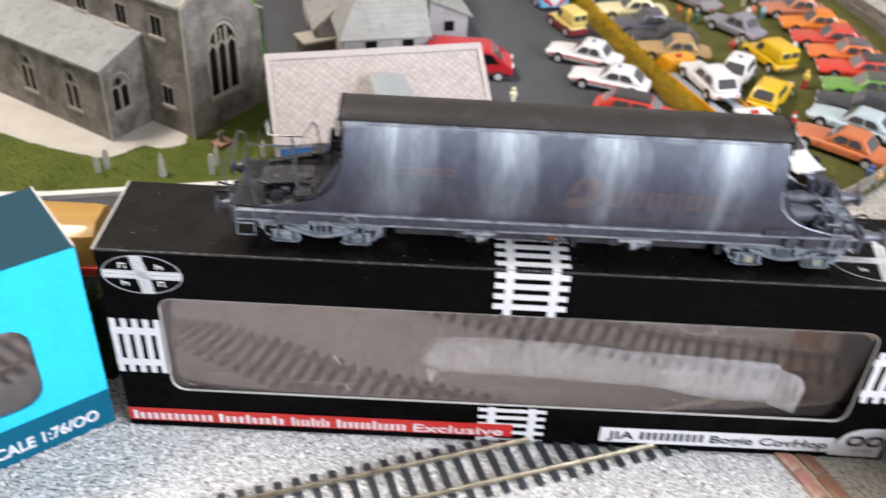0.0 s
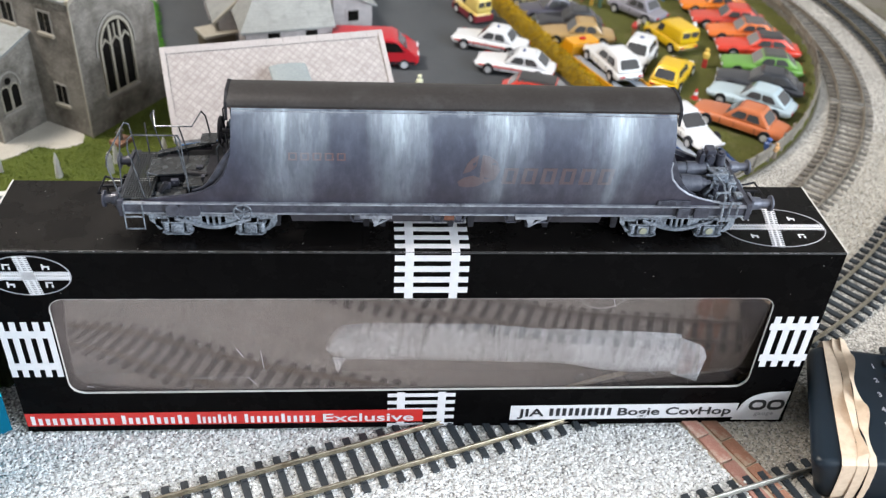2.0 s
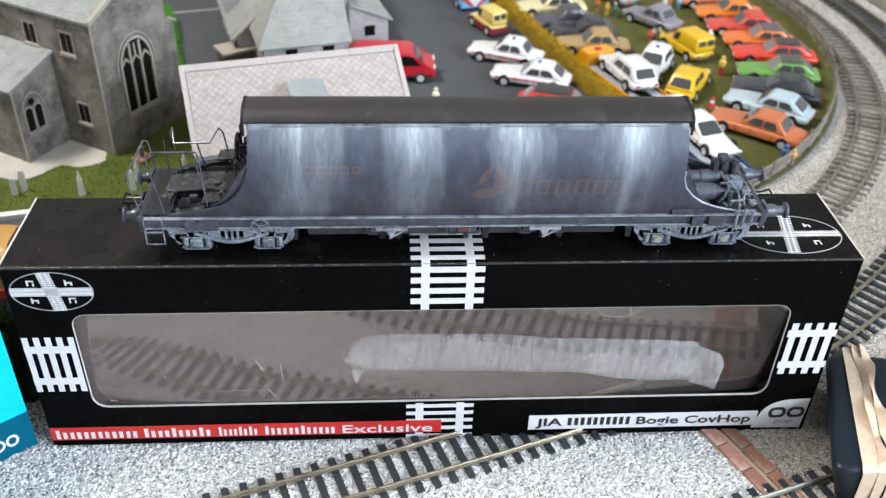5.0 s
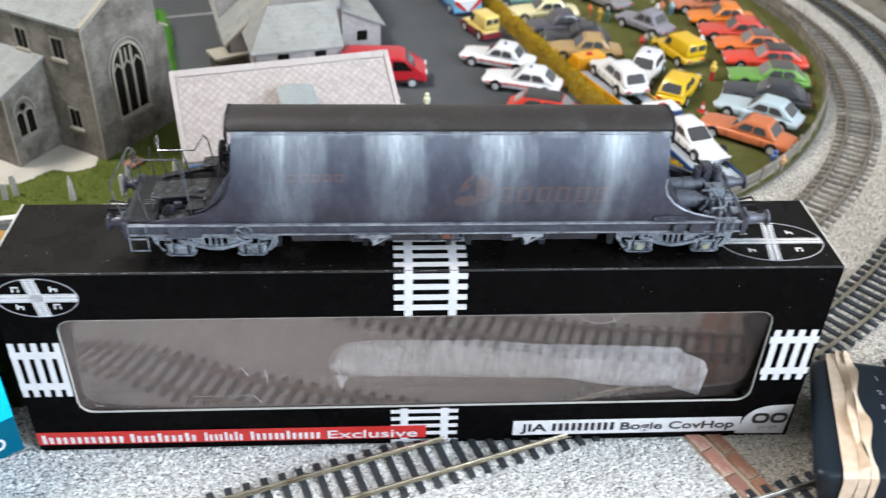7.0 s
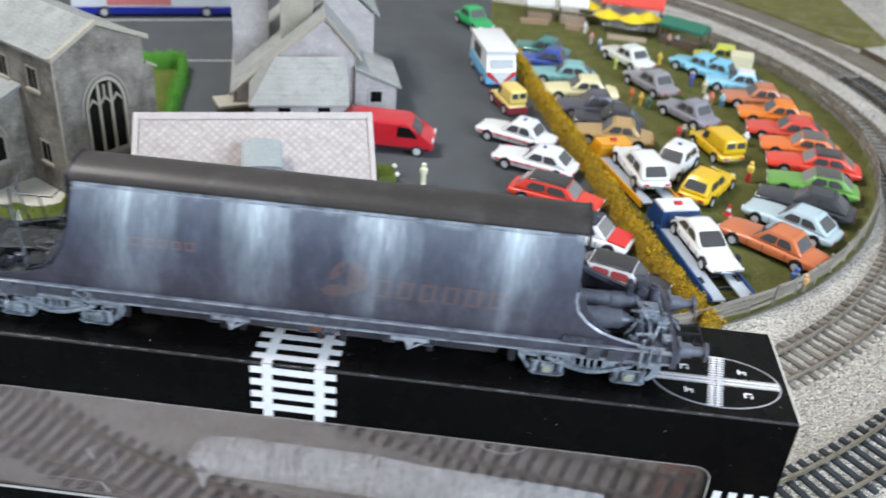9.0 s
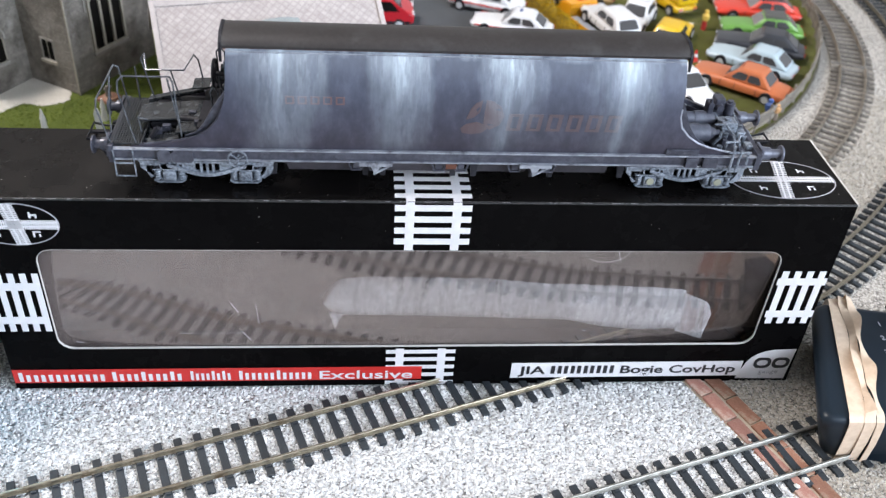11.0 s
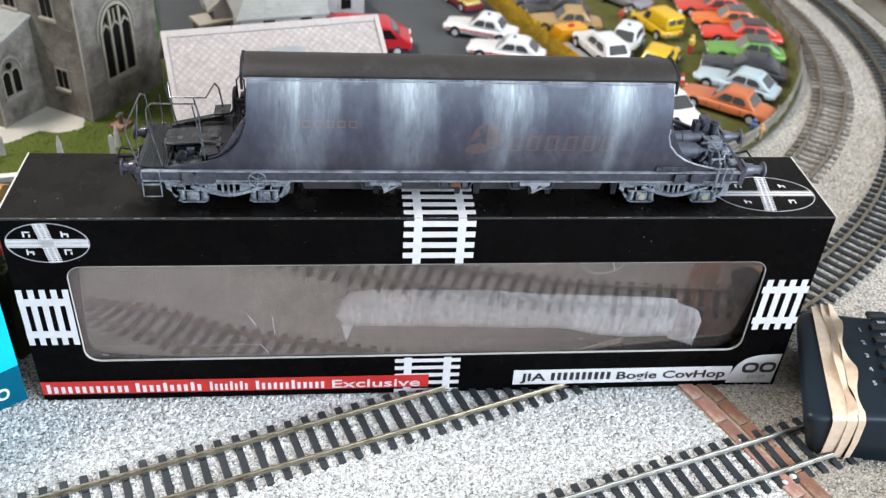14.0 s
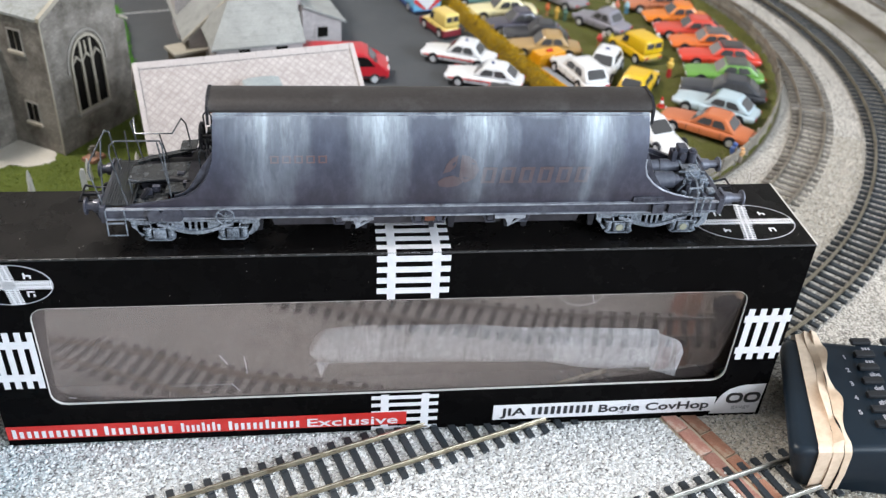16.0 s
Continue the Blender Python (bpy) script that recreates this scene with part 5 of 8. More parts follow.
    for p, q, wd, th in (((-2.12, 0.0, 0.44), (-1.66, 0.0, 0.475), 0.13, 0.014), ((-2.1, 0.26, 0.4), (-1.68, 0.26, 0.5), 0.03, 0.03), ((-1.82, -0.14, 0.43), (-1.6, -0.16, 0.46), 0.15, 0.02), ((-1.74, 0.2, 0.58), (-1.62, 0.2, 0.59), 0.08, 0.015), ((-2.05, -0.04, 0.385), (-2.05, -0.04, 0.45), 0.28, 0.01)):
        bm = B()
        box(bm, p[0] if p[0] < q[0] else p[0] - 0.008, q[0] + 0.008, p[1] - wd, p[1] + wd, 0.0, th, 0.003)
        for v in bm.verts:
            v.co.z += p[2] + (q[2] - p[2]) * min(1.0, max(0.0, (v.co.x - p[0]) / max(0.02, q[0] - p[0])))
        part("deck_gear", bm, M_DECK, w, "worn grey brake gear plate on the deck")
    # solid black blocks put in for the shade below the brake gear
    bm = B()
    box(bm, -2.02, -1.66, -0.12, 0.3, 0.386, 0.43)
    box(bm, -1.66, -1.42, -0.3, 0.3, 0.42, 0.5)
    part("deck_well", bm, M_UNDER, w, "black blocks in place of the shade under the brake gear")
    for x, y, z in ((-1.96, -0.2, 0.4), (-1.9, -0.17, 0.415), (-1.72, -0.06, 0.47), (-1.66, -0.2, 0.47)):
        bm = B()
        box(bm, x - 0.03, x + 0.03, y - 0.02, y + 0.02, z - 0.02, z + 0.03, 0.006)
        rod(bm, (x, y - 0.03, z + 0.01), (x, y + 0.03, z + 0.01), 0.008, 6)
        part("brake_crank", bm, M_FRAME, w)
    bm = B()
    rod(bm, (-1.8, -0.1, 0.46), (-1.6, -0.15, 0.46), 0.03, 10)
    rod(bm, (-2.0, -0.26, 0.39), (-1.94, -0.26, 0.47), 0.02, 8)
    part("brake_cylinder", bm, M_UNDER, w, "", True)
    R = 0.0066
    rails = [
        [(-2.28, -0.33, 0.375), (-2.34, -0.33, 0.66), (-2.335, -0.31, 0.72), (-2.29, 0.1, 0.78), (-2.26, 0.12, 0.76), (-2.22, 0.12, 0.42)],
        [(-2.1, -0.33, 0.375), (-2.17, -0.33, 0.8), (-2.16, -0.33, 0.88), (-2.12, -0.33, 0.92), (-1.8, -0.33, 0.92), (-1.785, -0.33, 0.88), (-1.77, -0.31, 0.4)],
        [(-1.83, -0.28, 0.88), (-1.78, -0.26, 0.42)],
        [(-2.08, 0.34, 0.39), (-2.14, 0.34, 0.72), (-2.11, 0.34, 0.76), (-2.08, 0.2, 0.7), (-1.8, 0.2, 0.7), (-1.74, 0.34, 0.76), (-1.71, 0.34, 0.72), (-1.67, 0.34, 0.42)],
        [(-1.9, 0.2, 0.7), (-1.84, 0.18, 0.42)],
        [(-2.3, -0.2, 0.38), (-2.31, -0.1, 0.56), (-2.3, 0.0, 0.76)],
        [(-2.18, 0.3, 0.39), (-2.19, 0.32, 0.66)],
        [(-2.08, -0.2, 0.38), (-2.09, -0.2, 0.52), (-2.02, -0.2, 0.5)],
        [(-1.54, -0.2, 0.42), (-1.55, -0.2, 0.74), (-1.53, -0.2, 0.78), (-1.5, -0.2, 0.74), (-1.5, -0.2, 0.42)],
        [(-1.53, 0.16, 0.44), (-1.54, 0.16, 0.88), (-1.51, 0.16, 0.92), (-1.48, 0.16, 0.88), (-1.48, 0.16, 0.6)],
    ]
    for pts in rails:
        bm = B()
        wire(bm, pts, R, 7)
        part("handrail", bm, M_WIRE, w, "thin dusty wire handrail", True)
    bm = B()
    wheel_ring(bm, (-1.54, 0.0, 0.78), 0.105, "x", 0.013, 4)
    rod(bm, (-1.54, 0.0, 0.78), (-1.42, 0.0, 0.78), 0.018, 8)
    part("end_brake_wheel", bm, M_UNDER, w, "dark spoked brake wheel at the platform", True)
    bm = B()
    for z in (0.72, 0.64, 0.8):
        rod(bm, (-1.5, 0.06, z), (-1.43, 0.06, z), 0.03, 8)
    box(bm, -1.5, -1.42, 0.0, 0.2, 0.52, 0.58, 0.008)
    part("brake_valve", bm, M_DECK, w, "", True)
    for s in (-1, 1):
        bm = B()
        y = s * 0.385
        wire(bm, [(-2.12, y, 0.35), (-2.12, y, 0.13), (-2.26, y, 0.13), (-2.26, y, 0.35)], 0.0065, 6)
        rod(bm, (-2.26, y, 0.24), (-2.12, y, 0.24), 0.008, 6)
        part("step_stirrup", bm, M_BOGIE, w, "pale wire step stirrup")
    # valve end
    for y, z, r, x1, m in ((-0.12, 0.42, 0.07, 2.27, M_TANK), (0.1, 0.425, 0.058, 2.38, M_TANK)):
        bm = B()
        rod(bm, (1.55, y, z), (x1, y, z), r, 24)
        rod(bm, (x1 - 0.17, y, z), (x1 - 0.085, y, z), r * 1.1, 24)
        tank = part("air_tank", bm, m, w, "smooth grey cylindrical air tank", True)
        bm = B()
        rod(bm, (x1, y, z), (x1 + 0.05, y, z), r * 0.9, 20, r * 0.55)
        rod(bm, (x1 + 0.05, y, z), (x1 + 0.09, y, z), r * 0.4, 12)
        part("tank_cap", bm, M_FRAME, tank, "dark tank end", True)
    bm = B()
    box(bm, 2.3, 2.6, -0.33, 0.33, 0.33, 0.345, 0.003)
    part("valve_deck", bm, M_FRAME, w)
    bm = B()
    box(bm, 1.5, 2.3, -0.3, 0.3, 0.27, 0.28)
    part("floor_plate", bm, M_UNDER, w, "black plate under the tanks")
    bm = B()
    box(bm, 2.31, 2.355, 0.08, 0.17, 0.46, 0.57, 0.008)
    box(bm, 2.37, 2.45, 0.1, 0.2, 0.47, 0.6, 0.012)
    rod(bm, (2.33, 0.1, 0.57), (2.33, 0.1, 0.6), 0.012, 8)
    rod(bm, (2.41, 0.1, 0.53), (2.41, 0.07, 0.53), 0.03, 12)
    box(bm, 2.3, 2.46, 0.11, 0.16, 0.44, 0.465, 0.004)
    part("valve_box", bm, M_FRAME, w, "grey ribbed valve box")
    bm = B()
    rod(bm, (2.5, 0.12, 0.44), (2.5, 0.12, 0.56), 0.042, 12)
    rod(bm, (2.5, 0.12, 0.56), (2.5, 0.12, 0.58), 0.025, 10)
    part("relay_valve", bm, M_FRAME, w, "", True)
    for x0, x1, y0, y1, z0, z1, m in ((2.4, 2.53, -0.06, 0.06, 0.345, 0.47, M_BOGIE), (2.44, 2.5, -0.12, -0.05, 0.345, 0.41, M_FRAME), (2.53, 2.6, -0.08, 0.04, 0.345, 0.4, M_BOGIE), (2.36, 2.4, -0.22, -0.14, 0.345, 0.42, M_FRAME), (2.55, 2.61, -0.26, -0.18, 0.345, 0.385, M_BOGIE), (2.46, 2.5, -0.32, -0.26, 0.345, 0.4, M_FRAME), (2.54, 2.57, 0.16, 0.26, 0.345, 0.43, M_FRAME)):
        bm = B()
        box(bm, x0, x1, y0, y1, z0, z1, 0.01)
        part("brake_valve", bm, m, w, "small pale dusty brake valve")
    for x, y, z, r in ((2.46, 0.0, 0.475, 0.028), (2.56, -0.14, 0.385, 0.022), (2.4, -0.16, 0.43, 0.02), (2.58, 0.0, 0.41, 0.018), (2.34, -0.24, 0.36, 0.022)):
        bm = B()
        rod(bm, (x, y, z - 0.03), (x, y, z + 0.015), r, 10)
        part("valve_cap", bm, M_BOGIE, w, "", True)
    pipes = [
        [(2.54, 0.12, 0.47), (2.56, 0.05, 0.43), (2.64, -0.1, 0.345)],
        [(2.38, 0.12, 0.48), (2.4, 0.0, 0.45), (2.42, -0.1, 0.39), (2.42, -0.2, 0.35)],
        [(2.34, -0.06, 0.46), (2.42, -0.08, 0.47), (2.46, -0.18, 0.43), (2.46, -0.26, 0.36)],
        [(2.36, -0.3, 0.36), (2.36, -0.3, 0.44), (2.46, -0.3, 0.45), (2.48, -0.3, 0.36)],
        [(2.4, -0.385, 0.46), (2.4, -0.39, 0.24)],
        [(2.46, -0.385, 0.42), (2.45, -0.39, 0.24)],
        [(2.52, -0.385, 0.4), (2.52, -0.39, 0.3)],
        [(2.36, -0.385, 0.4), (2.54, -0.385, 0.4)],
        [(2.1, 0.27, 0.5), (2.3, 0.25, 0.46), (2.56, 0.25, 0.38)],
        [(2.58, 0.0, 0.38), (2.66, 0.02, 0.36), (2.7, 0.0, 0.3)],
        [(2.3, -0.2, 0.36), (2.34, -0.2, 0.42), (2.38, -0.12, 0.43), (2.44, -0.1, 0.38)],
        [(2.5, -0.2, 0.35), (2.52, -0.16, 0.42), (2.58, -0.14, 0.4)],
    ]
    for pts in pipes:
        bm = B()
        wire(bm, pts, 0.0105, 7)
        part("air_pipe", bm, M_BOGIE, w, "thin dusty air pipe", True)
    bm = B()
    prism(bm, [(1.93, 0.6), (1.95, 0.62), (2.42, 0.43), (2.42, 0.39)], 0.2, 0.24, "y")
    part("end_strut", bm, M_FRAME, w, "grey sloping strut")
    build_bogie(w, -1.612)
    build_bogie(w, 2.08, 0.275, 0.475)
    # faded markings that follow the side, as plain letter-sized shapes
    def on_side(bm, pts, lift):
        """A flat shape of (x, z) points laid on the curved side."""
        front, back = [], []
        for x, z in pts:
            y = -table(SIDE_Y, z) - lift
            front.append(bm.verts.new((x, y, z)))
            back.append(bm.verts.new((x, y + 0.006, z)))
        bm.faces.new(front)
        bm.faces.new(back[::-1])
        for k in range(len(pts)):
            j = (k + 1) % len(pts)
            bm.faces.new((front[k], back[k], back[j], front[j]))

    def side_shapes(x0, x1, z0, z1, n, stem, lean, lift):
        step = (x1 - x0) / n
        for k in range(n):
            a, b = x0 + k * step, x0 + (k + 0.72) * step
            bm = B()
            tip = stem * 0.7
            for u in (a, b - stem):
                on_side(bm, [(u, z0), (u + stem, z0), (u + stem + lean, z1), (u + lean, z1)], lift)
            for v, sh in ((z0, 0.0), (z1 - tip, lean)):
                on_side(bm, [(a + stem + sh, v), (b - stem + sh, v), (b - stem + sh, v + tip), (a + stem + sh, v + tip)], lift)
            part("faded_marking", bm, M_OLD_PALE if n == 5 else M_OLD_LETTER, w, "worn rusty marking")
    side_shapes(-1.01, -0.56, 0.735, 0.791, 5, 0.013, 0.0, 0.003)
    side_shapes(0.6, 1.5, 0.555, 0.69, 6, 0.03, 0.02, 0.004)
    # emblem: a rounded foot and a sail that rises from it
    bm = B()
    on_side(bm, [(0.262 + 0.16 * u, 0.52 + 0.11 * v) for u, v in ((0.1, 0.1), (0.5, 0.0), (1.0, 0.12), (1.25, 0.42), (1.1, 0.75), (0.75, 0.95), (0.3, 0.8), (0.0, 0.45))], 0.003)
    part("faded_emblem", bm, M_OLD_LETTER, w, "worn rusty brown emblem")
    for pts in ([(0.3, 0.64), (0.36, 0.66), (0.4, 0.7), (0.42, 0.79), (0.37, 0.765), (0.33, 0.72)], [(0.43, 0.6), (0.48, 0.56), (0.55, 0.6), (0.585, 0.67), (0.56, 0.74), (0.5, 0.78), (0.445, 0.79), (0.435, 0.7)]):
        bm = B()
        on_side(bm, pts, 0.003)
        part("faded_emblem", bm, M_OLD_LETTER, w, "worn rusty brown emblem")


build_wagon()


# ---- the blue carton ----
def build_blue_carton():
    c = thing("blue_carton", at(-3.545, 0.03, 0.0, -141.5), "bright cyan card carton with teal top and dark window", "box")
    win = rounded(0.5, 4.6, 0.56, 1.42, 0.2)
    bm = B()
    hollow(bm, squared(win, 0.0, 4.9, 0.42, 1.985), win, -0.02, 0.0, "y")
    part("front_panel", bm, M_CYAN, c)
    bm = B()
    box(bm, 0.0, 4.9, -0.02, 0.001, 0.0, 0.42)
    part("name_strip", bm, M_TEAL_LIGHT, c, "darker blue lower strip")
    bm = B()
    box(bm, 0.0, 4.9, -1.02, 0.0, 1.986, 2.0, 0.003)
    part("top_panel", bm, M_TEAL, c, "dark teal top panel")
    bm = B()
    box(bm, 0.0, 4.9, -1.02, -1.0, 0.0, 1.985)
    part("back_panel", bm, M_TEAL, c)
    for x0, x1 in ((0.0, 0.02), (4.88, 4.9)):
        bm = B()
        box(bm, x0, x1, -0.999, -0.021, 0.0, 1.985)
        part("end_flap", bm, M_TEAL, c, "teal end flap")
    bm = B()
    box(bm, 0.45, 4.65, -0.03, -0.025, 0.5, 1.48)
    film = part("window_film", bm, M_FILM, c, "clear plastic window film")
    film.visible_shadow = False
    bm = B()
    box(bm, 0.1, 4.8, -0.5, -0.49, 0.02, 1.95)
    part("inner_card", bm, M_FILM_DARK, c, "dark inner tray")
    bm = B()
    for k in range(5):
        box(bm, 0.6 + 0.75 * k, 1.1 + 0.75 * k, -0.4, -0.2, 0.4, 0.75 + 0.1 * (k % 2), 0.05)
    part("packed_model", bm, M_UNDER, c, "dark shape packed inside")
    bm = B()
    box(bm, -0.004, 0.012, -1.02, 0.0, 1.99, 2.006)
    part("worn_edge", bm, M_CARD_EDGE, c, "worn pale card edge")
    words = lettering("SCALE 1:76/OO", 0.175, M_PRINT_WHITE, c, at(1.09, 0.004, 0.118, 180, 90), "scale_lettering", 0.005, 1.0)
    wide = max(v.co.x for v in words.data.vertices)
    words.data.transform(Matrix.Diagonal((0.96 * U / wide, 1, 1, 1)))


build_blue_carton()


# ---- the handset ----
def build_handset():
    h = thing("controller_handset", at(0, 0, 0), "dark blue plastic train controller handset lying on the ballast", "controller")
    top = [(3.27, -0.955), (5.2, -1.04), (5.75, 0.12), (3.8, 0.5)]
    foot = [(3.46, -0.88), (5.1, -1.26), (5.6, 0.05), (3.93, 0.42)]

    def ring(z, lift, inset, r):
        """The rounded outline between foot (0) and top (1), drawn in by inset."""
        cs = [Vector(a).lerp(Vector(b), lift) for a, b in zip(foot, top)]
        mid = sum(cs, Vector((0, 0))) / 4
        cs = [p + (mid - p).normalized() * inset for p in cs]
        pts = []
        for k in range(4):
            p, a, b = cs[k], cs[k - 1], cs[(k + 1) % 4]
            u, v = (a - p).normalized() * r, (b - p).normalized() * r
            for j in range(7):
                f = j / 6
                q = p + u * (1 - f) ** 2 + v * f ** 2
                pts.append((q.x, q.y, z))
        return pts
    bm = B()
    loft(bm, [ring(0.008, 0.0, 0.05, 0.12), ring(0.04, 0.05, 0.0, 0.14), ring(0.3, 0.62, 0.0, 0.15), ring(0.44, 0.93, 0.0, 0.15), ring(0.5, 1.0, 0.0, 0.15), ring(0.528, 1.0, 0.018, 0.14), ring(0.545, 1.0, 0.06, 0.12), ring(0.55, 1.0, 0.12, 0.1)])
    part("handset_shell", bm, M_HANDSET, h, "", True)
    bm = B()
    loft(bm, [[(u, v, z) for u, v in ((4.16, -0.86), (5.0, -0.9), (5.35, 0.2), (4.5, 0.36))] for z in (0.549, 0.5525)])
    part("key_plate", bm, M_HANDSET, h, "", True)
    turn = math.degrees(math.atan2(-0.05, 1.0))
    words = ("jkl", "ghi", "def", "abc", "")
    for r in range(7):
        nx, ny = 4.094 + 0.0508 * (r - 1), -0.561 + 0.181 * (r - 1)
        for k in range(4):
            x, y = nx + 0.2 + 0.31 * k, ny + 0.012 - 0.016 * k
            bm = B()
            box(bm, -0.098, 0.098, -0.036, 0.036, 0.0, 0.045, 0.014, Matrix.Translation((x, y, 0.552)) @ Matrix.Rotation(radians(turn), 4, "Z"))
            part("key", bm, M_KEY, h, "small black rubber key")
            if k == 0 and 1 <= r <= 4:
                lettering(words[r - 1], 0.075, M_PRINT_GREY, h, at(x - 0.02, y - 0.1, 0.5545, turn), "key_lettering", 0.002)
            else:
                bm = B()
                for j in range(3):
                    box(bm, -0.04 + 0.03 * j, -0.02 + 0.03 * j, -0.017, 0.017, 0.0, 0.001, 0, Matrix.Translation((x + 0.02, y - 0.085, 0.554)) @ Matrix.Rotation(radians(turn), 4, "Z"))
                part("key_mark", bm, M_PRINT_GREY, h)
        if 1 <= r <= 5:
            lettering(str(6 - r), 0.075, M_PRINT_GREY, h, at(nx - 0.02, ny - 0.02, 0.5545, turn), "key_number", 0.002)
    # rubber bands wound round the handset: one lies flat, two are twisted
    a, b = Vector((3.508, -0.966)), Vector((3.943, 0.507))
    for j in range(3):
        mid, wide = (0.074, 0.172, 0.256)[j], (0.148, 0.112, 0.105)[j]
        line = []
        for k in range(33):
            f = k / 32
            shrink = 1.0 - 0.22 * f
            sway = 0.0 if j == 0 else (0.01 * math.sin(11.0 * f + 0.6) if j == 1 else 0.013 * math.sin(15.0 * f + 2.2))
            tilt = 0.0 if j == 0 else 0.022 * math.sin((9.0 if j == 1 else 15.0) * f + 1.3 * j)
            p = a.lerp(b, f)
            line.append((p.x + mid * shrink + sway, p.y, wide * shrink * (1.0 if j == 0 else 0.75 + 0.25 * math.cos(12.0 * f + j)), tilt))
        bm = B()
        lift = 0.5565 + 0.005 * j

        def strap(x, y, z, w, tilt, dy, dz):
            return [(x - w / 2, y, z - tilt), (x + w / 2, y, z + tilt), (x + w / 2, y + dy, z + tilt + dz), (x - w / 2, y + dy, z - tilt + dz)]
        x, y, w, _ = line[0]
        rings = [strap(x + 0.05 - 0.01 * j, -0.925 - 0.022 * j, 0.01, w * 0.8, 0, 0.006, 0.0), strap(x + 0.03, -0.96 - 0.012 * j, 0.25, w * 0.9, 0, 0.006, 0.0), strap(x + 0.008, -0.985 - 0.004 * j, 0.48, w, 0, 0.006, 0.0), strap(x, -0.982 - 0.004 * j, 0.53, w, 0, 0.005, 0.003)]
        rings += [strap(x, -0.955, lift - 0.002, w, 0, 0.004, 0.006)]
        rings += [strap(x, y, lift + abs(tl) + (0.004 if 0 < k else 0.0), w, tl, 0.0, 0.007) for k, (x, y, w, tl) in list(enumerate(line))[1:]]
        x, y, w, _ = line[-1]
        rings += [strap(x, y + 0.035, lift - 0.03, w, 0, -0.006, 0.004), strap(x - 0.04, y + 0.02, 0.25, w * 0.95, 0, -0.006, 0.0)]
        loft(bm, rings)
        part("rubber_band", bm, M_RUBBER, h, "tan rubber band", True)


build_handset()


# ---- buildings ----
def quad_panel(bm, quad, u0, u1, v0, v1, lift, thick=0.008, cut=0.0):
    """A thin pane on the face quad (a, b along the foot, c, d along the top), between u0..u1 and v0..v1."""
    a, b, c, d = [Vector(p) for p in quad]

    def spot(u, v):
        return a.lerp(b, u).lerp(d.lerp(c, u), v)
    n = (b - a).cross(d - a).normalized()
    p, q = cut * (u1 - u0), cut * 1.6 * (v1 - v0)
    ring = [(u0, v0), (u1, v0), (u1, v1), (u0, v1)]
    if cut:
        ring = [(u0 + p, v0), (u1 - p, v0), (u1 - p * 0.3, v0 + q * 0.3), (u1, v0 + q), (u1, v1 - q), (u1 - p * 0.3, v1 - q * 0.3), (u1 - p, v1), (u0 + p, v1), (u0 + p * 0.3, v1 - q * 0.3), (u0, v1 - q), (u0, v0 + q), (u0 + p * 0.3, v0 + q * 0.3)]
    front, back = [[bm.verts.new(spot(u, v) + n * h) for u, v in ring] for h in (lift, lift - thick)]
    bm.faces.new(front)
    bm.faces.new(back[::-1])
    for k in range(len(ring)):
        j = (k + 1) % len(ring)
        bm.faces.new((front[k], back[k], back[j], front[j]))
    return bm


def gothic(cx, w, z0, z1, n=7):
    """The outline of a pointed arch."""
    spring = z1 - w * 0.62
    pts = [(cx - w / 2, z0), (cx + w / 2, z0)]
    pts += [(cx + w / 2 - w * 0.5 * (k / n) ** 1.7, spring + (z1 - spring) * math.sin(radians(90 * k / n)) ** 1.0) for k in range(n + 1)]
    pts += [(cx - w / 2 + w * 0.5 * (k / n) ** 1.7, spring + (z1 - spring) * math.sin(radians(90 * k / n)) ** 1.0) for k in range(n - 1, -1, -1)]
    return pts


def arch_band(cx, w0, w1, z0, z1, rise):
    """A pointed band, open at its foot."""
    return gothic(cx, w0, z0, z1 + rise)[1:] + [(cx - w0 / 2, z0), (cx - w1 / 2, z0)] + gothic(cx, w1, z0, z1)[:1:-1] + [(cx + w1 / 2, z0)]


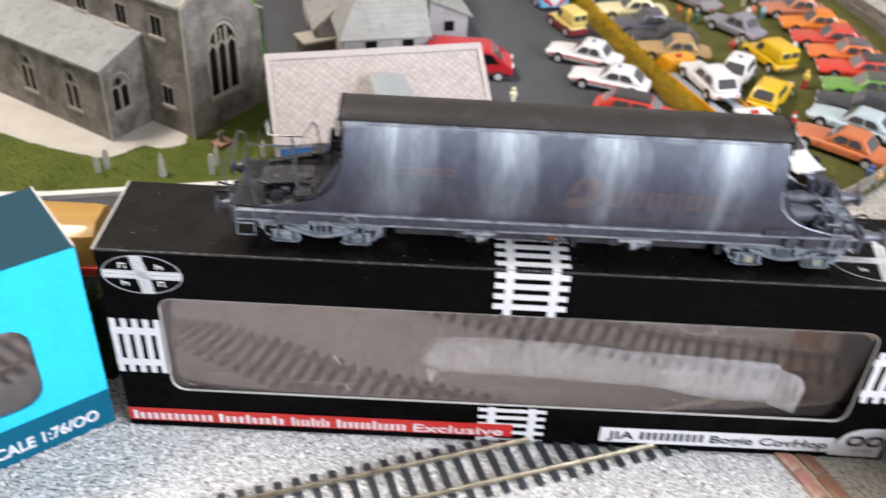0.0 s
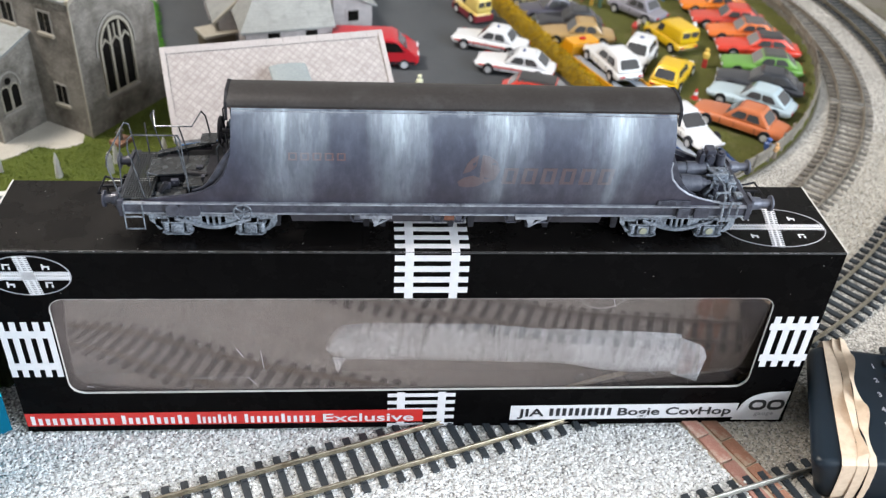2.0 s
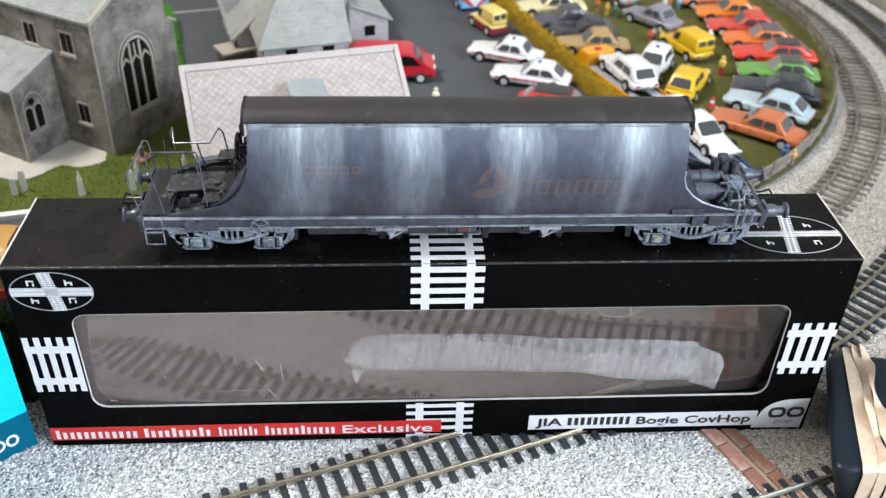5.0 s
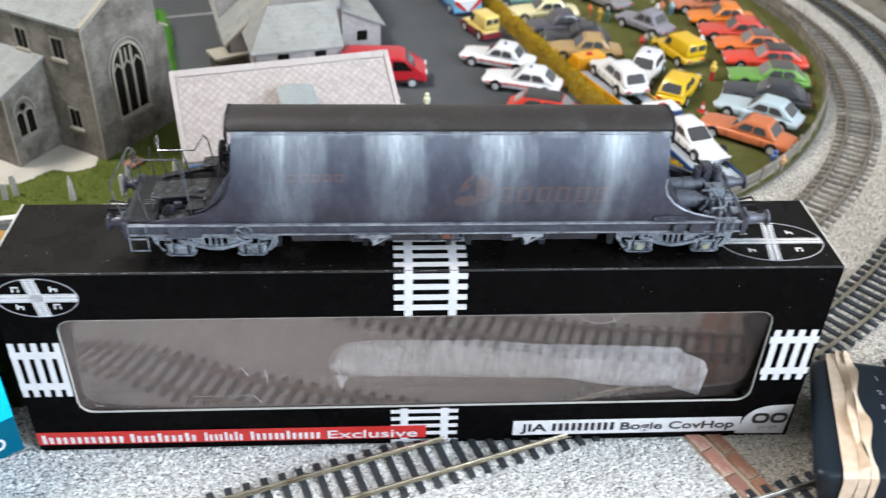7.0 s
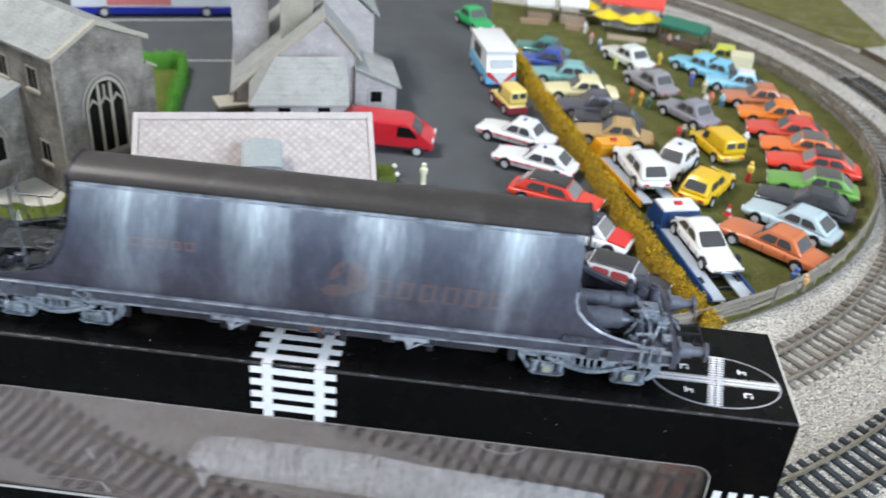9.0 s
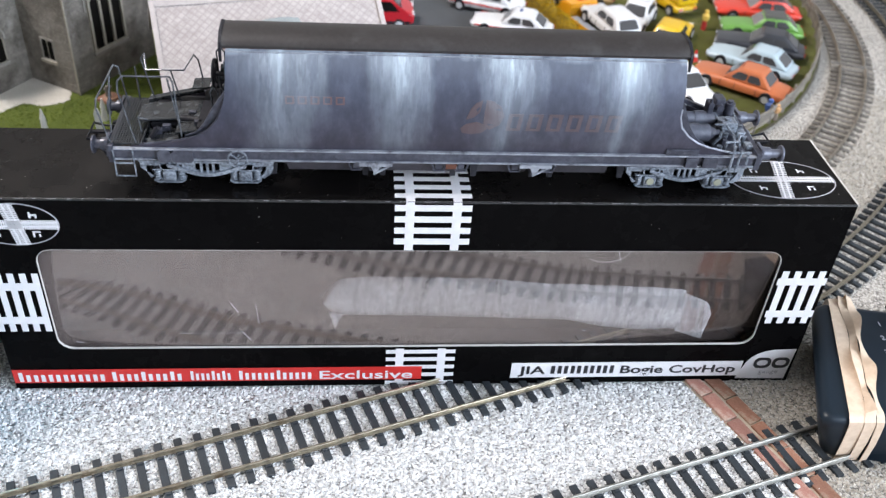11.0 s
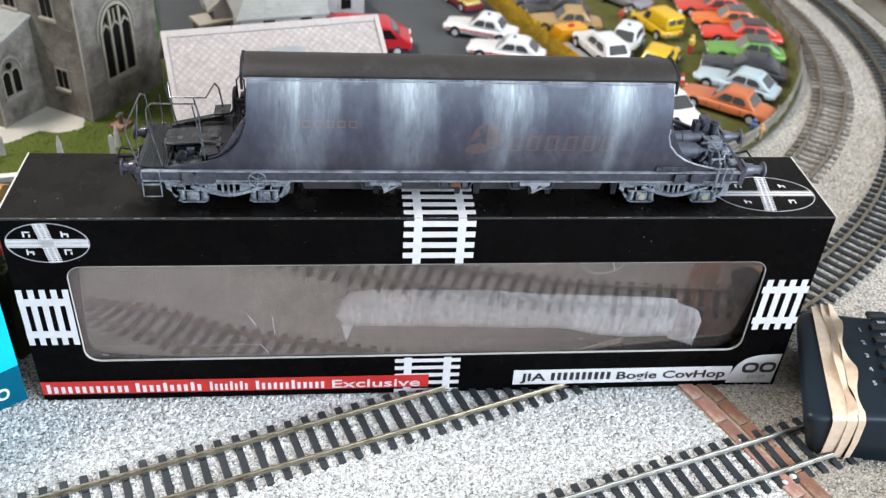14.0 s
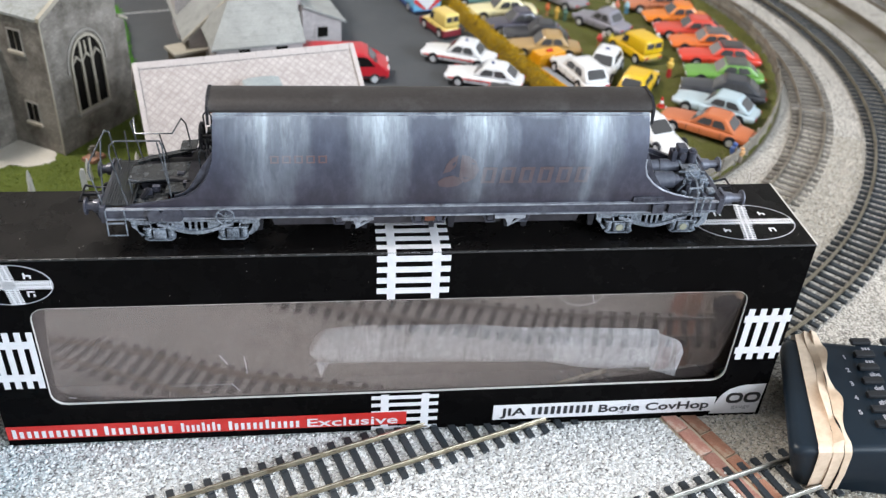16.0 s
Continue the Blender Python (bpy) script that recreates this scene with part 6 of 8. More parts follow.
def gothic_window(parent, plane, cx, w, z0, z1, lights, pos, sill=True):
    """A window of pointed lights with stone mullions. plane: "x" faces -x, "y" faces -y at pos."""
    ax = plane
    bm = B()
    prism(bm, gothic(cx, w, z0, z1), pos - 0.004, pos + 0.02, ax)
    win = part("window", bm, M_GLASS_DARK, parent, "dark pointed church window")
    bm = B()
    hollow(bm, gothic(cx, w * 1.1, z0 - 0.02, z1 + 0.03), gothic(cx, w * 0.98, z0 + 0.005, z1 - 0.01), pos - 0.03, pos + 0.01, ax)
    part("window_frame", bm, M_TRIM, win, "tan stone frame")
    bm = B()
    prism(bm, arch_band(cx, w * 1.32, w * 1.22, z1 - w * 0.8, z1 + 0.065, 0.025), pos - 0.02, pos + 0.006, ax)
    part("hood_mould", bm, M_MOULDING, win, "worn stone hood mould")
    spring = z1 - w * 0.62
    bw = w * 0.035
    for k in range(1, lights):
        x = cx - w / 2 + w * k / lights
        bm = B()
        top = z1 - w * 0.1 if lights > 2 else z1 - 0.05
        prism(bm, rect(x - bw, x + bw, z0, top), pos - 0.022, pos + 0.004, ax)
        part("mullion", bm, M_TRIM, win)
    for k in range(lights):
        x0, x1 = cx - w / 2 + w * k / lights, cx - w / 2 + w * (k + 1) / lights
        xm, h = (x0 + x1) / 2, (x1 - x0) * 0.55
        bm = B()
        for p, q in (((x0, spring), (xm, spring + h)), ((xm, spring + h), (x1, spring))):
            prism(bm, [(p[0], p[1] - bw), (q[0], q[1] - bw), (q[0], q[1] + bw), (p[0], p[1] + bw)], pos - 0.02, pos + 0.004, ax)
        part("tracery", bm, M_TRIM, win)
    if lights > 2:
        for k in range(1, lights * 2, 2):
            x = cx - w / 2 + w * k / (lights * 2)
            if abs(x - cx) < w * 0.3:
                bm = B()
                prism(bm, rect(x - bw * 0.7, x + bw * 0.7, spring + w * 0.18, z1 - w * 0.12), pos - 0.018, pos + 0.004, ax)
                part("tracery", bm, M_TRIM, win)
    if sill:
        bm = B()
        prism(bm, rect(cx - w * 0.58, cx + w * 0.58, z0 - 0.055, z0 - 0.02), pos - 0.045, pos + 0.01, ax)
        part("window_sill", bm, M_MOULDING, win, "stone sill")


def round_head(cx, w, z0, z1, n=8):
    """A round-headed opening."""
    return [(cx - w / 2, z0), (cx + w / 2, z0)] + [(cx + w / 2 * math.cos(pi * k / n), z1 - w / 2 + w / 2 * math.sin(pi * k / n)) for k in range(n + 1)]


def lancets(parent, plane, cx, w, z0, z1, pos):
    """Two narrow round-headed lights in a stone surround, with a sill."""
    bm = B()
    hollow(bm, squared(rounded(cx - w / 2, cx + w / 2, z0, z1, 0.01), cx - w / 2 - 0.02, cx + w / 2 + 0.02, z0 - 0.01, z1 + 0.025), rounded(cx - w / 2, cx + w / 2, z0, z1, 0.01), pos - 0.01, pos + 0.01, plane)
    win = part("window", bm, M_MOULDING, parent, "small dark paired window")
    for s in (-1, 1):
        bm = B()
        prism(bm, round_head(cx + s * w * 0.265, w * 0.4, z0, z1), pos - 0.005, pos + 0.02, plane)
        part("light", bm, M_GLASS_DARK, win, "dark narrow light")
    bm = B()
    prism(bm, rect(cx - w / 2 - 0.035, cx + w / 2 + 0.035, z0 - 0.05, z0 - 0.012), pos - 0.035, pos + 0.01, plane)
    part("window_sill", bm, M_TRIM, win, "pale stone sill")


def plate_window(parent, plane, cx, w, z0, z1, pos):
    """Two round-headed lights and a small round one above, cut in plain stone under a hood mould."""
    bm = B()
    prism(bm, arch_band(cx, w * 1.2, w * 1.04, z0 + (z1 - z0) * 0.6, z1 + 0.02, 0.025), pos - 0.022, pos + 0.006, plane)
    win = part("window", bm, M_MOULDING, parent, "paired church window with a round light above")
    top = z0 + (z1 - z0) * 0.68
    for s in (-1, 1):
        bm = B()
        prism(bm, round_head(cx + s * w * 0.25, w * 0.38, z0, top), pos - 0.004, pos + 0.02, plane)
        part("light", bm, M_GLASS_DARK, win, "dark round-headed light")
        bm = B()
        hollow(bm, round_head(cx + s * w * 0.25, w * 0.48, z0 - 0.01, top + w * 0.05), round_head(cx + s * w * 0.25, w * 0.38, z0, top), pos - 0.012, pos + 0.006, plane)
        part("surround", bm, M_TRIM, win)
    bm = B()
    prism(bm, ellipse(cx, z1 - w * 0.3, w * 0.16, w * 0.16, 16), pos - 0.004, pos + 0.02, plane)
    part("round_light", bm, M_GLASS_DARK, win, "small dark round light")
    bm = B()
    prism(bm, rect(cx - w * 0.56, cx + w * 0.56, z0 - 0.05, z0 - 0.014), pos - 0.03, pos + 0.01, plane)
    part("window_sill", bm, M_MOULDING, win)


def build_church():
    c = thing("church", at(-4.07, 5.12, 0.012, 58.7), "grey stone card model church with pale slate roofs", "church")
    wd, ln, ev, rg = 1.36, 4.4, 1.87, 2.16
    bm = B()
    prism(bm, [(0.06, 0), (wd, 0), (wd, ev), (0.68, rg), (0.06, ev)], 0.0, ln, "y")
    part("wall", bm, M_STONE, c, "rubble stone nave wall")
    for p, q in (((0.02, ev - 0.03), (0.68, rg + 0.01)), ((0.68, rg + 0.01), (wd + 0.06, ev - 0.045))):
        bm = B()
        prism(bm, [p, q, (q[0], q[1] + 0.035), (p[0], p[1] + 0.035)], -0.0, ln + 0.05, "y")
        roof = part("roof", bm, M_SLATE, c, "pale grey slate roof slope")
        bm = B()
        prism(bm, [p, q, (q[0], q[1] + 0.06), (p[0], p[1] + 0.06)], -0.06, -0.001, "y")
        part("verge", bm, M_TRIM, roof, "pale stone verge")
        d = Vector((q[0] - p[0], q[1] - p[1]))
        for k in range(1, 12):
            u = Vector(p) + d * (k / 12)
            bm = B()
            prism(bm, [(u.x, u.y + 0.034), (u.x + d.x * 0.012, u.y + 0.034 + d.y * 0.012), (u.x + d.x * 0.012, u.y + 0.0365 + d.y * 0.012), (u.x, u.y + 0.0365)], 0.0, ln, "y")
            part("slate_course", bm, M_SLATE, roof)
    # buttress with a sloped cap at the far corner of the gable
    bm = B()
    prism(bm, [(wd + 0.001, 0.0), (wd + 0.13, 0.0), (wd + 0.13, 1.42), (wd + 0.001, 1.5)], 0.0, 0.22, "y")
    part("buttress", bm, M_STONE, c)
    bm = B()
    prism(bm, [(wd + 0.002, 1.5), (wd + 0.17, 1.41), (wd + 0.17, 1.44), (wd + 0.002, 1.54)], -0.03, 0.25, "y")
    part("buttress_cap", bm, M_TRIM, c)
    for k in range(16):
        bm = B()
        s = 0.1 if k % 2 else 0.16
        box(bm, 0.054, 0.06 + s, -0.006, s, 0.115 * k + 0.02, 0.115 * k + 0.125)
        part("quoin", bm, M_STONE, c)
    # thin pale strips paint the highlight down the wall corners
    bm = B()
    box(bm, 0.046, 0.064, -0.014, 0.004, 0.0, ev)
    part("corner_edge", bm, M_TRIM, c, "pale strip painting the highlight on the corner")
    bm = B()
    box(bm, -0.674, -0.656, 0.806, 0.824, 0.0, 1.03)
    part("corner_edge", bm, M_TRIM, c, "pale strip painting the highlight on the corner")
    gothic_window(c, "y", 0.71, 0.53, 0.47, 1.45, 3, 0.0)
    for a in (0.46, 1.11, 1.9, 2.7, 3.5):
        lancets(c, "x", a, 0.2, 1.38, 1.64, 0.06)
    lancets(c, "x", 0.41, 0.19, 0.4, 0.66, 0.06)
    # aisle with a lean-to roof
    bm = B()
    prism(bm, [(-0.66, 0), (0.059, 0), (0.059, 1.3), (-0.66, 1.05)], 0.82, ln, "y")
    part("aisle_wall", bm, M_STONE, c, "rubble stone aisle wall")
    bm = B()
    prism(bm, [(-0.73, 1.03), (0.058, 1.305), (0.058, 1.34), (-0.73, 1.065)], 0.76, ln + 0.05, "y")
    part("aisle_roof", bm, M_SLATE, c, "pale grey lean-to roof")
    plate_window(c, "y", -0.4, 0.3, 0.4, 0.88, 0.82)
    for a in (1.45, 2.35, 3.25):
        plate_window(c, "x", a, 0.28, 0.32, 0.84, -0.66)
    for k in range(9):
        bm = B()
        s = 0.08 if k % 2 else 0.13
        box(bm, -0.666, -0.66 + s, 0.814, 0.82 + s, 0.115 * k + 0.01, 0.115 * k + 0.115)
        part("quoin", bm, M_STONE, c)


build_church()


def build_pink_house():
    h = thing("village_hall", at(-2.93, 4.787, 0.006, 14.5), "low card model hall with a pale pink diamond tiled roof", "house")
    ln, half, rg, ev = 2.79, 1.15, 1.43, 0.6
    front_y, front_z = 0.99, 0.715
    bm = B()
    prism(bm, [(-front_y + 0.05, 0), (half - 0.07, 0), (half - 0.07, ev + 0.02), (0, rg - 0.03), (-front_y + 0.05, front_z + 0.01)], 0.06, ln - 0.06, "x")
    part("wall", bm, M_STONE_PINK, h, "pale granite walls")
    for s in (-1, 1):
        e, z = (front_y, front_z) if s < 0 else (half, ev)
        bm = B()
        prism(bm, [(s * e, z), (0, rg), (0, rg + 0.03), (s * e, z + 0.03)], 0.0, ln, "x")
        roof = part("roof", bm, M_PINK_ROOF, h, "pale pink diamond tiled slope")
        for x in (0.0, ln - 0.06):
            bm = B()
            prism(bm, [(s * e, z + 0.03), (s * 0.03, rg + 0.028), (s * 0.03, rg + 0.045), (s * e, z + 0.047)], x, x + 0.06, "x")
            part("verge_tile", bm, M_PINK_TRIM, roof)
    for k in range(13):
        bm = B()
        x = ln * k / 13
        prism(bm, [(-0.06, rg + 0.0), (0, rg + 0.062), (0.06, rg + 0.0), (0.05, rg - 0.0), (0, rg + 0.04), (-0.05, rg)], x + 0.002, x + ln / 13 - 0.002, "x")
        part("ridge_tile", bm, M_PINK_TRIM, h)
    y = -front_y + 0.05
    bm = B()
    box(bm, 0.062, ln - 0.062, y - 0.012, y - 0.001, 0.0, front_z)
    part("front_wall", bm, M_PRINT_WHITE, h, "white painted front wall")
    bm = B()
    box(bm, 0.064, ln - 0.064, y - 0.018, y - 0.011, 0.57, 0.675)
    part("wall_band", bm, paint((0.06, 0.25, 0.6)), h, "blue painted band")
    bm = B()
    x0, x1 = 1.24, 1.7
    prism(bm, [(-0.47, 1.31), (-0.96, 1.25), (-0.96, 0.72), (-0.47, 1.08)], x0 + 0.03, x1 - 0.03, "x")
    dormer = part("dormer", bm, M_STONE_PINK, h, "small roof dormer")
    bm = B()
    half_w, mid = (x1 - x0) / 2, (x0 + x1) / 2
    arch = [(mid + half_w * math.sin(radians(a)), 0.035 * math.cos(radians(a))) for a in range(-90, 91, 15)]
    loft(bm, [[(x, y, z0 + dz) for x, dz in arch] + [(x, y, z0 + dz - 0.02) for x, dz in reversed(arch)] for y, z0 in ((-0.45, 1.32), (-1.0, 1.25))])
    part("dormer_roof", bm, M_DORMER, dormer, "rounded blue grey dormer roof", True)


build_pink_house()


def build_stone_house():
    h = thing("stone_house", at(-2.296, 7.288, 0.006, 15.0), "granite card model house with gable, hipped annexe and lean-to", "house")
    # front annexe with a roof hipped at one end
    bm = B()
    box(bm, 0.08, 1.42, 0.08, 1.0, 0.0, 0.6)
    part("annexe_wall", bm, M_STONE_PINK, h)
    bm = B()
    a = [(0.0, 0.0, 0.57), (1.45, 0.0, 0.57), (1.45, 1.2, 0.57), (0.0, 1.2, 0.57)]
    b = [(0.4, 0.62, 1.1), (1.45, 0.62, 1.1), (1.45, 0.66, 1.1), (0.4, 0.66, 1.1)]
    loft(bm, [a, [(x, y, z + 0.03) for x, y, z in a], b])
    roof = part("annexe_roof", bm, M_ROOF_GREEN, h, "pale lead grey hipped roof")
    for k in range(1, 9):
        f = k / 9
        bm = B()
        z, y, x = 0.6 + 0.5 * f, 0.62 * f, 0.4 * f
        box(bm, x, 1.45, y - 0.004, y, z - 0.008, z + 0.0004)
        part("roof_course", bm, M_ROOF_GREEN, roof)
    for x in (0.42, 1.0):
        bm = B()
        box(bm, x, x + 0.18, 0.07, 0.085, 0.34, 0.53)
        part("window", bm, M_GLASS_DARK, h, "small dark window")
    # main range with its gable towards the front
    y0, y1 = 0.98, 3.3
    bm = B()
    prism(bm, [(-0.2, 0), (1.62, 0), (1.62, 1.0), (1.16, 1.56), (-0.2, 0.42)], y0, y1, "y")
    part("wall", bm, M_STONE_PINK, h, "pinkish granite gable wall")
    for p, q in (((-0.3, 0.35), (1.16, 1.58)), ((1.16, 1.58), (1.72, 0.92))):
        bm = B()
        prism(bm, [p, q, (q[0], q[1] + 0.04), (p[0], p[1] + 0.04)], y0 + 0.001, y1 + 0.05, "y")
        r = part("roof", bm, M_ROOF_GREEN, h, "pale grey slate slope")
        bm = B()
        prism(bm, [p, q, (q[0], q[1] + 0.055), (p[0], p[1] + 0.055)], y0 - 0.05, y0, "y")
        part("verge", bm, M_TRIM, r, "stone verge")
    # lean-to with its small window
    bm = B()
    prism(bm, [(1.621, 0), (2.27, 0), (2.27, 0.52), (1.621, 0.8)], y0 - 0.1, y0 + 1.0, "y")
    part("lean_to_wall", bm, M_STONE_PINK, h)
    bm = B()
    prism(bm, [(1.621, 0.82), (2.34, 0.51), (2.34, 0.54), (1.621, 0.85)], y0 - 0.15, y0 + 1.05, "y")
    part("lean_to_roof", bm, M_ROOF_GREEN, h, "pale lean-to roof")
    bm = B()
    box(bm, 1.86, 2.04, y0 - 0.106, y0 - 0.098, 0.28, 0.46)
    w = part("window", bm, M_GLASS_DARK, h, "small dark window")
    bm = B()
    hollow(bm, rect(1.82, 2.08, 0.25, 0.5), rect(1.86, 2.04, 0.28, 0.46), y0 - 0.118, y0 - 0.1, "y")
    part("window_frame", bm, M_STONE_PINK, w, "pale granite frame")
    # rear wing and tower block
    bm = B()
    prism(bm, [(0.9, 0), (2.0, 0), (2.0, 1.35), (1.45, 1.85), (0.9, 1.35)], 1.9, 3.6, "y")
    part("rear_wing", bm, M_STONE_PINK, h)
    bm = B()
    prism(bm, [(0.82, 1.33), (1.45, 1.9), (2.08, 1.33), (2.08, 1.37), (1.45, 1.94), (0.82, 1.37)], 1.85, 3.65, "y")
    part("rear_roof", bm, M_ROOF_GREEN, h, "pale grey rear roof")
    bm = B()
    box(bm, -0.25, 0.32, 2.0, 2.7, 0.0, 1.75)
    part("tower", bm, M_STONE_PINK, h, "square stone tower block")
    bm = B()
    box(bm, -0.3, 0.37, 1.95, 2.75, 1.75, 1.81)
    part("tower_cap", bm, M_TRIM, h)
    bm = B()
    box(bm, 0.5, 1.0, 1.5, 1.75, 0.9, 2.0, 0.01)
    part("chimney", bm, M_TRIM, h, "broad pale chimney stack")


build_stone_house()


def build_gate_lodge():
    g = thing("timber_porch", at(-2.93, 7.95, 0.006, 30), "small brown timber porch with a cream top board", "porch")
    bm = B()
    box(bm, 0.0, 0.5, 0.0, 0.35, 0.0, 0.22)
    part("porch_wall", bm, M_WOOD_DARK, g)
    bm = B()
    box(bm, -0.04, 0.54, -0.05, 0.38, 0.22, 0.26)
    part("porch_roof", bm, M_TRIM, g, "cream top board")


build_gate_lodge()


# ---- planting, fences and graves ----
def leaves(name, spots, size, material, parent=None, label="", kind=""):
    """Many small upright or tilted leaves as one mesh."""
    rnd = random.Random(len(spots))
    verts, faces = [], []
    for x, y, z in spots:
        a, t = rnd.uniform(0, 2 * pi), rnd.uniform(-0.7, 0.7)
        s = size * rnd.uniform(0.6, 1.4)
        u = Vector((math.cos(a), math.sin(a), 0)) * s
        v = Vector((-math.sin(a) * math.sin(t), math.cos(a) * math.sin(t), math.cos(t))) * s
        p = Vector((x, y, z))
        k = len(verts)
        verts += [tuple((p + q) * U) for q in (-u * 0.6, u * 0.6, u * 0.45 + v, -u * 0.3 + v * 1.2)]
        faces.append((k, k + 1, k + 2, k + 3))
    me = bpy.data.meshes.new(name)
    me.from_pydata(verts, [], faces)
    me.materials.append(material)
    ob = new(name, me)
    if parent is not None:
        ob.parent = parent
    return tagged(ob, label, "", "", kind)


def mound(bm, line, w, h, seed):
    """A lumpy bank along a line."""
    rnd = random.Random(seed)
    rings = []
    pts = along(line, 0.12)
    for x, y, a in pts:
        n = Vector((-math.sin(radians(a)), math.cos(radians(a))))
        ww, hh = w * rnd.uniform(0.85, 1.15), h * rnd.uniform(0.85, 1.15)
        ring = []
        for k in range(9):
            f = pi * k / 8
            j = rnd.uniform(0.9, 1.1)
            ring.append((x + n.x * ww / 2 * math.cos(f) * j, y + n.y * ww / 2 * math.cos(f) * j, hh * math.sin(f) ** 0.7 * j))
        rings.append(ring)
    loft(bm, rings, caps=True)
    return rings


def hedge(line, w, h, label, core, leaf, count, size, seed, category="hedge"):
    g = thing("hedge", at(0, 0, 0.006), label, category)
    bm = B()
    rings = mound(bm, line, w * 0.9, h * 0.9, seed)
    part("hedge_core", bm, core, g, "", True)
    rnd = random.Random(seed + 1)
    spots = []
    for _ in range(count):
        r = rnd.choice(rings[:-1])
        p, q = Vector(rnd.choice(r)), Vector(rnd.choice(r))
        f = rnd.random() * 0.3
        s = p.lerp(q, f) + Vector((rnd.uniform(-0.06, 0.06), rnd.uniform(-0.06, 0.06), rnd.uniform(-0.01, 0.035)))
        spots.append(tuple(s))
    leaves("foliage", spots, size, leaf, g, "", "stuff")


hedge([(3.92, 3.72), (3.28, 5.45), (2.86, 7.1), (2.28, 9.05), (1.7, 11.0), (1.45, 12.0)], 0.27, 0.26, "long yellow flowering gorse hedge along the field edge", M_GORSE, M_FLOWERS, 15000, 0.016, 11)
M_HEDGE_LEAF = blade_material("hedge_leaves", (0.05, 0.2, 0.012), (0.16, 0.42, 0.05))
hedge([(-5.3, 9.62), (-4.75, 9.78), (-4.2, 9.9), (-4.0, 9.3), (-3.85, 8.5), (-3.6, 7.6), (-3.5, 7.1)], 0.16, 0.3, "bright green clipped hedge behind the church", M_HEDGE, M_HEDGE_LEAF, 7000, 0.01, 21)


# the shrub's dark mass also stands in for the shade between the cartons
M_SHRUB = mottled("dark_shrub", (0.012, 0.02, 0.006), (0.04, 0.06, 0.015), 0.95, 1300, 60, 1.0, 0.0015)
M_SHRUB_LEAF = blade_material("shrub_leaves", (0.012, 0.03, 0.006), (0.08, 0.13, 0.03))
hedge([(-4.35, 0.86), (-4.05, 0.8), (-3.78, 0.72), (-3.6, 0.62)], 0.3, 0.95, "dark green shrub between the two cartons", M_SHRUB, M_SHRUB_LEAF, 3500, 0.03, 41, "shrub")


def scatter(poly, n, seed, keep=None):
    rnd = random.Random(seed)
    xs, ys = [p[0] for p in poly], [p[1] for p in poly]
    out = []
    while len(out) < n:
        x, y = rnd.uniform(min(xs), max(xs)), rnd.uniform(min(ys), max(ys))
        inside = False
        for k in range(len(poly)):
            (x0, y0), (x1, y1) = poly[k - 1], poly[k]
            if (y0 > y) != (y1 > y) and x < (x1 - x0) * (y - y0) / (y1 - y0) + x0:
                inside = not inside
        if inside and (keep is None or keep(x, y)):
            out.append((x, y, 0.008))
    return out


def off_church(x, y):
    d = Vector((x, y)) - CH
    b, a = d.x * 0.52 + d.y * 0.854, -d.x * 0.854 + d.y * 0.52
    return b < -1.2 or (a < 0 and b < 1.6) or (b < -0.3 and a < 0.5)


near_lawn = [(-7.5, 3.45), (-5.44, 3.66), (-2.85, 4.22), (-2.6, 5.0), (-3.1, 6.6), (-4.0, 5.2), (-5.2, 4.75), (-7.5, 5.2)]
leaves("lawn_tufts", scatter(near_lawn, 12000, 5, off_church), 0.013, M_LAWN_BLADES, None, "short bright green grass fibres of the churchyard", "stuff")
leaves("field_tufts", scatter(field, 22000, 6), 0.013, M_FIELD_BLADES, None, "short olive grass fibres of the show field", "stuff")


def build_fence(label, line, gap, height, rails, material, seed):
    f = thing("fence", at(0, 0, 0.0), label, "fence")
    rnd = random.Random(seed)
    posts = along(line, gap)
    for x, y, a in posts:
        bm = B()
        lean = rnd.uniform(-0.03, 0.03)
        rod(bm, (x, y, 0), (x + lean, y + rnd.uniform(-0.02, 0.02), height * rnd.uniform(0.92, 1.12)), 0.024, 6, 0.018)
        part("post", bm, material, f)
    for (x0, y0, _), (x1, y1, _) in zip(posts, posts[1:]):
        for k in range(rails):
            z = height * (0.28 + 0.6 * k / max(1, rails - 1))
            bm = B()
            p, q = Vector((x0, y0, z + rnd.uniform(-0.02, 0.02))), Vector((x1, y1, z + rnd.uniform(-0.02, 0.02)))
            d = (q - p).normalized()
            m = Matrix.Translation((p + q) / 2) @ d.to_track_quat("X", "Z").to_matrix().to_4x4()
            box(bm, -(q - p).length / 2 - 0.02, (q - p).length / 2 + 0.02, -0.007, 0.007, -0.022, 0.022, 0, m)
            part("rail", bm, material, f)


fence_line = [(0.66 + 6.58 * math.cos(radians(a)), 9.63 + 6.58 * math.sin(radians(a))) for a in range(-66, 60, 2)]
build_fence("weathered rustic post and rail fence round the field", fence_line, 0.42, 0.27, 4, M_WOOD, 3)
build_fence("dark low wooden rail fence behind the gorse hedge", [(3.92, 4.05), (3.4, 5.6), (2.98, 7.2), (2.4, 9.1), (1.85, 11.0)], 0.5, 0.15, 2, M_WOOD_DARK, 4)


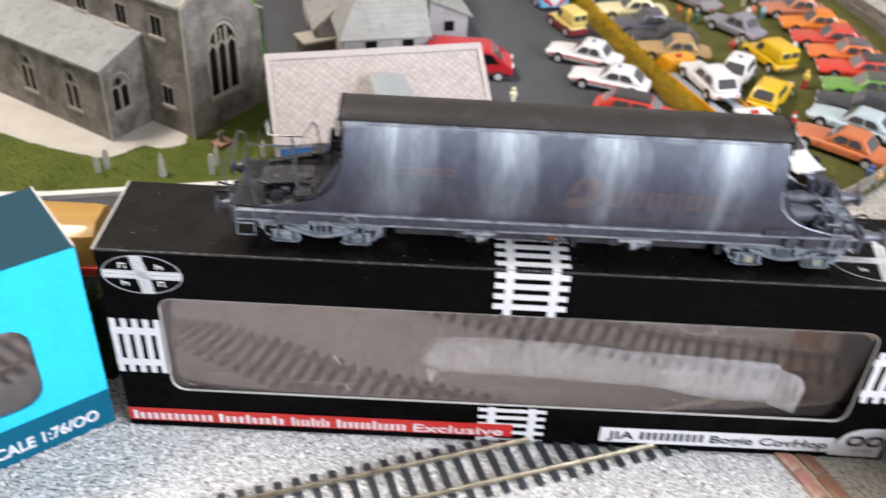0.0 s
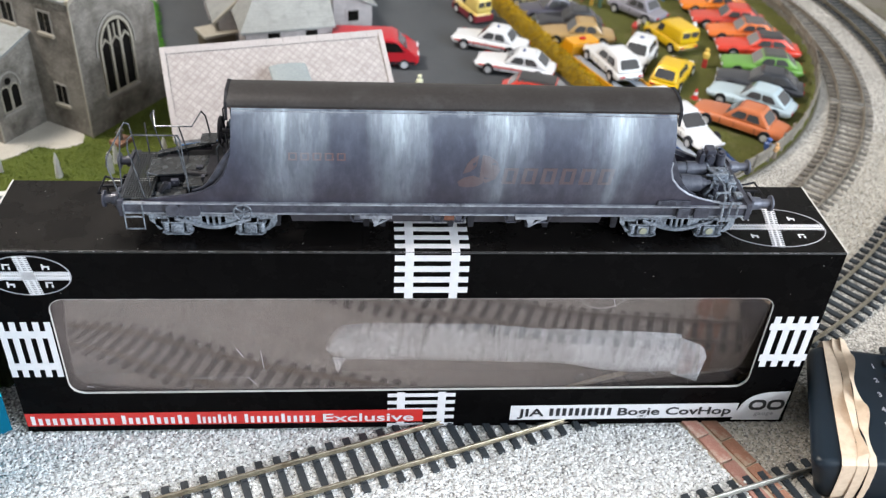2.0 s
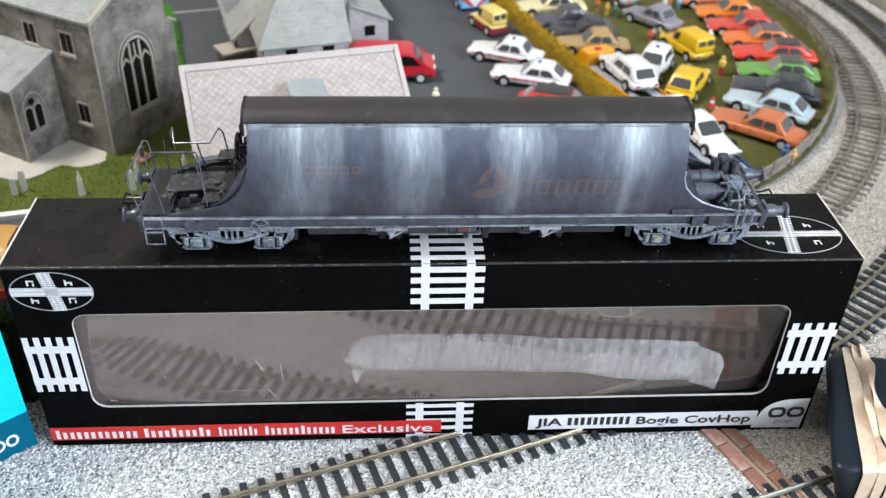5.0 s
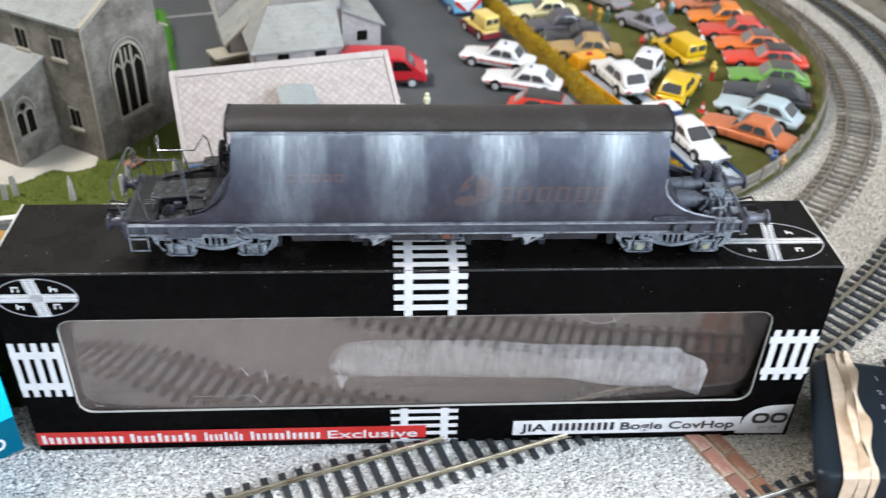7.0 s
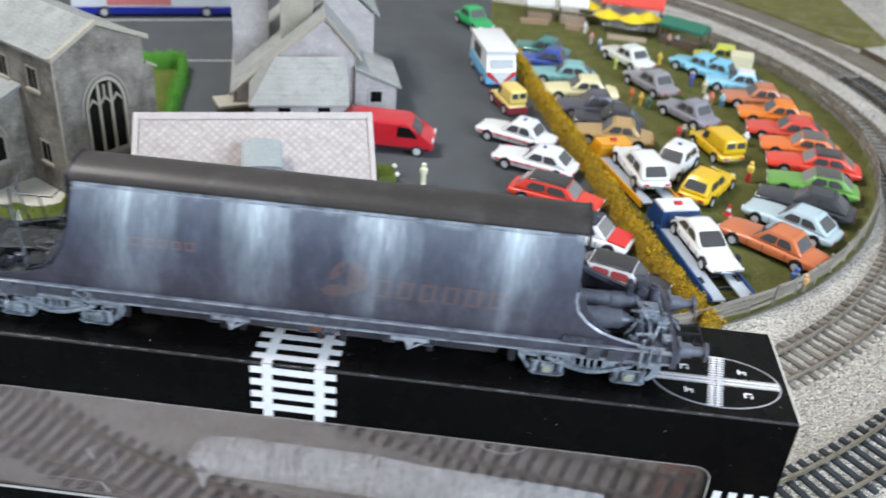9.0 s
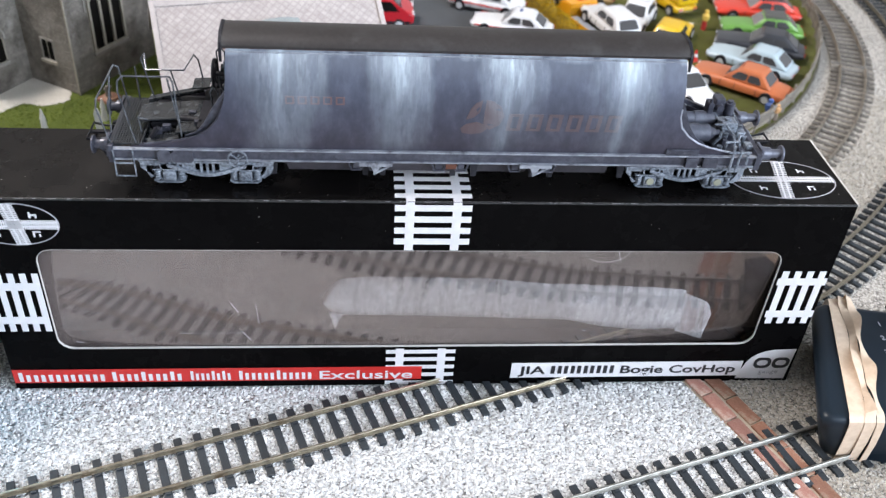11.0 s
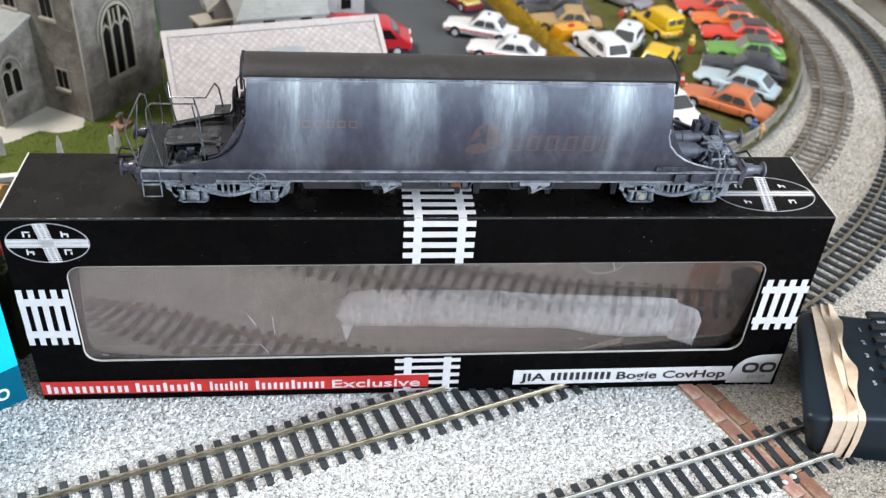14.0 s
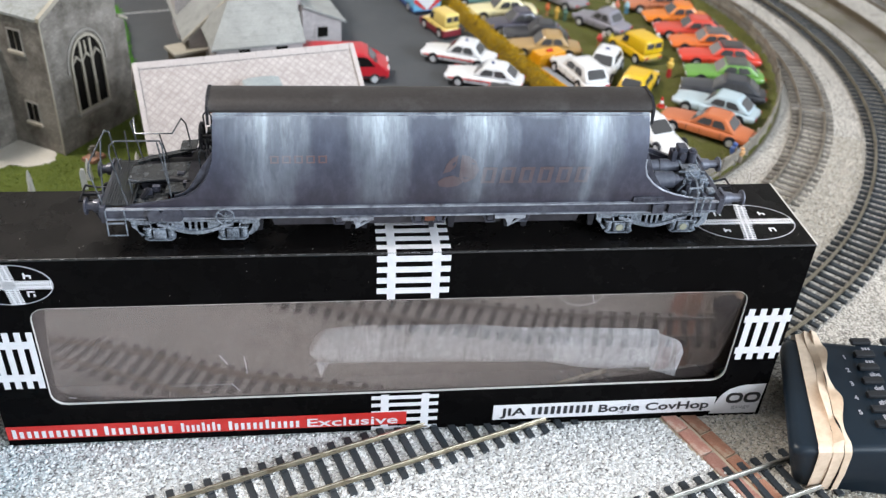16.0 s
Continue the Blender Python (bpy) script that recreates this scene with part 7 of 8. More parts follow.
def gravestone(x, y, a, h, kind):
    g = thing("gravestone", at(x, y, 0.012, a), "small white weathered gravestone in the grass", "gravestone", "churchyard graves")
    bm = B()
    if kind == "slab":
        prism(bm, [(-0.035, 0), (0.035, 0), (0.035, h * 0.8), (0.02, h * 0.95), (0, h), (-0.02, h * 0.95), (-0.035, h * 0.8)], -0.018, 0.018, "y")
    else:
        rod(bm, (0, 0, 0), (0, 0, h * 0.6), 0.045, 8, 0.03)
        rod(bm, (0, 0, h * 0.6), (0, 0, h), 0.036, 8, 0.008)
    part("headstone", bm, M_HEADSTONE, g)


for x, y, a, h, k in ((-4.96, 4.3, 10, 0.3, "slab"), (-5.05, 4.2, 10, 0.24, "slab"), (-4.22, 4.2, 15, 0.34, "post"), (-3.61, 4.3, 10, 0.3, "slab"), (-3.6, 4.55, 10, 0.3, "post"), (-3.04, 4.8, 10, 0.24, "post")):
    gravestone(x, y, a, h, k)


def build_tomb():
    g = thing("table_tomb", at(-3.79, 5.03, 0.012, 58.7), "small brick tomb with a pale carved top", "tomb")
    bm = B()
    box(bm, -0.02, 0.22, -0.2, 0.0, 0.0, 0.05, 0.008)
    part("tomb_base", bm, M_BRICK_DARK, g)
    bm = B()
    rod(bm, (0.1, -0.1, 0.05), (0.1, -0.1, 0.2), 0.035, 8, 0.025)
    box(bm, 0.04, 0.16, -0.115, -0.085, 0.15, 0.18)
    part("tomb_cross", bm, M_STONE, g)


build_tomb()


# ---- cars ----
def cached(maker, store={}):
    if maker not in store:
        bm = maker()
        bmesh.ops.scale(bm, vec=(U, U, U), verts=bm.verts)
        bmesh.ops.recalc_face_normals(bm, faces=bm.faces)
        me = bpy.data.meshes.new("wheel_mesh")
        bm.to_mesh(me)
        bm.free()
        me.shade_smooth()
        me.set_sharp_from_angle(angle=radians(40))
        store[maker] = me
    return store[maker]


def tyre_mesh():
    bm = B()
    sec = [(0.055, -0.022), (0.078, -0.026), (0.086, -0.016), (0.086, 0.016), (0.078, 0.026), (0.055, 0.022)]
    rings = []
    for k in range(19):
        a = 2 * pi * k / 18
        rings.append([(r * math.cos(a), w, r * math.sin(a)) for r, w in sec])
    loft(bm, rings, caps=False)
    bmesh.ops.remove_doubles(bm, verts=bm.verts, dist=0.0005)
    return bm


def rim_mesh():
    bm = B()
    rod(bm, (0, -0.023, 0), (0, 0.023, 0), 0.056, 16)
    rod(bm, (0, -0.028, 0), (0, 0.028, 0), 0.02, 8)
    return bm


ME_TYRE, ME_RIM = cached(tyre_mesh), cached(rim_mesh)
ME_TYRE.materials.append(M_TYRE)
ME_RIM.materials.append(M_RIM)

# rear foot, front foot, rear roof edge, front roof edge of the cabin, as shares of the length; heights of belt and roof
STYLES = {
    "saloon": (-0.34, 0.17, -0.22, 0.03, 0.215, 0.375, 0.205),
    "coupe": (-0.43, 0.14, -0.26, 0.01, 0.21, 0.36, 0.2),
    "fastback": (-0.44, 0.27, -0.29, 0.13, 0.21, 0.36, 0.2),
    "hatch": (-0.47, 0.19, -0.34, 0.04, 0.215, 0.375, 0.2),
    "estate": (-0.48, 0.17, -0.44, 0.03, 0.215, 0.38, 0.2),
    "sports": (-0.43, 0.2, -0.23, 0.0, 0.19, 0.315, 0.165),
    "van": (-0.49, 0.2, -0.475, 0.08, 0.23, 0.43, 0.21),
    "pickup": (-0.02, 0.2, 0.0, 0.09, 0.22, 0.4, 0.21),
}


def add_wheels(c, ln, wd, axle, scale=1.0, z=0.0):
    for sx in (-axle, axle):
        for sy in (-1, 1):
            t = part("tyre", ME_TYRE, None, c, "black tyre")
            t.matrix_basis = at(sx * ln, sy * (wd / 2 - 0.012), z + 0.086 * scale) @ Matrix.Scale(scale, 4)
            part("rim", ME_RIM, None, t, "silver wheel rim")


def soften(ob, levels=1):
    m = ob.modifiers.new("rounded", "SUBSURF")
    m.levels = m.render_levels = levels
    return ob


def car(x, y, heading, ln, style, colour, label, roof=None, z=0.012, stripe=None, glass=None, light_bar=None, wide=0.5, bonnet=None, pillars=None):
    rear, fore, r1, f1, belt, top, hood = STYLES[style]
    c = thing("model_car", at(x, y, z, heading), label, "model car", "parked model cars")
    wd = wide * min(1.0, 0.55 + 0.37 * ln)
    body, roofm = paint(colour), paint(roof) if roof else paint(colour)
    glassm = glass or M_CAR_GLASS
    screenm = M_SCREEN_PALE if roof and sum(roof) < 0.6 and not glass else M_CAR_GLASS if style in ("sports", "hatch") else M_SCREEN
    st = [(-0.5, 0.76, 0.11, hood - 0.05), (-0.487, 0.9, 0.075, hood - 0.02), (-0.42, 0.97, 0.06, hood - 0.004), (-0.2, 1.0, 0.055, belt), (0.05, 1.0, 0.055, belt), (0.18, 1.0, 0.055, hood + 0.01), (0.42, 0.96, 0.06, hood - 0.02), (0.488, 0.9, 0.075, hood - 0.035), (0.5, 0.78, 0.1, hood - 0.055)]
    rings = []
    for fx, fw, lo, hi in st:
        h = wd / 2 * fw
        xx = fx * ln
        side = [(-h * 0.9, lo), (-h, lo + 0.03), (-h, lo + (hi - lo) * 0.6), (-h * 0.97, hi - 0.025), (-h * 0.86, hi)]
        rings.append([(xx, a, b) for a, b in side] + [(xx, 0, hi + 0.008)] + [(xx, -a, b) for a, b in reversed(side)])
    bm = B()
    loft(bm, rings)
    soften(part("body", bm, body, c, "", True))
    if style == "pickup":
        bm = B()
        box(bm, -0.46 * ln, -0.06 * ln, -wd * 0.4, wd * 0.4, belt - 0.01, belt + 0.05, 0.01)
        part("load_bed", bm, body, c)
    wb, wt = wd * 0.44, wd * (0.36 if style != "van" else 0.42)
    zb = belt - 0.012
    base = [(rear * ln, -wb, zb), (fore * ln, -wb, zb), (fore * ln, wb, zb), (rear * ln, wb, zb)]
    roofc = [(r1 * ln, -wt, top), (f1 * ln, -wt, top), (f1 * ln, wt, top), (r1 * ln, wt, top)]
    bm = B()
    crown = [(p[0] * 0.93 + (r1 + f1) / 2 * ln * 0.07, p[1] * 0.86, top + 0.016) for p in roofc]
    loft(bm, [base, roofc, crown])
    bmesh.ops.bevel(bm, geom=list(bm.edges), offset=0.03, segments=3, profile=0.5, affect="EDGES")
    part("cabin", bm, paint(pillars) if pillars else body, c, "pale window surround" if pillars else "", True)
    if roof:
        bm = B()
        lid = [(p[0] * 1.02 - (r1 + f1) / 2 * ln * 0.02, p[1] * 0.99, top - 0.012) for p in roofc]
        loft(bm, [lid, [(p[0], p[1], top + 0.008) for p in lid], [(p[0], p[1] * 0.88, top + 0.022) for p in crown]])
        bmesh.ops.bevel(bm, geom=list(bm.edges), offset=0.008, segments=2, profile=0.55, affect="EDGES")
        part("roof_cover", bm, roofm, c, "dark vinyl roof cover" if sum(roof) < 0.6 else "pale roof panel", True)
    (b0, b1, b2, b3), (t0, t1, t2, t3) = base, roofc
    faces = [("windscreen", (b1, b2, t2, t1), 0.08, 0.92, 0.14, 0.9), ("rear_window", (b3, b0, t0, t3), 0.12, 0.88, 0.2, 0.86)]
    if style == "van":
        faces = [("windscreen", (b1, b2, t2, t1), 0.08, 0.92, 0.3, 0.92), ("rear_window", (b3, b0, t0, t3), 0.1, 0.46, 0.42, 0.85), ("rear_window", (b3, b0, t0, t3), 0.54, 0.9, 0.42, 0.85)]
        spans = ((0.74, 0.95),)
    elif style == "pickup":
        spans = ((0.15, 0.85),)
    else:
        spans = ((0.17, 0.5), (0.54, 0.88))
    for u0, u1 in spans:
        faces.append(("side_window", (b0, b1, t1, t0), u0, u1, 0.22, 0.8))
        faces.append(("side_window", (b2, b3, t3, t2), 1 - u1, 1 - u0, 0.22, 0.8))
    for name, quad, u0, u1, v0, v1 in faces:
        bm = B()
        quad_panel(bm, quad, u0, u1, v0, v1, 0.006, cut=0.09 if name != "side_window" else 0.16)
        part(name, bm, glassm if name == "side_window" or style == "van" else screenm, c)
    add_wheels(c, ln, wd, 0.31, 0.93)
    for sx in (-0.31, 0.31):
        for sy in (-1, 1):
            bm = B()
            rod(bm, (sx * ln, sy * (wd / 2 - 0.03), 0.092), (sx * ln, sy * (wd / 2 + 0.002), 0.088), 0.093, 20)
            part("wheel_arch", bm, M_UNDER, c, "dark wheel arch")
    for sy in (-1, 1):
        for fx in (-0.2, 0.02, 0.17) if style not in ("van", "pickup") else (0.02, 0.2):
            bm = B()
            box(bm, fx * ln - 0.003, fx * ln + 0.003, sy * wd / 2 - 0.003, sy * wd / 2 + 0.0025, 0.09, belt - 0.03)
            part("door_seam", bm, M_UNDER, c)
    for s, name in ((0.502, "front_bumper"), (-0.502, "rear_bumper")):
        bm = B()
        box(bm, min(s * ln, s * ln * 0.975), max(s * ln, s * ln * 0.975), -wd * 0.42, wd * 0.42, 0.1, 0.13, 0.008)
        part(name, bm, M_CHROME, c)
        for q in (-0.31, 0.31):
            bm = B()
            box(bm, min(s * ln, s * ln * 0.985), max(s * ln, s * ln * 0.985), q * wd - 0.04, q * wd + 0.04, 0.135, 0.165, 0.006)
            part("headlight" if s > 0 else "tail_light", bm, M_PRINT_WHITE if s > 0 else M_LAMP_RED, c)
    if stripe:
        for s in (-1, 1):
            bm = B()
            y0 = s * wd * 0.505
            box(bm, -0.44 * ln, 0.44 * ln, y0 - 0.004, y0 + 0.004, 0.14, 0.16)
            part("side_stripe", bm, paint(stripe), c, "thin red side stripe")
    if bonnet:
        bm = B()
        loft(bm, [[(0.275 * ln, -wd * 0.4, hood + 0.004), (0.275 * ln, wd * 0.4, hood + 0.004), (0.275 * ln, wd * 0.4, hood + 0.016), (0.275 * ln, -wd * 0.4, hood + 0.016)], [(0.47 * ln, -wd * 0.38, hood - 0.03), (0.47 * ln, wd * 0.38, hood - 0.03), (0.47 * ln, wd * 0.38, hood - 0.014), (0.47 * ln, -wd * 0.38, hood - 0.014)]])
        part("bonnet", bm, paint(bonnet), c)
    if light_bar is not None:
        bm = B()
        box(bm, (light_bar - 0.015) * ln, (light_bar + 0.015) * ln, -0.03, 0.03, top + 0.01, top + 0.04, 0.006)
        part("roof_lamp", bm, paint((0.04, 0.08, 0.24)), c, "small blue roof lamp")
    return c


WHITE, RED, BLACK, ORANGE, YELLOW = (0.72, 0.72, 0.73), (0.62, 0.03, 0.025), (0.03, 0.028, 0.03), (0.68, 0.13, 0.02), (0.72, 0.45, 0.01)
CARS = [
    (1.62, 8.3, 157, 1.25, "saloon", WHITE, "white model police saloon with a red side stripe on the tarmac", dict(stripe=RED, light_bar=-0.09)),
    (1.92, 7.42, 161, 1.26, "coupe", WHITE, "white model police coupe with a red side stripe beside the hedge", dict(stripe=RED, light_bar=-0.09)),
    (2.2, 6.42, -19, 1.3, "fastback", (0.66, 0.05, 0.03), "red model coupe with a black roof beside the hedge", dict(roof=BLACK)),
    (2.58, 5.5, -22, 1.22, "fastback", WHITE, "white model coupe with black roof and red bonnet", dict(roof=BLACK, bonnet=RED, light_bar=0.1)),
    (2.93, 4.47, -19, 1.2, "fastback", BLACK, "black model coupe with pale window trim and red seats", dict(roof=BLACK, pillars=(0.55, 0.55, 0.57), glass=paint((0.3, 0.05, 0.05)))),
    (0.62, 13.7, -58, 1.05, "saloon", (0.02, 0.33, 0.1), "green model saloon parked on the far tarmac", {}),
    (2.0, 12.3, 160, 1.1, "saloon", (0.05, 0.19, 0.17), "dark green model saloon in the show row", {}),
    (2.08, 11.7, 165, 1.1, "saloon", (0.03, 0.07, 0.3), "deep blue model saloon in the show row", {}),
    (2.4, 11.08, 180, 1.2, "coupe", (0.2, 0.4, 0.4), "pale teal model coupe in the show row", {}),
    (2.68, 10.38, 184, 1.3, "saloon", (0.72, 0.65, 0.38), "cream model saloon in the show row", {}),
    (2.83, 9.72, 187, 1.15, "saloon", (0.07, 0.065, 0.09), "dark purple grey model saloon in the show row", {}),
    (3.1, 9.2, 175, 1.15, "coupe", (0.035, 0.035, 0.04), "black model coupe in the show row", {}),
    (3.14, 8.66, 175, 1.25, "saloon", (0.42, 0.27, 0.11), "tan brown model saloon in the show row", {}),
    (3.97, 7.83, 240, 1.1, "hatch", WHITE, "white model hatchback parked askew on the grass", dict(light_bar=-0.12)),
    (4.74, 8.62, 112, 1.0, "van", YELLOW, "yellow model van with two dark rear windows", {}),
    (4.38, 7.2, 58, 1.15, "hatch", YELLOW, "yellow model hatchback facing away", {}),
    (3.97, 11.1, 124, 1.15, "saloon", (0.26, 0.25, 0.27), "silver grey model saloon on the show field", {}),
    (4.47, 9.85, 130, 1.1, "saloon", (0.25, 0.24, 0.28), "grey model saloon on the show field", {}),
    (3.65, 12.35, 125, 1.2, "saloon", (0.68, 0.69, 0.66), "off white model saloon near the stalls", {}),
    (4.98, 12.25, 140, 1.1, "saloon", (0.22, 0.55, 0.72), "light blue model saloon by the far fence", {}),
    (5.25, 12.0, 150, 1.05, "saloon", (0.2, 0.5, 0.68), "light blue model saloon beside its twin", {}),
    (5.58, 11.5, 170, 1.15, "saloon", (0.3, 0.6, 0.78), "pale blue model saloon with a white roof", dict(roof=WHITE)),
    (5.42, 12.85, 170, 0.9, "hatch", (0.56, 0.58, 0.06), "lime yellow model car by the far fence", {}),
    (5.8, 10.85, 180, 1.22, "saloon", (0.5, 0.17, 0.08), "copper brown model saloon in the curved row", {}),
    (5.97, 10.15, 176, 1.25, "saloon", (0.74, 0.2, 0.015), "bright orange model saloon in the curved row", {}),
    (6.03, 9.5, 172, 1.32, "coupe", (0.6, 0.06, 0.035), "red model coupe in the curved row", {}),
    (6.1, 8.9, 172, 1.25, "coupe", (0.74, 0.17, 0.03), "orange model coupe with a dark roof", dict(roof=(0.1, 0.09, 0.09))),
    (6.15, 8.28, 171, 1.4, "coupe", (0.68, 0.05, 0.025), "red model coupe with a black roof in the curved row", dict(roof=BLACK)),
    (5.97, 7.58, 168, 1.3, "coupe", (0.14, 0.33, 0.06), "green model coupe with a dark roof", dict(roof=(0.07, 0.07, 0.065))),
    (5.72, 6.95, 157, 1.35, "coupe", (0.035, 0.037, 0.045), "black model coupe in the curved row", {}),
    (5.4, 6.38, 143, 1.32, "coupe", (0.45, 0.55, 0.6), "pale silver blue model coupe in the curved row", {}),
    (5.0, 5.72, 142, 1.4, "saloon", (0.56, 0.16, 0.06), "burnt orange model saloon beside the fence", {}),
]
for x, y, a, ln, style, colour, label, more in CARS:
    car(x, y, a, ln, style, colour, label, **more)


def transporter(x, y, heading, ln, colour, label, cab, z=0.012):
    t = thing("car_transporter", at(x, y, z, heading), label, "model lorry")
    m = paint(colour)
    wd = 0.56
    for s in (-1, 1):
        bm = B()
        y0 = s * 0.19
        box(bm, -0.43 * ln, 0.28 * ln, y0 - 0.085, y0 + 0.085, 0.115, 0.14, 0.004)
        part("wheel_ramp", bm, paint((0.42, 0.46, 0.52)), t, "pale grey wheel ramp")
        bm = B()
        box(bm, -0.43 * ln, 0.3 * ln, s * 0.29 - 0.014, s * 0.29 + 0.014, 0.08, 0.175, 0.004)
        part("side_rail", bm, m, t)
    for k in range(7):
        bm = B()
        xx = ln * (-0.42 + 0.11 * k)
        box(bm, xx, xx + 0.035, -0.28, 0.28, 0.085, 0.113)
        part("cross_member", bm, M_UNDER, t)
    bm = B()
    prism(bm, [(0.28 * ln, 0.08), (0.47 * ln, 0.08), (0.47 * ln, cab * 0.6), (0.45 * ln, cab * 0.65), (0.42 * ln, cab), (0.3 * ln, cab + 0.01), (0.28 * ln, cab - 0.01)], -wd / 2 + 0.02, wd / 2 - 0.02, "y")
    part("cab", bm, m, t)
    bm = B()
    box(bm, 0.285 * ln, 0.42 * ln, -wd / 2 + 0.03, wd / 2 - 0.03, cab + 0.002, cab + 0.04, 0.012)
    part("cab_roof", bm, paint(WHITE if colour[2] > 0.1 else colour), t)
    bm = B()
    quad_panel(bm, ((0.45 * ln, -0.23, cab * 0.65), (0.45 * ln, 0.23, cab * 0.65), (0.42 * ln, 0.23, cab), (0.42 * ln, -0.23, cab)), 0.04, 0.96, 0.05, 0.95, 0.008)
    part("windscreen", bm, M_CAR_GLASS, t)
    bm = B()
    box(bm, 0.33 * ln, 0.36 * ln, -0.05, 0.05, cab + 0.04, cab + 0.075, 0.01)
    part("beacon", bm, M_LAMP_RED, t, "red roof beacon")
    for sx in (-0.25, 0.38):
        for sy in (-1, 1):
            w = part("tyre", ME_TYRE, None, t, "black tyre")
            w.matrix_basis = at(sx * ln, sy * 0.235, 0.086)
            part("rim", ME_RIM, None, w, "silver wheel rim")


transporter(3.98, 5.23, 106, 2.3, (0.01, 0.05, 0.18), "blue model car transporter with ramps and white cab roof", 0.37)
transporter(3.32, 7.32, 112, 2.0, (0.74, 0.33, 0.01), "orange yellow model recovery truck with a car on its bed", 0.3)
car(4.05, 5.35, -73, 1.34, "sports", WHITE, "white model sports car on the blue transporter", z=0.135, wide=0.47)
car(3.42, 7.3, 106, 1.22, "hatch", WHITE, "white model hatchback on the recovery truck", z=0.152, wide=0.5)


def panel_van(x, y, heading, ln, colour, label):
    v = thing("model_van", at(x, y, 0.006, heading), label, "model van")
    wd = 0.52
    bm = B()
    prof = [(-0.5, 0.08), (0.46, 0.08), (0.5, 0.12), (0.5, 0.22), (0.46, 0.27), (0.36, 0.31), (0.25, 0.46), (0.19, 0.5), (-0.47, 0.51), (-0.5, 0.48)]
    prism(bm, [(a * ln, b) for a, b in prof], -wd / 2, wd / 2, "y")
    es = [e for e in bm.edges if abs(abs(e.verts[0].co.y) - wd / 2) < 1e-4 and abs(e.verts[0].co.y - e.verts[1].co.y) < 1e-4]
    bmesh.ops.bevel(bm, geom=es, offset=0.035, segments=3, profile=0.6, affect="EDGES")
    part("body", bm, paint(colour), v, "", True)
    bm = B()
    quad_panel(bm, ((0.362 * ln, -0.22, 0.312), (0.362 * ln, 0.22, 0.312), (0.254 * ln, 0.2, 0.457), (0.254 * ln, -0.2, 0.457)), 0.03, 0.97, 0.05, 0.95, 0.008)
    part("windscreen", bm, M_CAR_GLASS, v)
    for s in (-1, 1):
        bm = B()
        prism(bm, [(0.1 * ln, 0.29), (0.335 * ln, 0.29), (0.24 * ln, 0.44), (0.11 * ln, 0.45)], s * (wd / 2) - 0.004, s * (wd / 2) + 0.004, "y")
        part("side_window", bm, M_GLASS_DARK, v)
        bm = B()
        box(bm, -0.46 * ln, 0.46 * ln, s * wd / 2 - 0.006, s * wd / 2 + 0.006, 0.1, 0.135)
        part("sill_trim", bm, M_UNDER, v)
        bm = B()
        box(bm, -0.44 * ln, 0.12 * ln, s * wd / 2 - 0.003, s * wd / 2 + 0.003, 0.3, 0.31)
        part("panel_rib", bm, paint(colour), v)
        bm = B()
        box(bm, 0.485 * ln, 0.503 * ln, s * 0.17 - 0.05, s * 0.17 + 0.05, 0.22, 0.27, 0.008)
        part("headlight", bm, M_PRINT_WHITE, v)
    for sx in (-0.3, 0.33):
        for sy in (-1, 1):
            w = part("tyre", ME_TYRE, None, v, "black tyre")
            w.matrix_basis = at(sx * ln, sy * (wd / 2 - 0.01), 0.086)
            part("rim", ME_RIM, None, w, "silver wheel rim")


panel_van(-0.28, 7.68, 0, 1.35, (0.5, 0.012, 0.022), "bright red model delivery van beside the stone house")


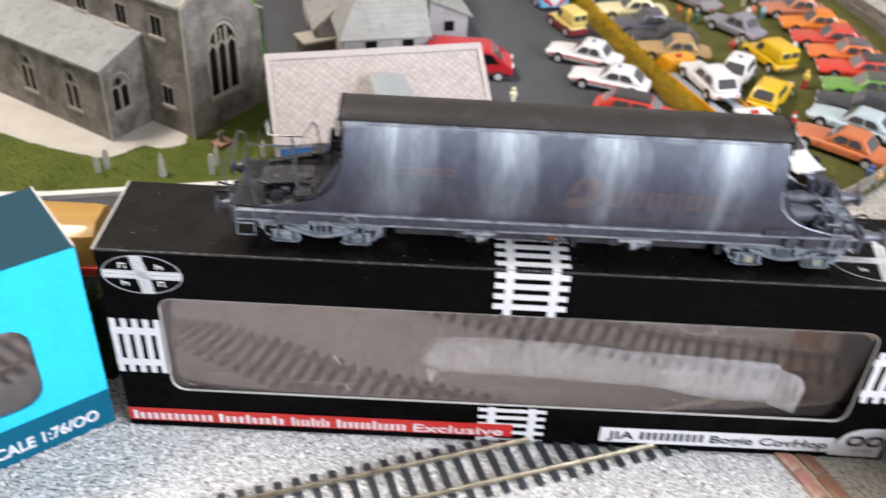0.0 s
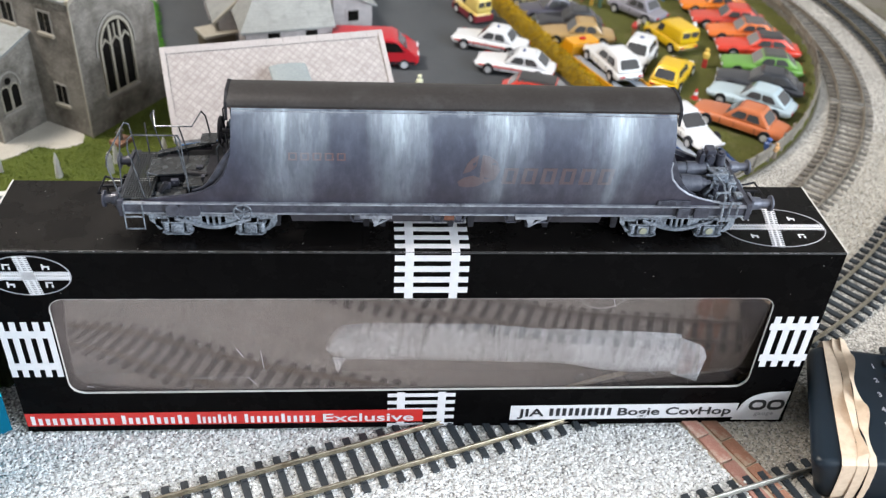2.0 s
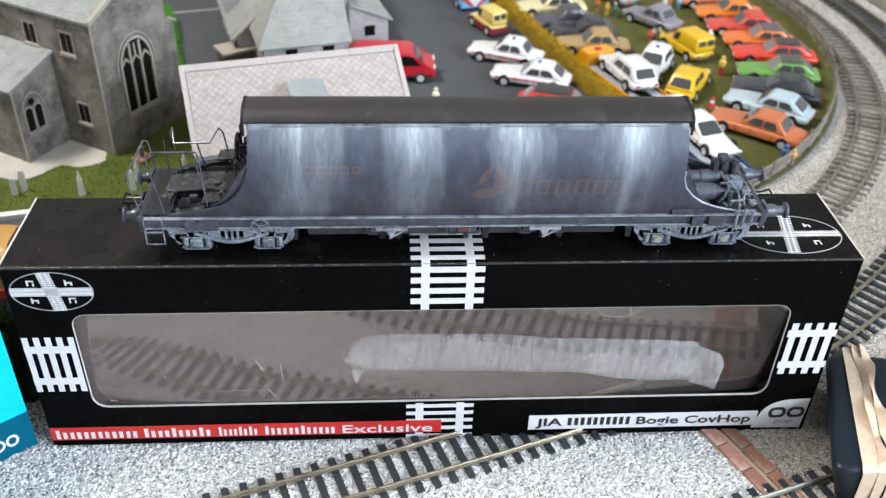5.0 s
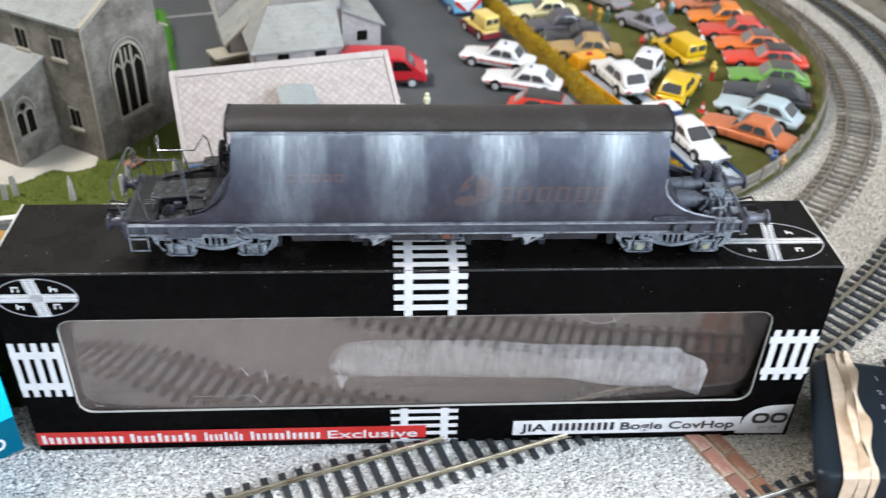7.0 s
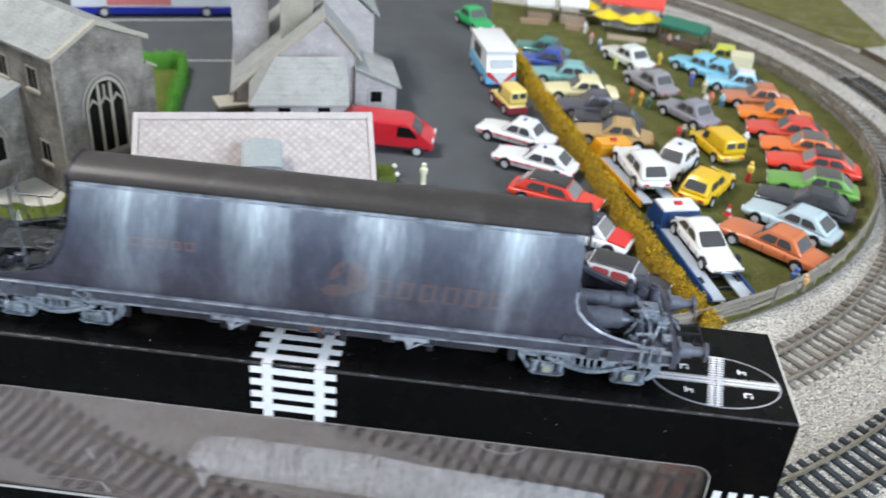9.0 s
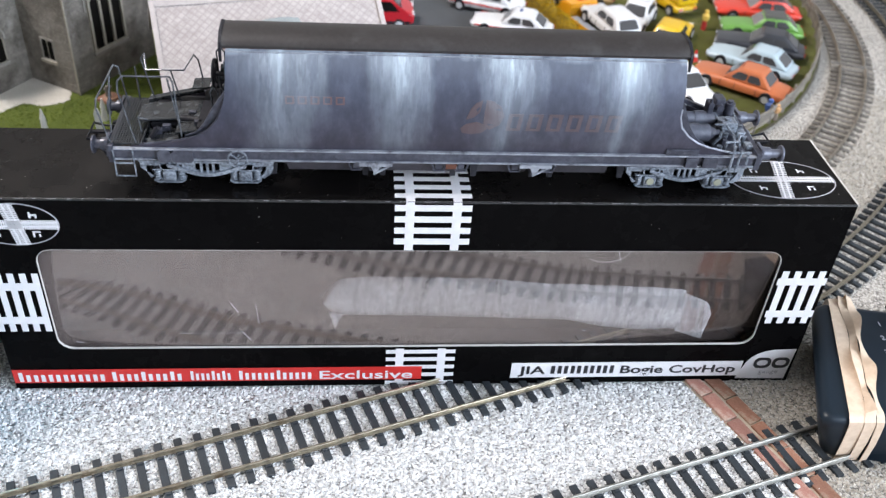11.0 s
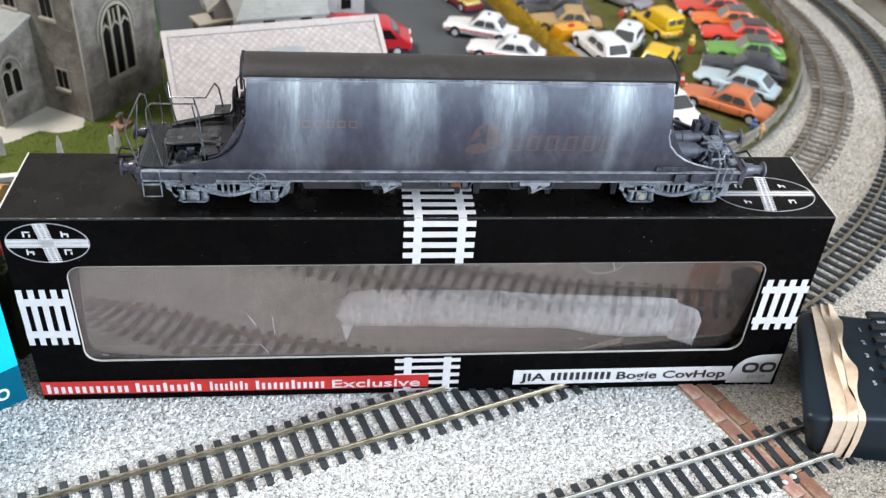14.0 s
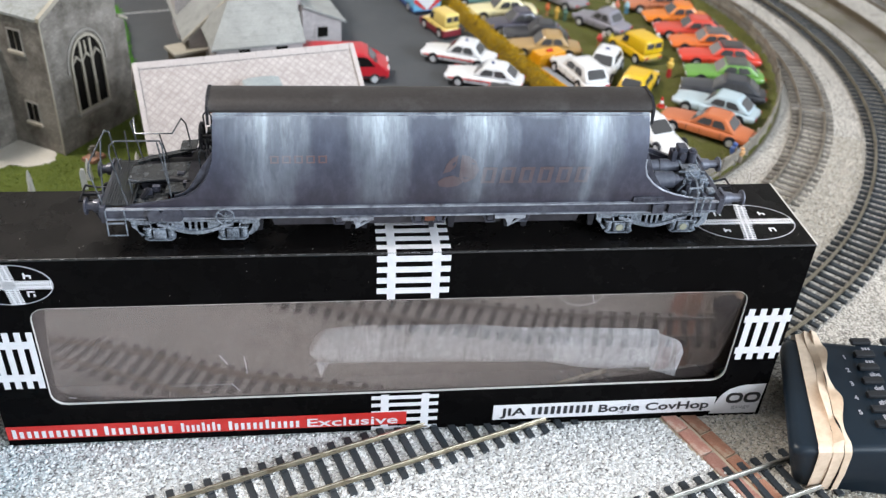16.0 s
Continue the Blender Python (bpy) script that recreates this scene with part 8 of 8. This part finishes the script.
def ice_cream_van():
    v = thing("ice_cream_van", at(1.1, 11.05, 0.006, -73), "white and blue model ice cream van with red trim", "model van")
    ln, wd = 1.25, 0.54
    bm = B()
    prism(bm, [(-0.5 * ln, 0.08), (0.5 * ln, 0.08), (0.5 * ln, 0.3), (-0.5 * ln, 0.32)], -wd / 2, wd / 2, "y")
    part("lower_body", bm, paint((0.18, 0.5, 0.75)), v, "light blue lower body")
    bm = B()
    box(bm, -0.5 * ln, 0.49 * ln, -wd / 2 - 0.004, wd / 2 + 0.004, 0.06, 0.13, 0.006)
    part("skirt", bm, paint((0.02, 0.05, 0.25)), v, "dark blue skirt")
    bm = B()
    prism(bm, [(-0.5 * ln, 0.32), (0.5 * ln, 0.3), (0.42 * ln, 0.52), (0.38 * ln, 0.6), (-0.5 * ln, 0.62)], -wd / 2 + 0.01, wd / 2 - 0.01, "y")
    part("upper_body", bm, paint(WHITE), v)
    bm = B()
    box(bm, -0.5 * ln, 0.44 * ln, -wd / 2 - 0.02, wd / 2 + 0.02, 0.6, 0.67, 0.03)
    part("roof", bm, paint(WHITE), v, "", True)
    bm = B()
    quad_panel(bm, ((0.5 * ln, -0.25, 0.31), (0.5 * ln, 0.25, 0.31), (0.425 * ln, 0.25, 0.52), (0.425 * ln, -0.25, 0.52)), 0.06, 0.94, 0.16, 0.9, 0.008, cut=0.08)
    part("windscreen", bm, M_SCREEN, v)
    for s in (-1, 1):
        bm = B()
        prism(bm, [(-0.3 * ln, 0.34), (0.1 * ln, 0.34), (0.1 * ln, 0.55), (-0.3 * ln, 0.55)], s * (wd / 2 - 0.01) - 0.006, s * (wd / 2 - 0.01) + 0.006, "y")
        part("serving_window", bm, M_CAR_GLASS, v)
        bm = B()
        prism(bm, [(s * 0.02, 0.1), (s * 0.075, 0.1), (s * 0.265, 0.245), (s * 0.265, 0.3), (s * 0.21, 0.3)], 0.501 * ln, 0.507 * ln, "x")
        part("chevron", bm, paint(RED), v, "red front chevron")
    bm = B()
    prism(bm, [(-0.2, 0.3), (0.2, 0.3), (0.016, 0.102), (-0.016, 0.102)], 0.499 * ln, 0.505 * ln, "x")
    part("nose_panel", bm, paint(WHITE), v, "white nose panel")
    add_wheels(v, ln, wd, 0.3)


ice_cream_van()
small_van = car(1.44, 9.62, 116, 0.8, "van", (0.74, 0.56, 0.16), "small cream and maroon model van with dark rear windows", wide=0.42)
bm = B()
box(bm, -0.406, 0.406, -0.182, 0.182, 0.05, 0.165, 0.012)
part("lower_body", bm, paint((0.2, 0.02, 0.03)), small_van, "maroon lower body")


def build_bus():
    b = thing("model_bus", at(-5.67, 12.68, 0.006, 17.7), "white and deep blue model coach by the kerb", "model bus")
    ln, wd = 3.1, 0.68
    bm = B()
    box(bm, -ln / 2, ln / 2, -wd / 2, wd / 2, 0.06, 0.19, 0.02)
    part("lower_body", bm, paint((0.01, 0.02, 0.3)), b, "deep blue lower body")
    bm = B()
    box(bm, -ln / 2, ln / 2, -wd / 2 + 0.005, wd / 2 - 0.005, 0.192, 0.9, 0.03)
    part("upper_body", bm, paint((0.72, 0.73, 0.78)), b, "pale upper body")
    for s in (-1, 1):
        for k in range(7):
            bm = B()
            x = -ln / 2 + 0.14 + 0.41 * k
            box(bm, x, x + 0.36, s * (wd / 2 - 0.004) - 0.006, s * (wd / 2 - 0.004) + 0.006, 0.5, 0.76)
            part("side_window", bm, M_CAR_GLASS, b)
        bm = B()
        box(bm, -0.9, 0.3, s * (wd / 2 - 0.004) - 0.007, s * (wd / 2 - 0.004) + 0.007, 0.24, 0.42)
        part("side_panel", bm, paint((0.62, 0.2, 0.2)), b, "pink red advert panel")
    add_wheels(b, ln, wd, 0.31, 1.25)


build_bus()


# ---- show field: stalls and figurines ----
def stall(x, y, a, w, d, h, roofc, bodyc, label, open_front=True):
    s = thing("market_stall", at(x, y, 0.012, a), label, "stall")
    for sx in (-1, 1):
        for sy in (-1, 1):
            bm = B()
            rod(bm, (sx * w * 0.46, sy * d * 0.44, 0), (sx * w * 0.46, sy * d * 0.44, h), 0.014, 6)
            part("pole", bm, M_WOOD_DARK, s)
    bm = B()
    prism(bm, [(-d / 2, h - 0.05), (d / 2, h - 0.05), (d / 2, h), (0, h + 0.12), (-d / 2, h)], -w / 2, w / 2, "x")
    part("awning", bm, paint(roofc, 0.7), s)
    bm = B()
    box(bm, -w * 0.44, w * 0.44, -d * 0.4, 0.0, 0.0, h * 0.42, 0.01)
    part("counter", bm, paint(bodyc, 0.6), s)
    if bodyc[1] > 0.5:
        bm = B()
        box(bm, -w * 0.44, w * 0.44, d * 0.36, d * 0.42, 0.0, h - 0.05)
        part("back_panel", bm, paint(bodyc, 0.6), s)


stall(3.9, 14.75, -10, 1.3, 0.7, 0.55, (0.66, 0.07, 0.05), (0.72, 0.7, 0.68), "white catering stall with a red awning")
stall(4.88, 13.75, -32, 0.95, 0.5, 0.42, (0.02, 0.14, 0.09), (0.12, 0.08, 0.06), "stall with a dark green sloped awning")
stall(1.95, 14.7, 5, 0.6, 0.4, 0.34, (0.6, 0.6, 0.57), (0.3, 0.2, 0.13), "small stall with a white cover")
stall(2.65, 14.6, 0, 0.6, 0.4, 0.42, (0.7, 0.7, 0.68), (0.34, 0.25, 0.18), "small stall with a white cover beside benches")


def parasol(x, y, h, colour):
    p = thing("parasol", at(x, y, 0.012), "open bright yellow parasol over a small table", "parasol", "parasols of the stalls")
    bm = B()
    rod(bm, (0, 0, 0), (0, 0, h), 0.012, 6)
    part("pole", bm, M_WOOD_DARK, p)
    bm = B()
    bmesh.ops.create_cone(bm, cap_ends=True, segments=8, radius1=0.3, radius2=0.015, depth=0.14, matrix=Matrix.Translation((0, 0, h - 0.02)))
    part("canopy", bm, paint(colour, 0.6), p)
    bm = B()
    rod(bm, (0, 0, 0.2), (0, 0, 0.22), 0.16, 12)
    part("table_top", bm, M_TRIM, p)


for x, y in ((3.35, 14.25), (3.85, 14.1), (4.2, 14.3), (2.95, 14.75)):
    parasol(x, y, 0.42, (0.74, 0.55, 0.01))


def crate(x, y, a, w, d, h, colour, label, name="crate"):
    bm = B()
    box(bm, -w / 2, w / 2, -d / 2, d / 2, 0, h, 0.01)
    ob = part(name, bm, paint(colour, 0.6))
    ob.matrix_world = at(x, y, 0.012, a)
    return tagged(ob, label, name.replace("_", " "))


crate(5.78, 12.4, -10, 0.42, 0.36, 0.4, (0.66, 0.6, 0.4), "plain cream model caravan beside the far fence", "caravan")
crate(1.85, 14.25, 3, 0.6, 0.14, 0.1, (0.3, 0.2, 0.12), "brown wooden model bench near the stalls", "bench")
crate(2.75, 14.1, -8, 0.5, 0.14, 0.1, (0.33, 0.23, 0.15), "brown wooden model bench near the stalls", "bench")
crate(3.75, 13.75, -5, 0.8, 0.14, 0.08, (0.42, 0.33, 0.24), "pale wooden model bench near the stalls", "bench")


def figurine(x, y, h, c, label, lower=None):
    """A plain peg shape, in one colour or two."""
    bm = B()
    prof = [(0.04, 0.0), (0.042, 0.02), (0.036, 0.45), (0.055, 0.55), (0.057, 0.74), (0.024, 0.82), (0.036, 0.88), (0.036, 0.95), (0.01, 1.0)]
    rings = [[(r * math.cos(2 * pi * k / 8), r * 0.8 * math.sin(2 * pi * k / 8), v * h) for k in range(8)] for r, v in prof]
    loft(bm, rings)
    ob = part("figurine", bm, paint(c, 0.6), None, "", True)
    if lower:
        ob.data.materials.append(paint(lower, 0.6))
        for f in ob.data.polygons:
            f.material_index = 1 if f.center.z < 0.5 * h * U else 0
    ob.matrix_world = at(x, y, 0.012, 30 * x)
    return tagged(ob, label, "figurine", "painted figurines")


LOWER = {
    "tiny yellow and red": (0.5, 0.03, 0.03), "tiny white and blue": (0.05, 0.13, 0.4), "tiny brown": (0.06, 0.08, 0.07), "tiny red": (0.4, 0.22, 0.1),
    "tiny pale blue": (0.1, 0.25, 0.4), "tiny orange": (0.25, 0.2, 0.16), "tiny grey": (0.12, 0.1, 0.1), "tiny pink": (0.5, 0.5, 0.5),
}
for x, y, c, label in (
    (0.36, 6.56, (0.74, 0.72, 0.5), "tiny cream painted figurine on the tarmac"), (5.08, 7.72, (0.74, 0.5, 0.1), "tiny yellow and red painted figurine on grass"),
    (5.06, 4.82, (0.06, 0.12, 0.34), "tiny blue painted figurine by the fence"),
    (5.2, 4.86, (0.66, 0.36, 0.16), "tiny orange painted figurine by the fence"), (3.57, 10.46, (0.6, 0.14, 0.04), "tiny red painted figurine between the cars"),
    (3.72, 10.3, (0.66, 0.4, 0.08), "tiny ochre painted figurine between the cars"), (3.85, 10.2, (0.08, 0.16, 0.12), "tiny dark green painted figurine between the cars"),
    (4.86, 10.54, (0.68, 0.66, 0.62), "tiny white painted figurine by the cars"), (4.98, 10.66, (0.64, 0.2, 0.12), "tiny red painted figurine by the cars"),
    (5.16, 10.62, (0.3, 0.5, 0.58), "tiny pale blue painted figurine by the cars"), (4.28, 12.5, (0.72, 0.55, 0.1), "tiny yellow painted figurine on the field"),
    (4.6, 13.7, (0.6, 0.36, 0.26), "tiny brown painted figurine near the stalls"), (4.75, 13.65, (0.42, 0.5, 0.6), "tiny grey painted figurine near the stalls"),
    (3.15, 12.98, (0.5, 0.56, 0.7), "tiny white and blue painted figurine near the stalls"), (3.0, 13.3, (0.68, 0.3, 0.32), "tiny pink painted figurine near the stalls"),
    (2.9, 13.96, (0.7, 0.68, 0.66), "tiny white painted figurine near the stalls"), (4.2, 8.98, (0.62, 0.06, 0.05), "tiny red painted figurine beside the white car"),
    (4.3, 9.1, (0.5, 0.45, 0.4), "tiny grey painted figurine beside the white car"), (4.42, 8.98, (0.72, 0.6, 0.1), "tiny yellow painted figurine beside the van"),
    (5.28, 9.05, (0.7, 0.7, 0.7), "tiny white painted figurine by the red car"), (4.95, 11.2, (0.66, 0.6, 0.4), "tiny cream painted figurine by the blue cars"),
    (4.75, 11.5, (0.1, 0.12, 0.4), "tiny blue painted figurine by the blue cars"), (3.4, 12.0, (0.5, 0.6, 0.15), "tiny lime painted figurine on the field"),
):
    figurine(x, y, 0.34 if y < 8 and x < 1 or 5.05 < x < 5.1 else 0.24, c, label, LOWER.get(label.split(" painted")[0]))


def traffic_cone(x, y):
    c = thing("traffic_cone", at(x, y, 0.012, 20), "small red and white model traffic cone on the grass", "traffic cone")
    bm = B()
    box(bm, -0.06, 0.06, -0.06, 0.06, 0.0, 0.015, 0.004)
    part("base", bm, paint((0.5, 0.06, 0.04)), c)
    for name, z0, z1, a, b, colour in (("cone", 0.015, 0.07, 0.048, 0.036, RED), ("band", 0.07, 0.12, 0.036, 0.025, WHITE), ("tip", 0.12, 0.17, 0.025, 0.013, RED)):
        bm = B()
        rod(bm, (0, 0, z0), (0, 0, z1), a, 14, b)
        part(name, bm, paint(colour), c, "white band" if name == "band" else "")


traffic_cone(4.6, 6.6)


def planter(x, y, a):
    g = thing("planter", at(x, y, 0.006, a), "green moss covered planter box with small white knobs", "planter")
    bm = B()
    box(bm, -0.13, 0.13, -0.19, 0.19, 0.0, 0.15, 0.02)
    part("planter_box", bm, M_LAWN, g)
    for sx, sy in ((0.13, 0.12), (0.14, -0.14)):
        bm = B()
        bmesh.ops.create_uvsphere(bm, u_segments=10, v_segments=6, radius=0.035, matrix=Matrix.Translation((sx, sy, 0.16)))
        part("knob", bm, M_KERB, g, "small white knob", True)
    rnd = random.Random(8)
    leaves("foliage", [(rnd.uniform(-0.12, 0.12), rnd.uniform(-0.18, 0.18), 0.145) for _ in range(500)], 0.014, M_LAWN_BLADES, g, "", "stuff")


planter(-0.17, 6.59, 14)


# ---- locomotive behind the cartons ----
def build_loco():
    t = thing("locomotive", at(-4.55, 1.62, 0.088, 0), "yellow and red model locomotive standing behind the cartons", "model locomotive")
    bm = B()
    sec = [(-0.36, 0.2), (-0.36, 0.85), (-0.3, 1.02), (-0.15, 1.1), (0.15, 1.1), (0.3, 1.02), (0.36, 0.85), (0.36, 0.2)]
    loft(bm, [[(x, y * k, z) for y, z in sec] for x, k in ((-1.8, 1.0), (0.42, 1.0), (0.56, 0.9))])
    part("body", bm, paint((0.5, 0.28, 0.06), 0.6), t, "yellow rounded body", True)
    bm = B()
    box(bm, -1.8, 0.6, -0.375, 0.375, 0.2, 0.6, 0.03)
    part("lower_panel", bm, paint((0.09, 0.1, 0.12)), t, "dark grey lower body panel")
    bm = B()
    box(bm, -1.8, 0.604, -0.379, 0.379, 0.601, 0.72, 0.03)
    part("waist_band", bm, paint((0.6, 0.04, 0.03)), t, "red waist band")
    bm = B()
    box(bm, -1.8, 0.6, -0.3, 0.3, 0.12, 0.2)
    part("underframe", bm, M_UNDER, t)
    for x in (-1.4, -1.0, -0.2, 0.25):
        for s in (-1, 1):
            bm = B()
            rod(bm, (x, s * 0.16, 0.12), (x, s * 0.21, 0.12), 0.12, 20)
            part("wheel", bm, M_UNDER, t)


build_loco()

def chips(name, poly, n, seed, size, material, label):
    """Loose angular stone chips lying on the bed, as one mesh."""
    rnd = random.Random(seed)
    verts, faces = [], []
    for x, y, _ in scatter(poly, n, seed):
        s = size * rnd.uniform(0.55, 1.35)
        a = rnd.uniform(0, 2 * pi)
        pts = [Vector((math.cos(a + k * 2.09) * s * rnd.uniform(0.7, 1.2), math.sin(a + k * 2.09) * s * rnd.uniform(0.5, 1.0), rnd.uniform(-0.1, 0.25) * s)) for k in range(3)]
        top = Vector((rnd.uniform(-0.4, 0.4) * s, rnd.uniform(-0.4, 0.4) * s, s * rnd.uniform(0.5, 1.0)))
        k = len(verts)
        verts += [tuple((p + Vector((x, y, 0.006))) * U) for p in (*pts, top)]
        faces += [(k, k + 1, k + 3), (k + 1, k + 2, k + 3), (k + 2, k, k + 3)]
    me = bpy.data.meshes.new(name)
    me.from_pydata(verts, [], faces)
    me.materials.append(material)
    return tagged(new(name, me), label, "", "", "stuff")


M_CHIPS = blade_material("stone_chips", (0.5, 0.5, 0.5), (0.97, 0.97, 0.97))
M_CHIPS_GREY = blade_material("grey_chips", (0.34, 0.31, 0.265), (0.6, 0.56, 0.5))
chips("ballast_chips", [(-5.2, -2.6), (3.4, -2.6), (3.4, -1.95), (2.52, -0.04), (-5.2, -0.01)], 52000, 31, 0.02, M_CHIPS, "loose white and grey stone chips of the ballast")
chips("ballast_chips_grey", [(3.5, -1.7), (5.0, -1.7), (4.4, 0.3), (3.5, 0.6), (2.9, -0.06)], 8000, 32, 0.02, M_CHIPS_GREY, "loose dull grey stone chips beside the bricks")
chips("ballast_chips_far", ring_sector(*C2, 8.3, 9.4, -62, -25), 16000, 33, 0.022, M_CHIPS_GREY, "loose beige stone chips between the curved tracks")

# ---- pieces: bricks of the path, stones and sleepers ----
path = thing("brick_path", at(0, 0, 0), "old red brick path laid in two rows across the yard", "path")
bm = B()
prism(bm, [(2.44, 0.14), (2.8, 0.14), (3.72, -1.95), (3.36, -1.95)], -0.02, 0.008)
part("mortar_bed", bm, M_MORTAR, path, "pale sandy mortar bed")
pd, pn = Vector((0.402, -0.916)), Vector((0.916, 0.402))
ME_BRICKS = []
rnd = random.Random(12)
for material in (M_BRICK, M_BRICK_DARK):
    bm = B()
    box(bm, -0.155, 0.155, -0.068, 0.068, -0.02, 0.03, 0.008)
    bmesh.ops.scale(bm, vec=(U, U, U), verts=bm.verts)
    bmesh.ops.recalc_face_normals(bm, faces=bm.faces)
    me = bpy.data.meshes.new("brick")
    bm.to_mesh(me)
    bm.free()
    me.materials.append(material)
    ME_BRICKS.append(me)
for row, (off, me) in enumerate(((0.085, ME_BRICKS[0]), (0.262, ME_BRICKS[1]))):
    for k in range(7):
        p = Vector((2.5, 0.02)) + pd * (0.1 + 0.325 * k + 0.12 * row) + pn * off
        b = part("brick", me, None, path)
        b.matrix_basis = at(p.x, p.y, rnd.uniform(-0.004, 0.006), -66.3 + rnd.uniform(-2, 2))


def pebble(x, y, r):
    bm = B()
    bmesh.ops.create_icosphere(bm, subdivisions=2, radius=r)
    for v in bm.verts:
        v.co *= 0.85 + 0.3 * noise.noise(v.co * 30 + Vector((x, y, 0)))
    ob = part("pebble", bm, M_KERB, None, "", True)
    ob.matrix_world = at(x, y, r * 0.6)
    return tagged(ob, "loose white stone chip lying beside the rail", "stone", "loose stones")


for x, y, r in ((3.22, -1.16, 0.04), (3.12, -1.22, 0.036), (2.9, -0.72, 0.025), (3.3, -1.25, 0.026)):
    pebble(x, y, r)

for t, places, mesh in LATER:
    for x, y, a in places:
        s = part("sleeper", mesh, None, t)
        s.matrix_basis = at(x, y, 0, a)
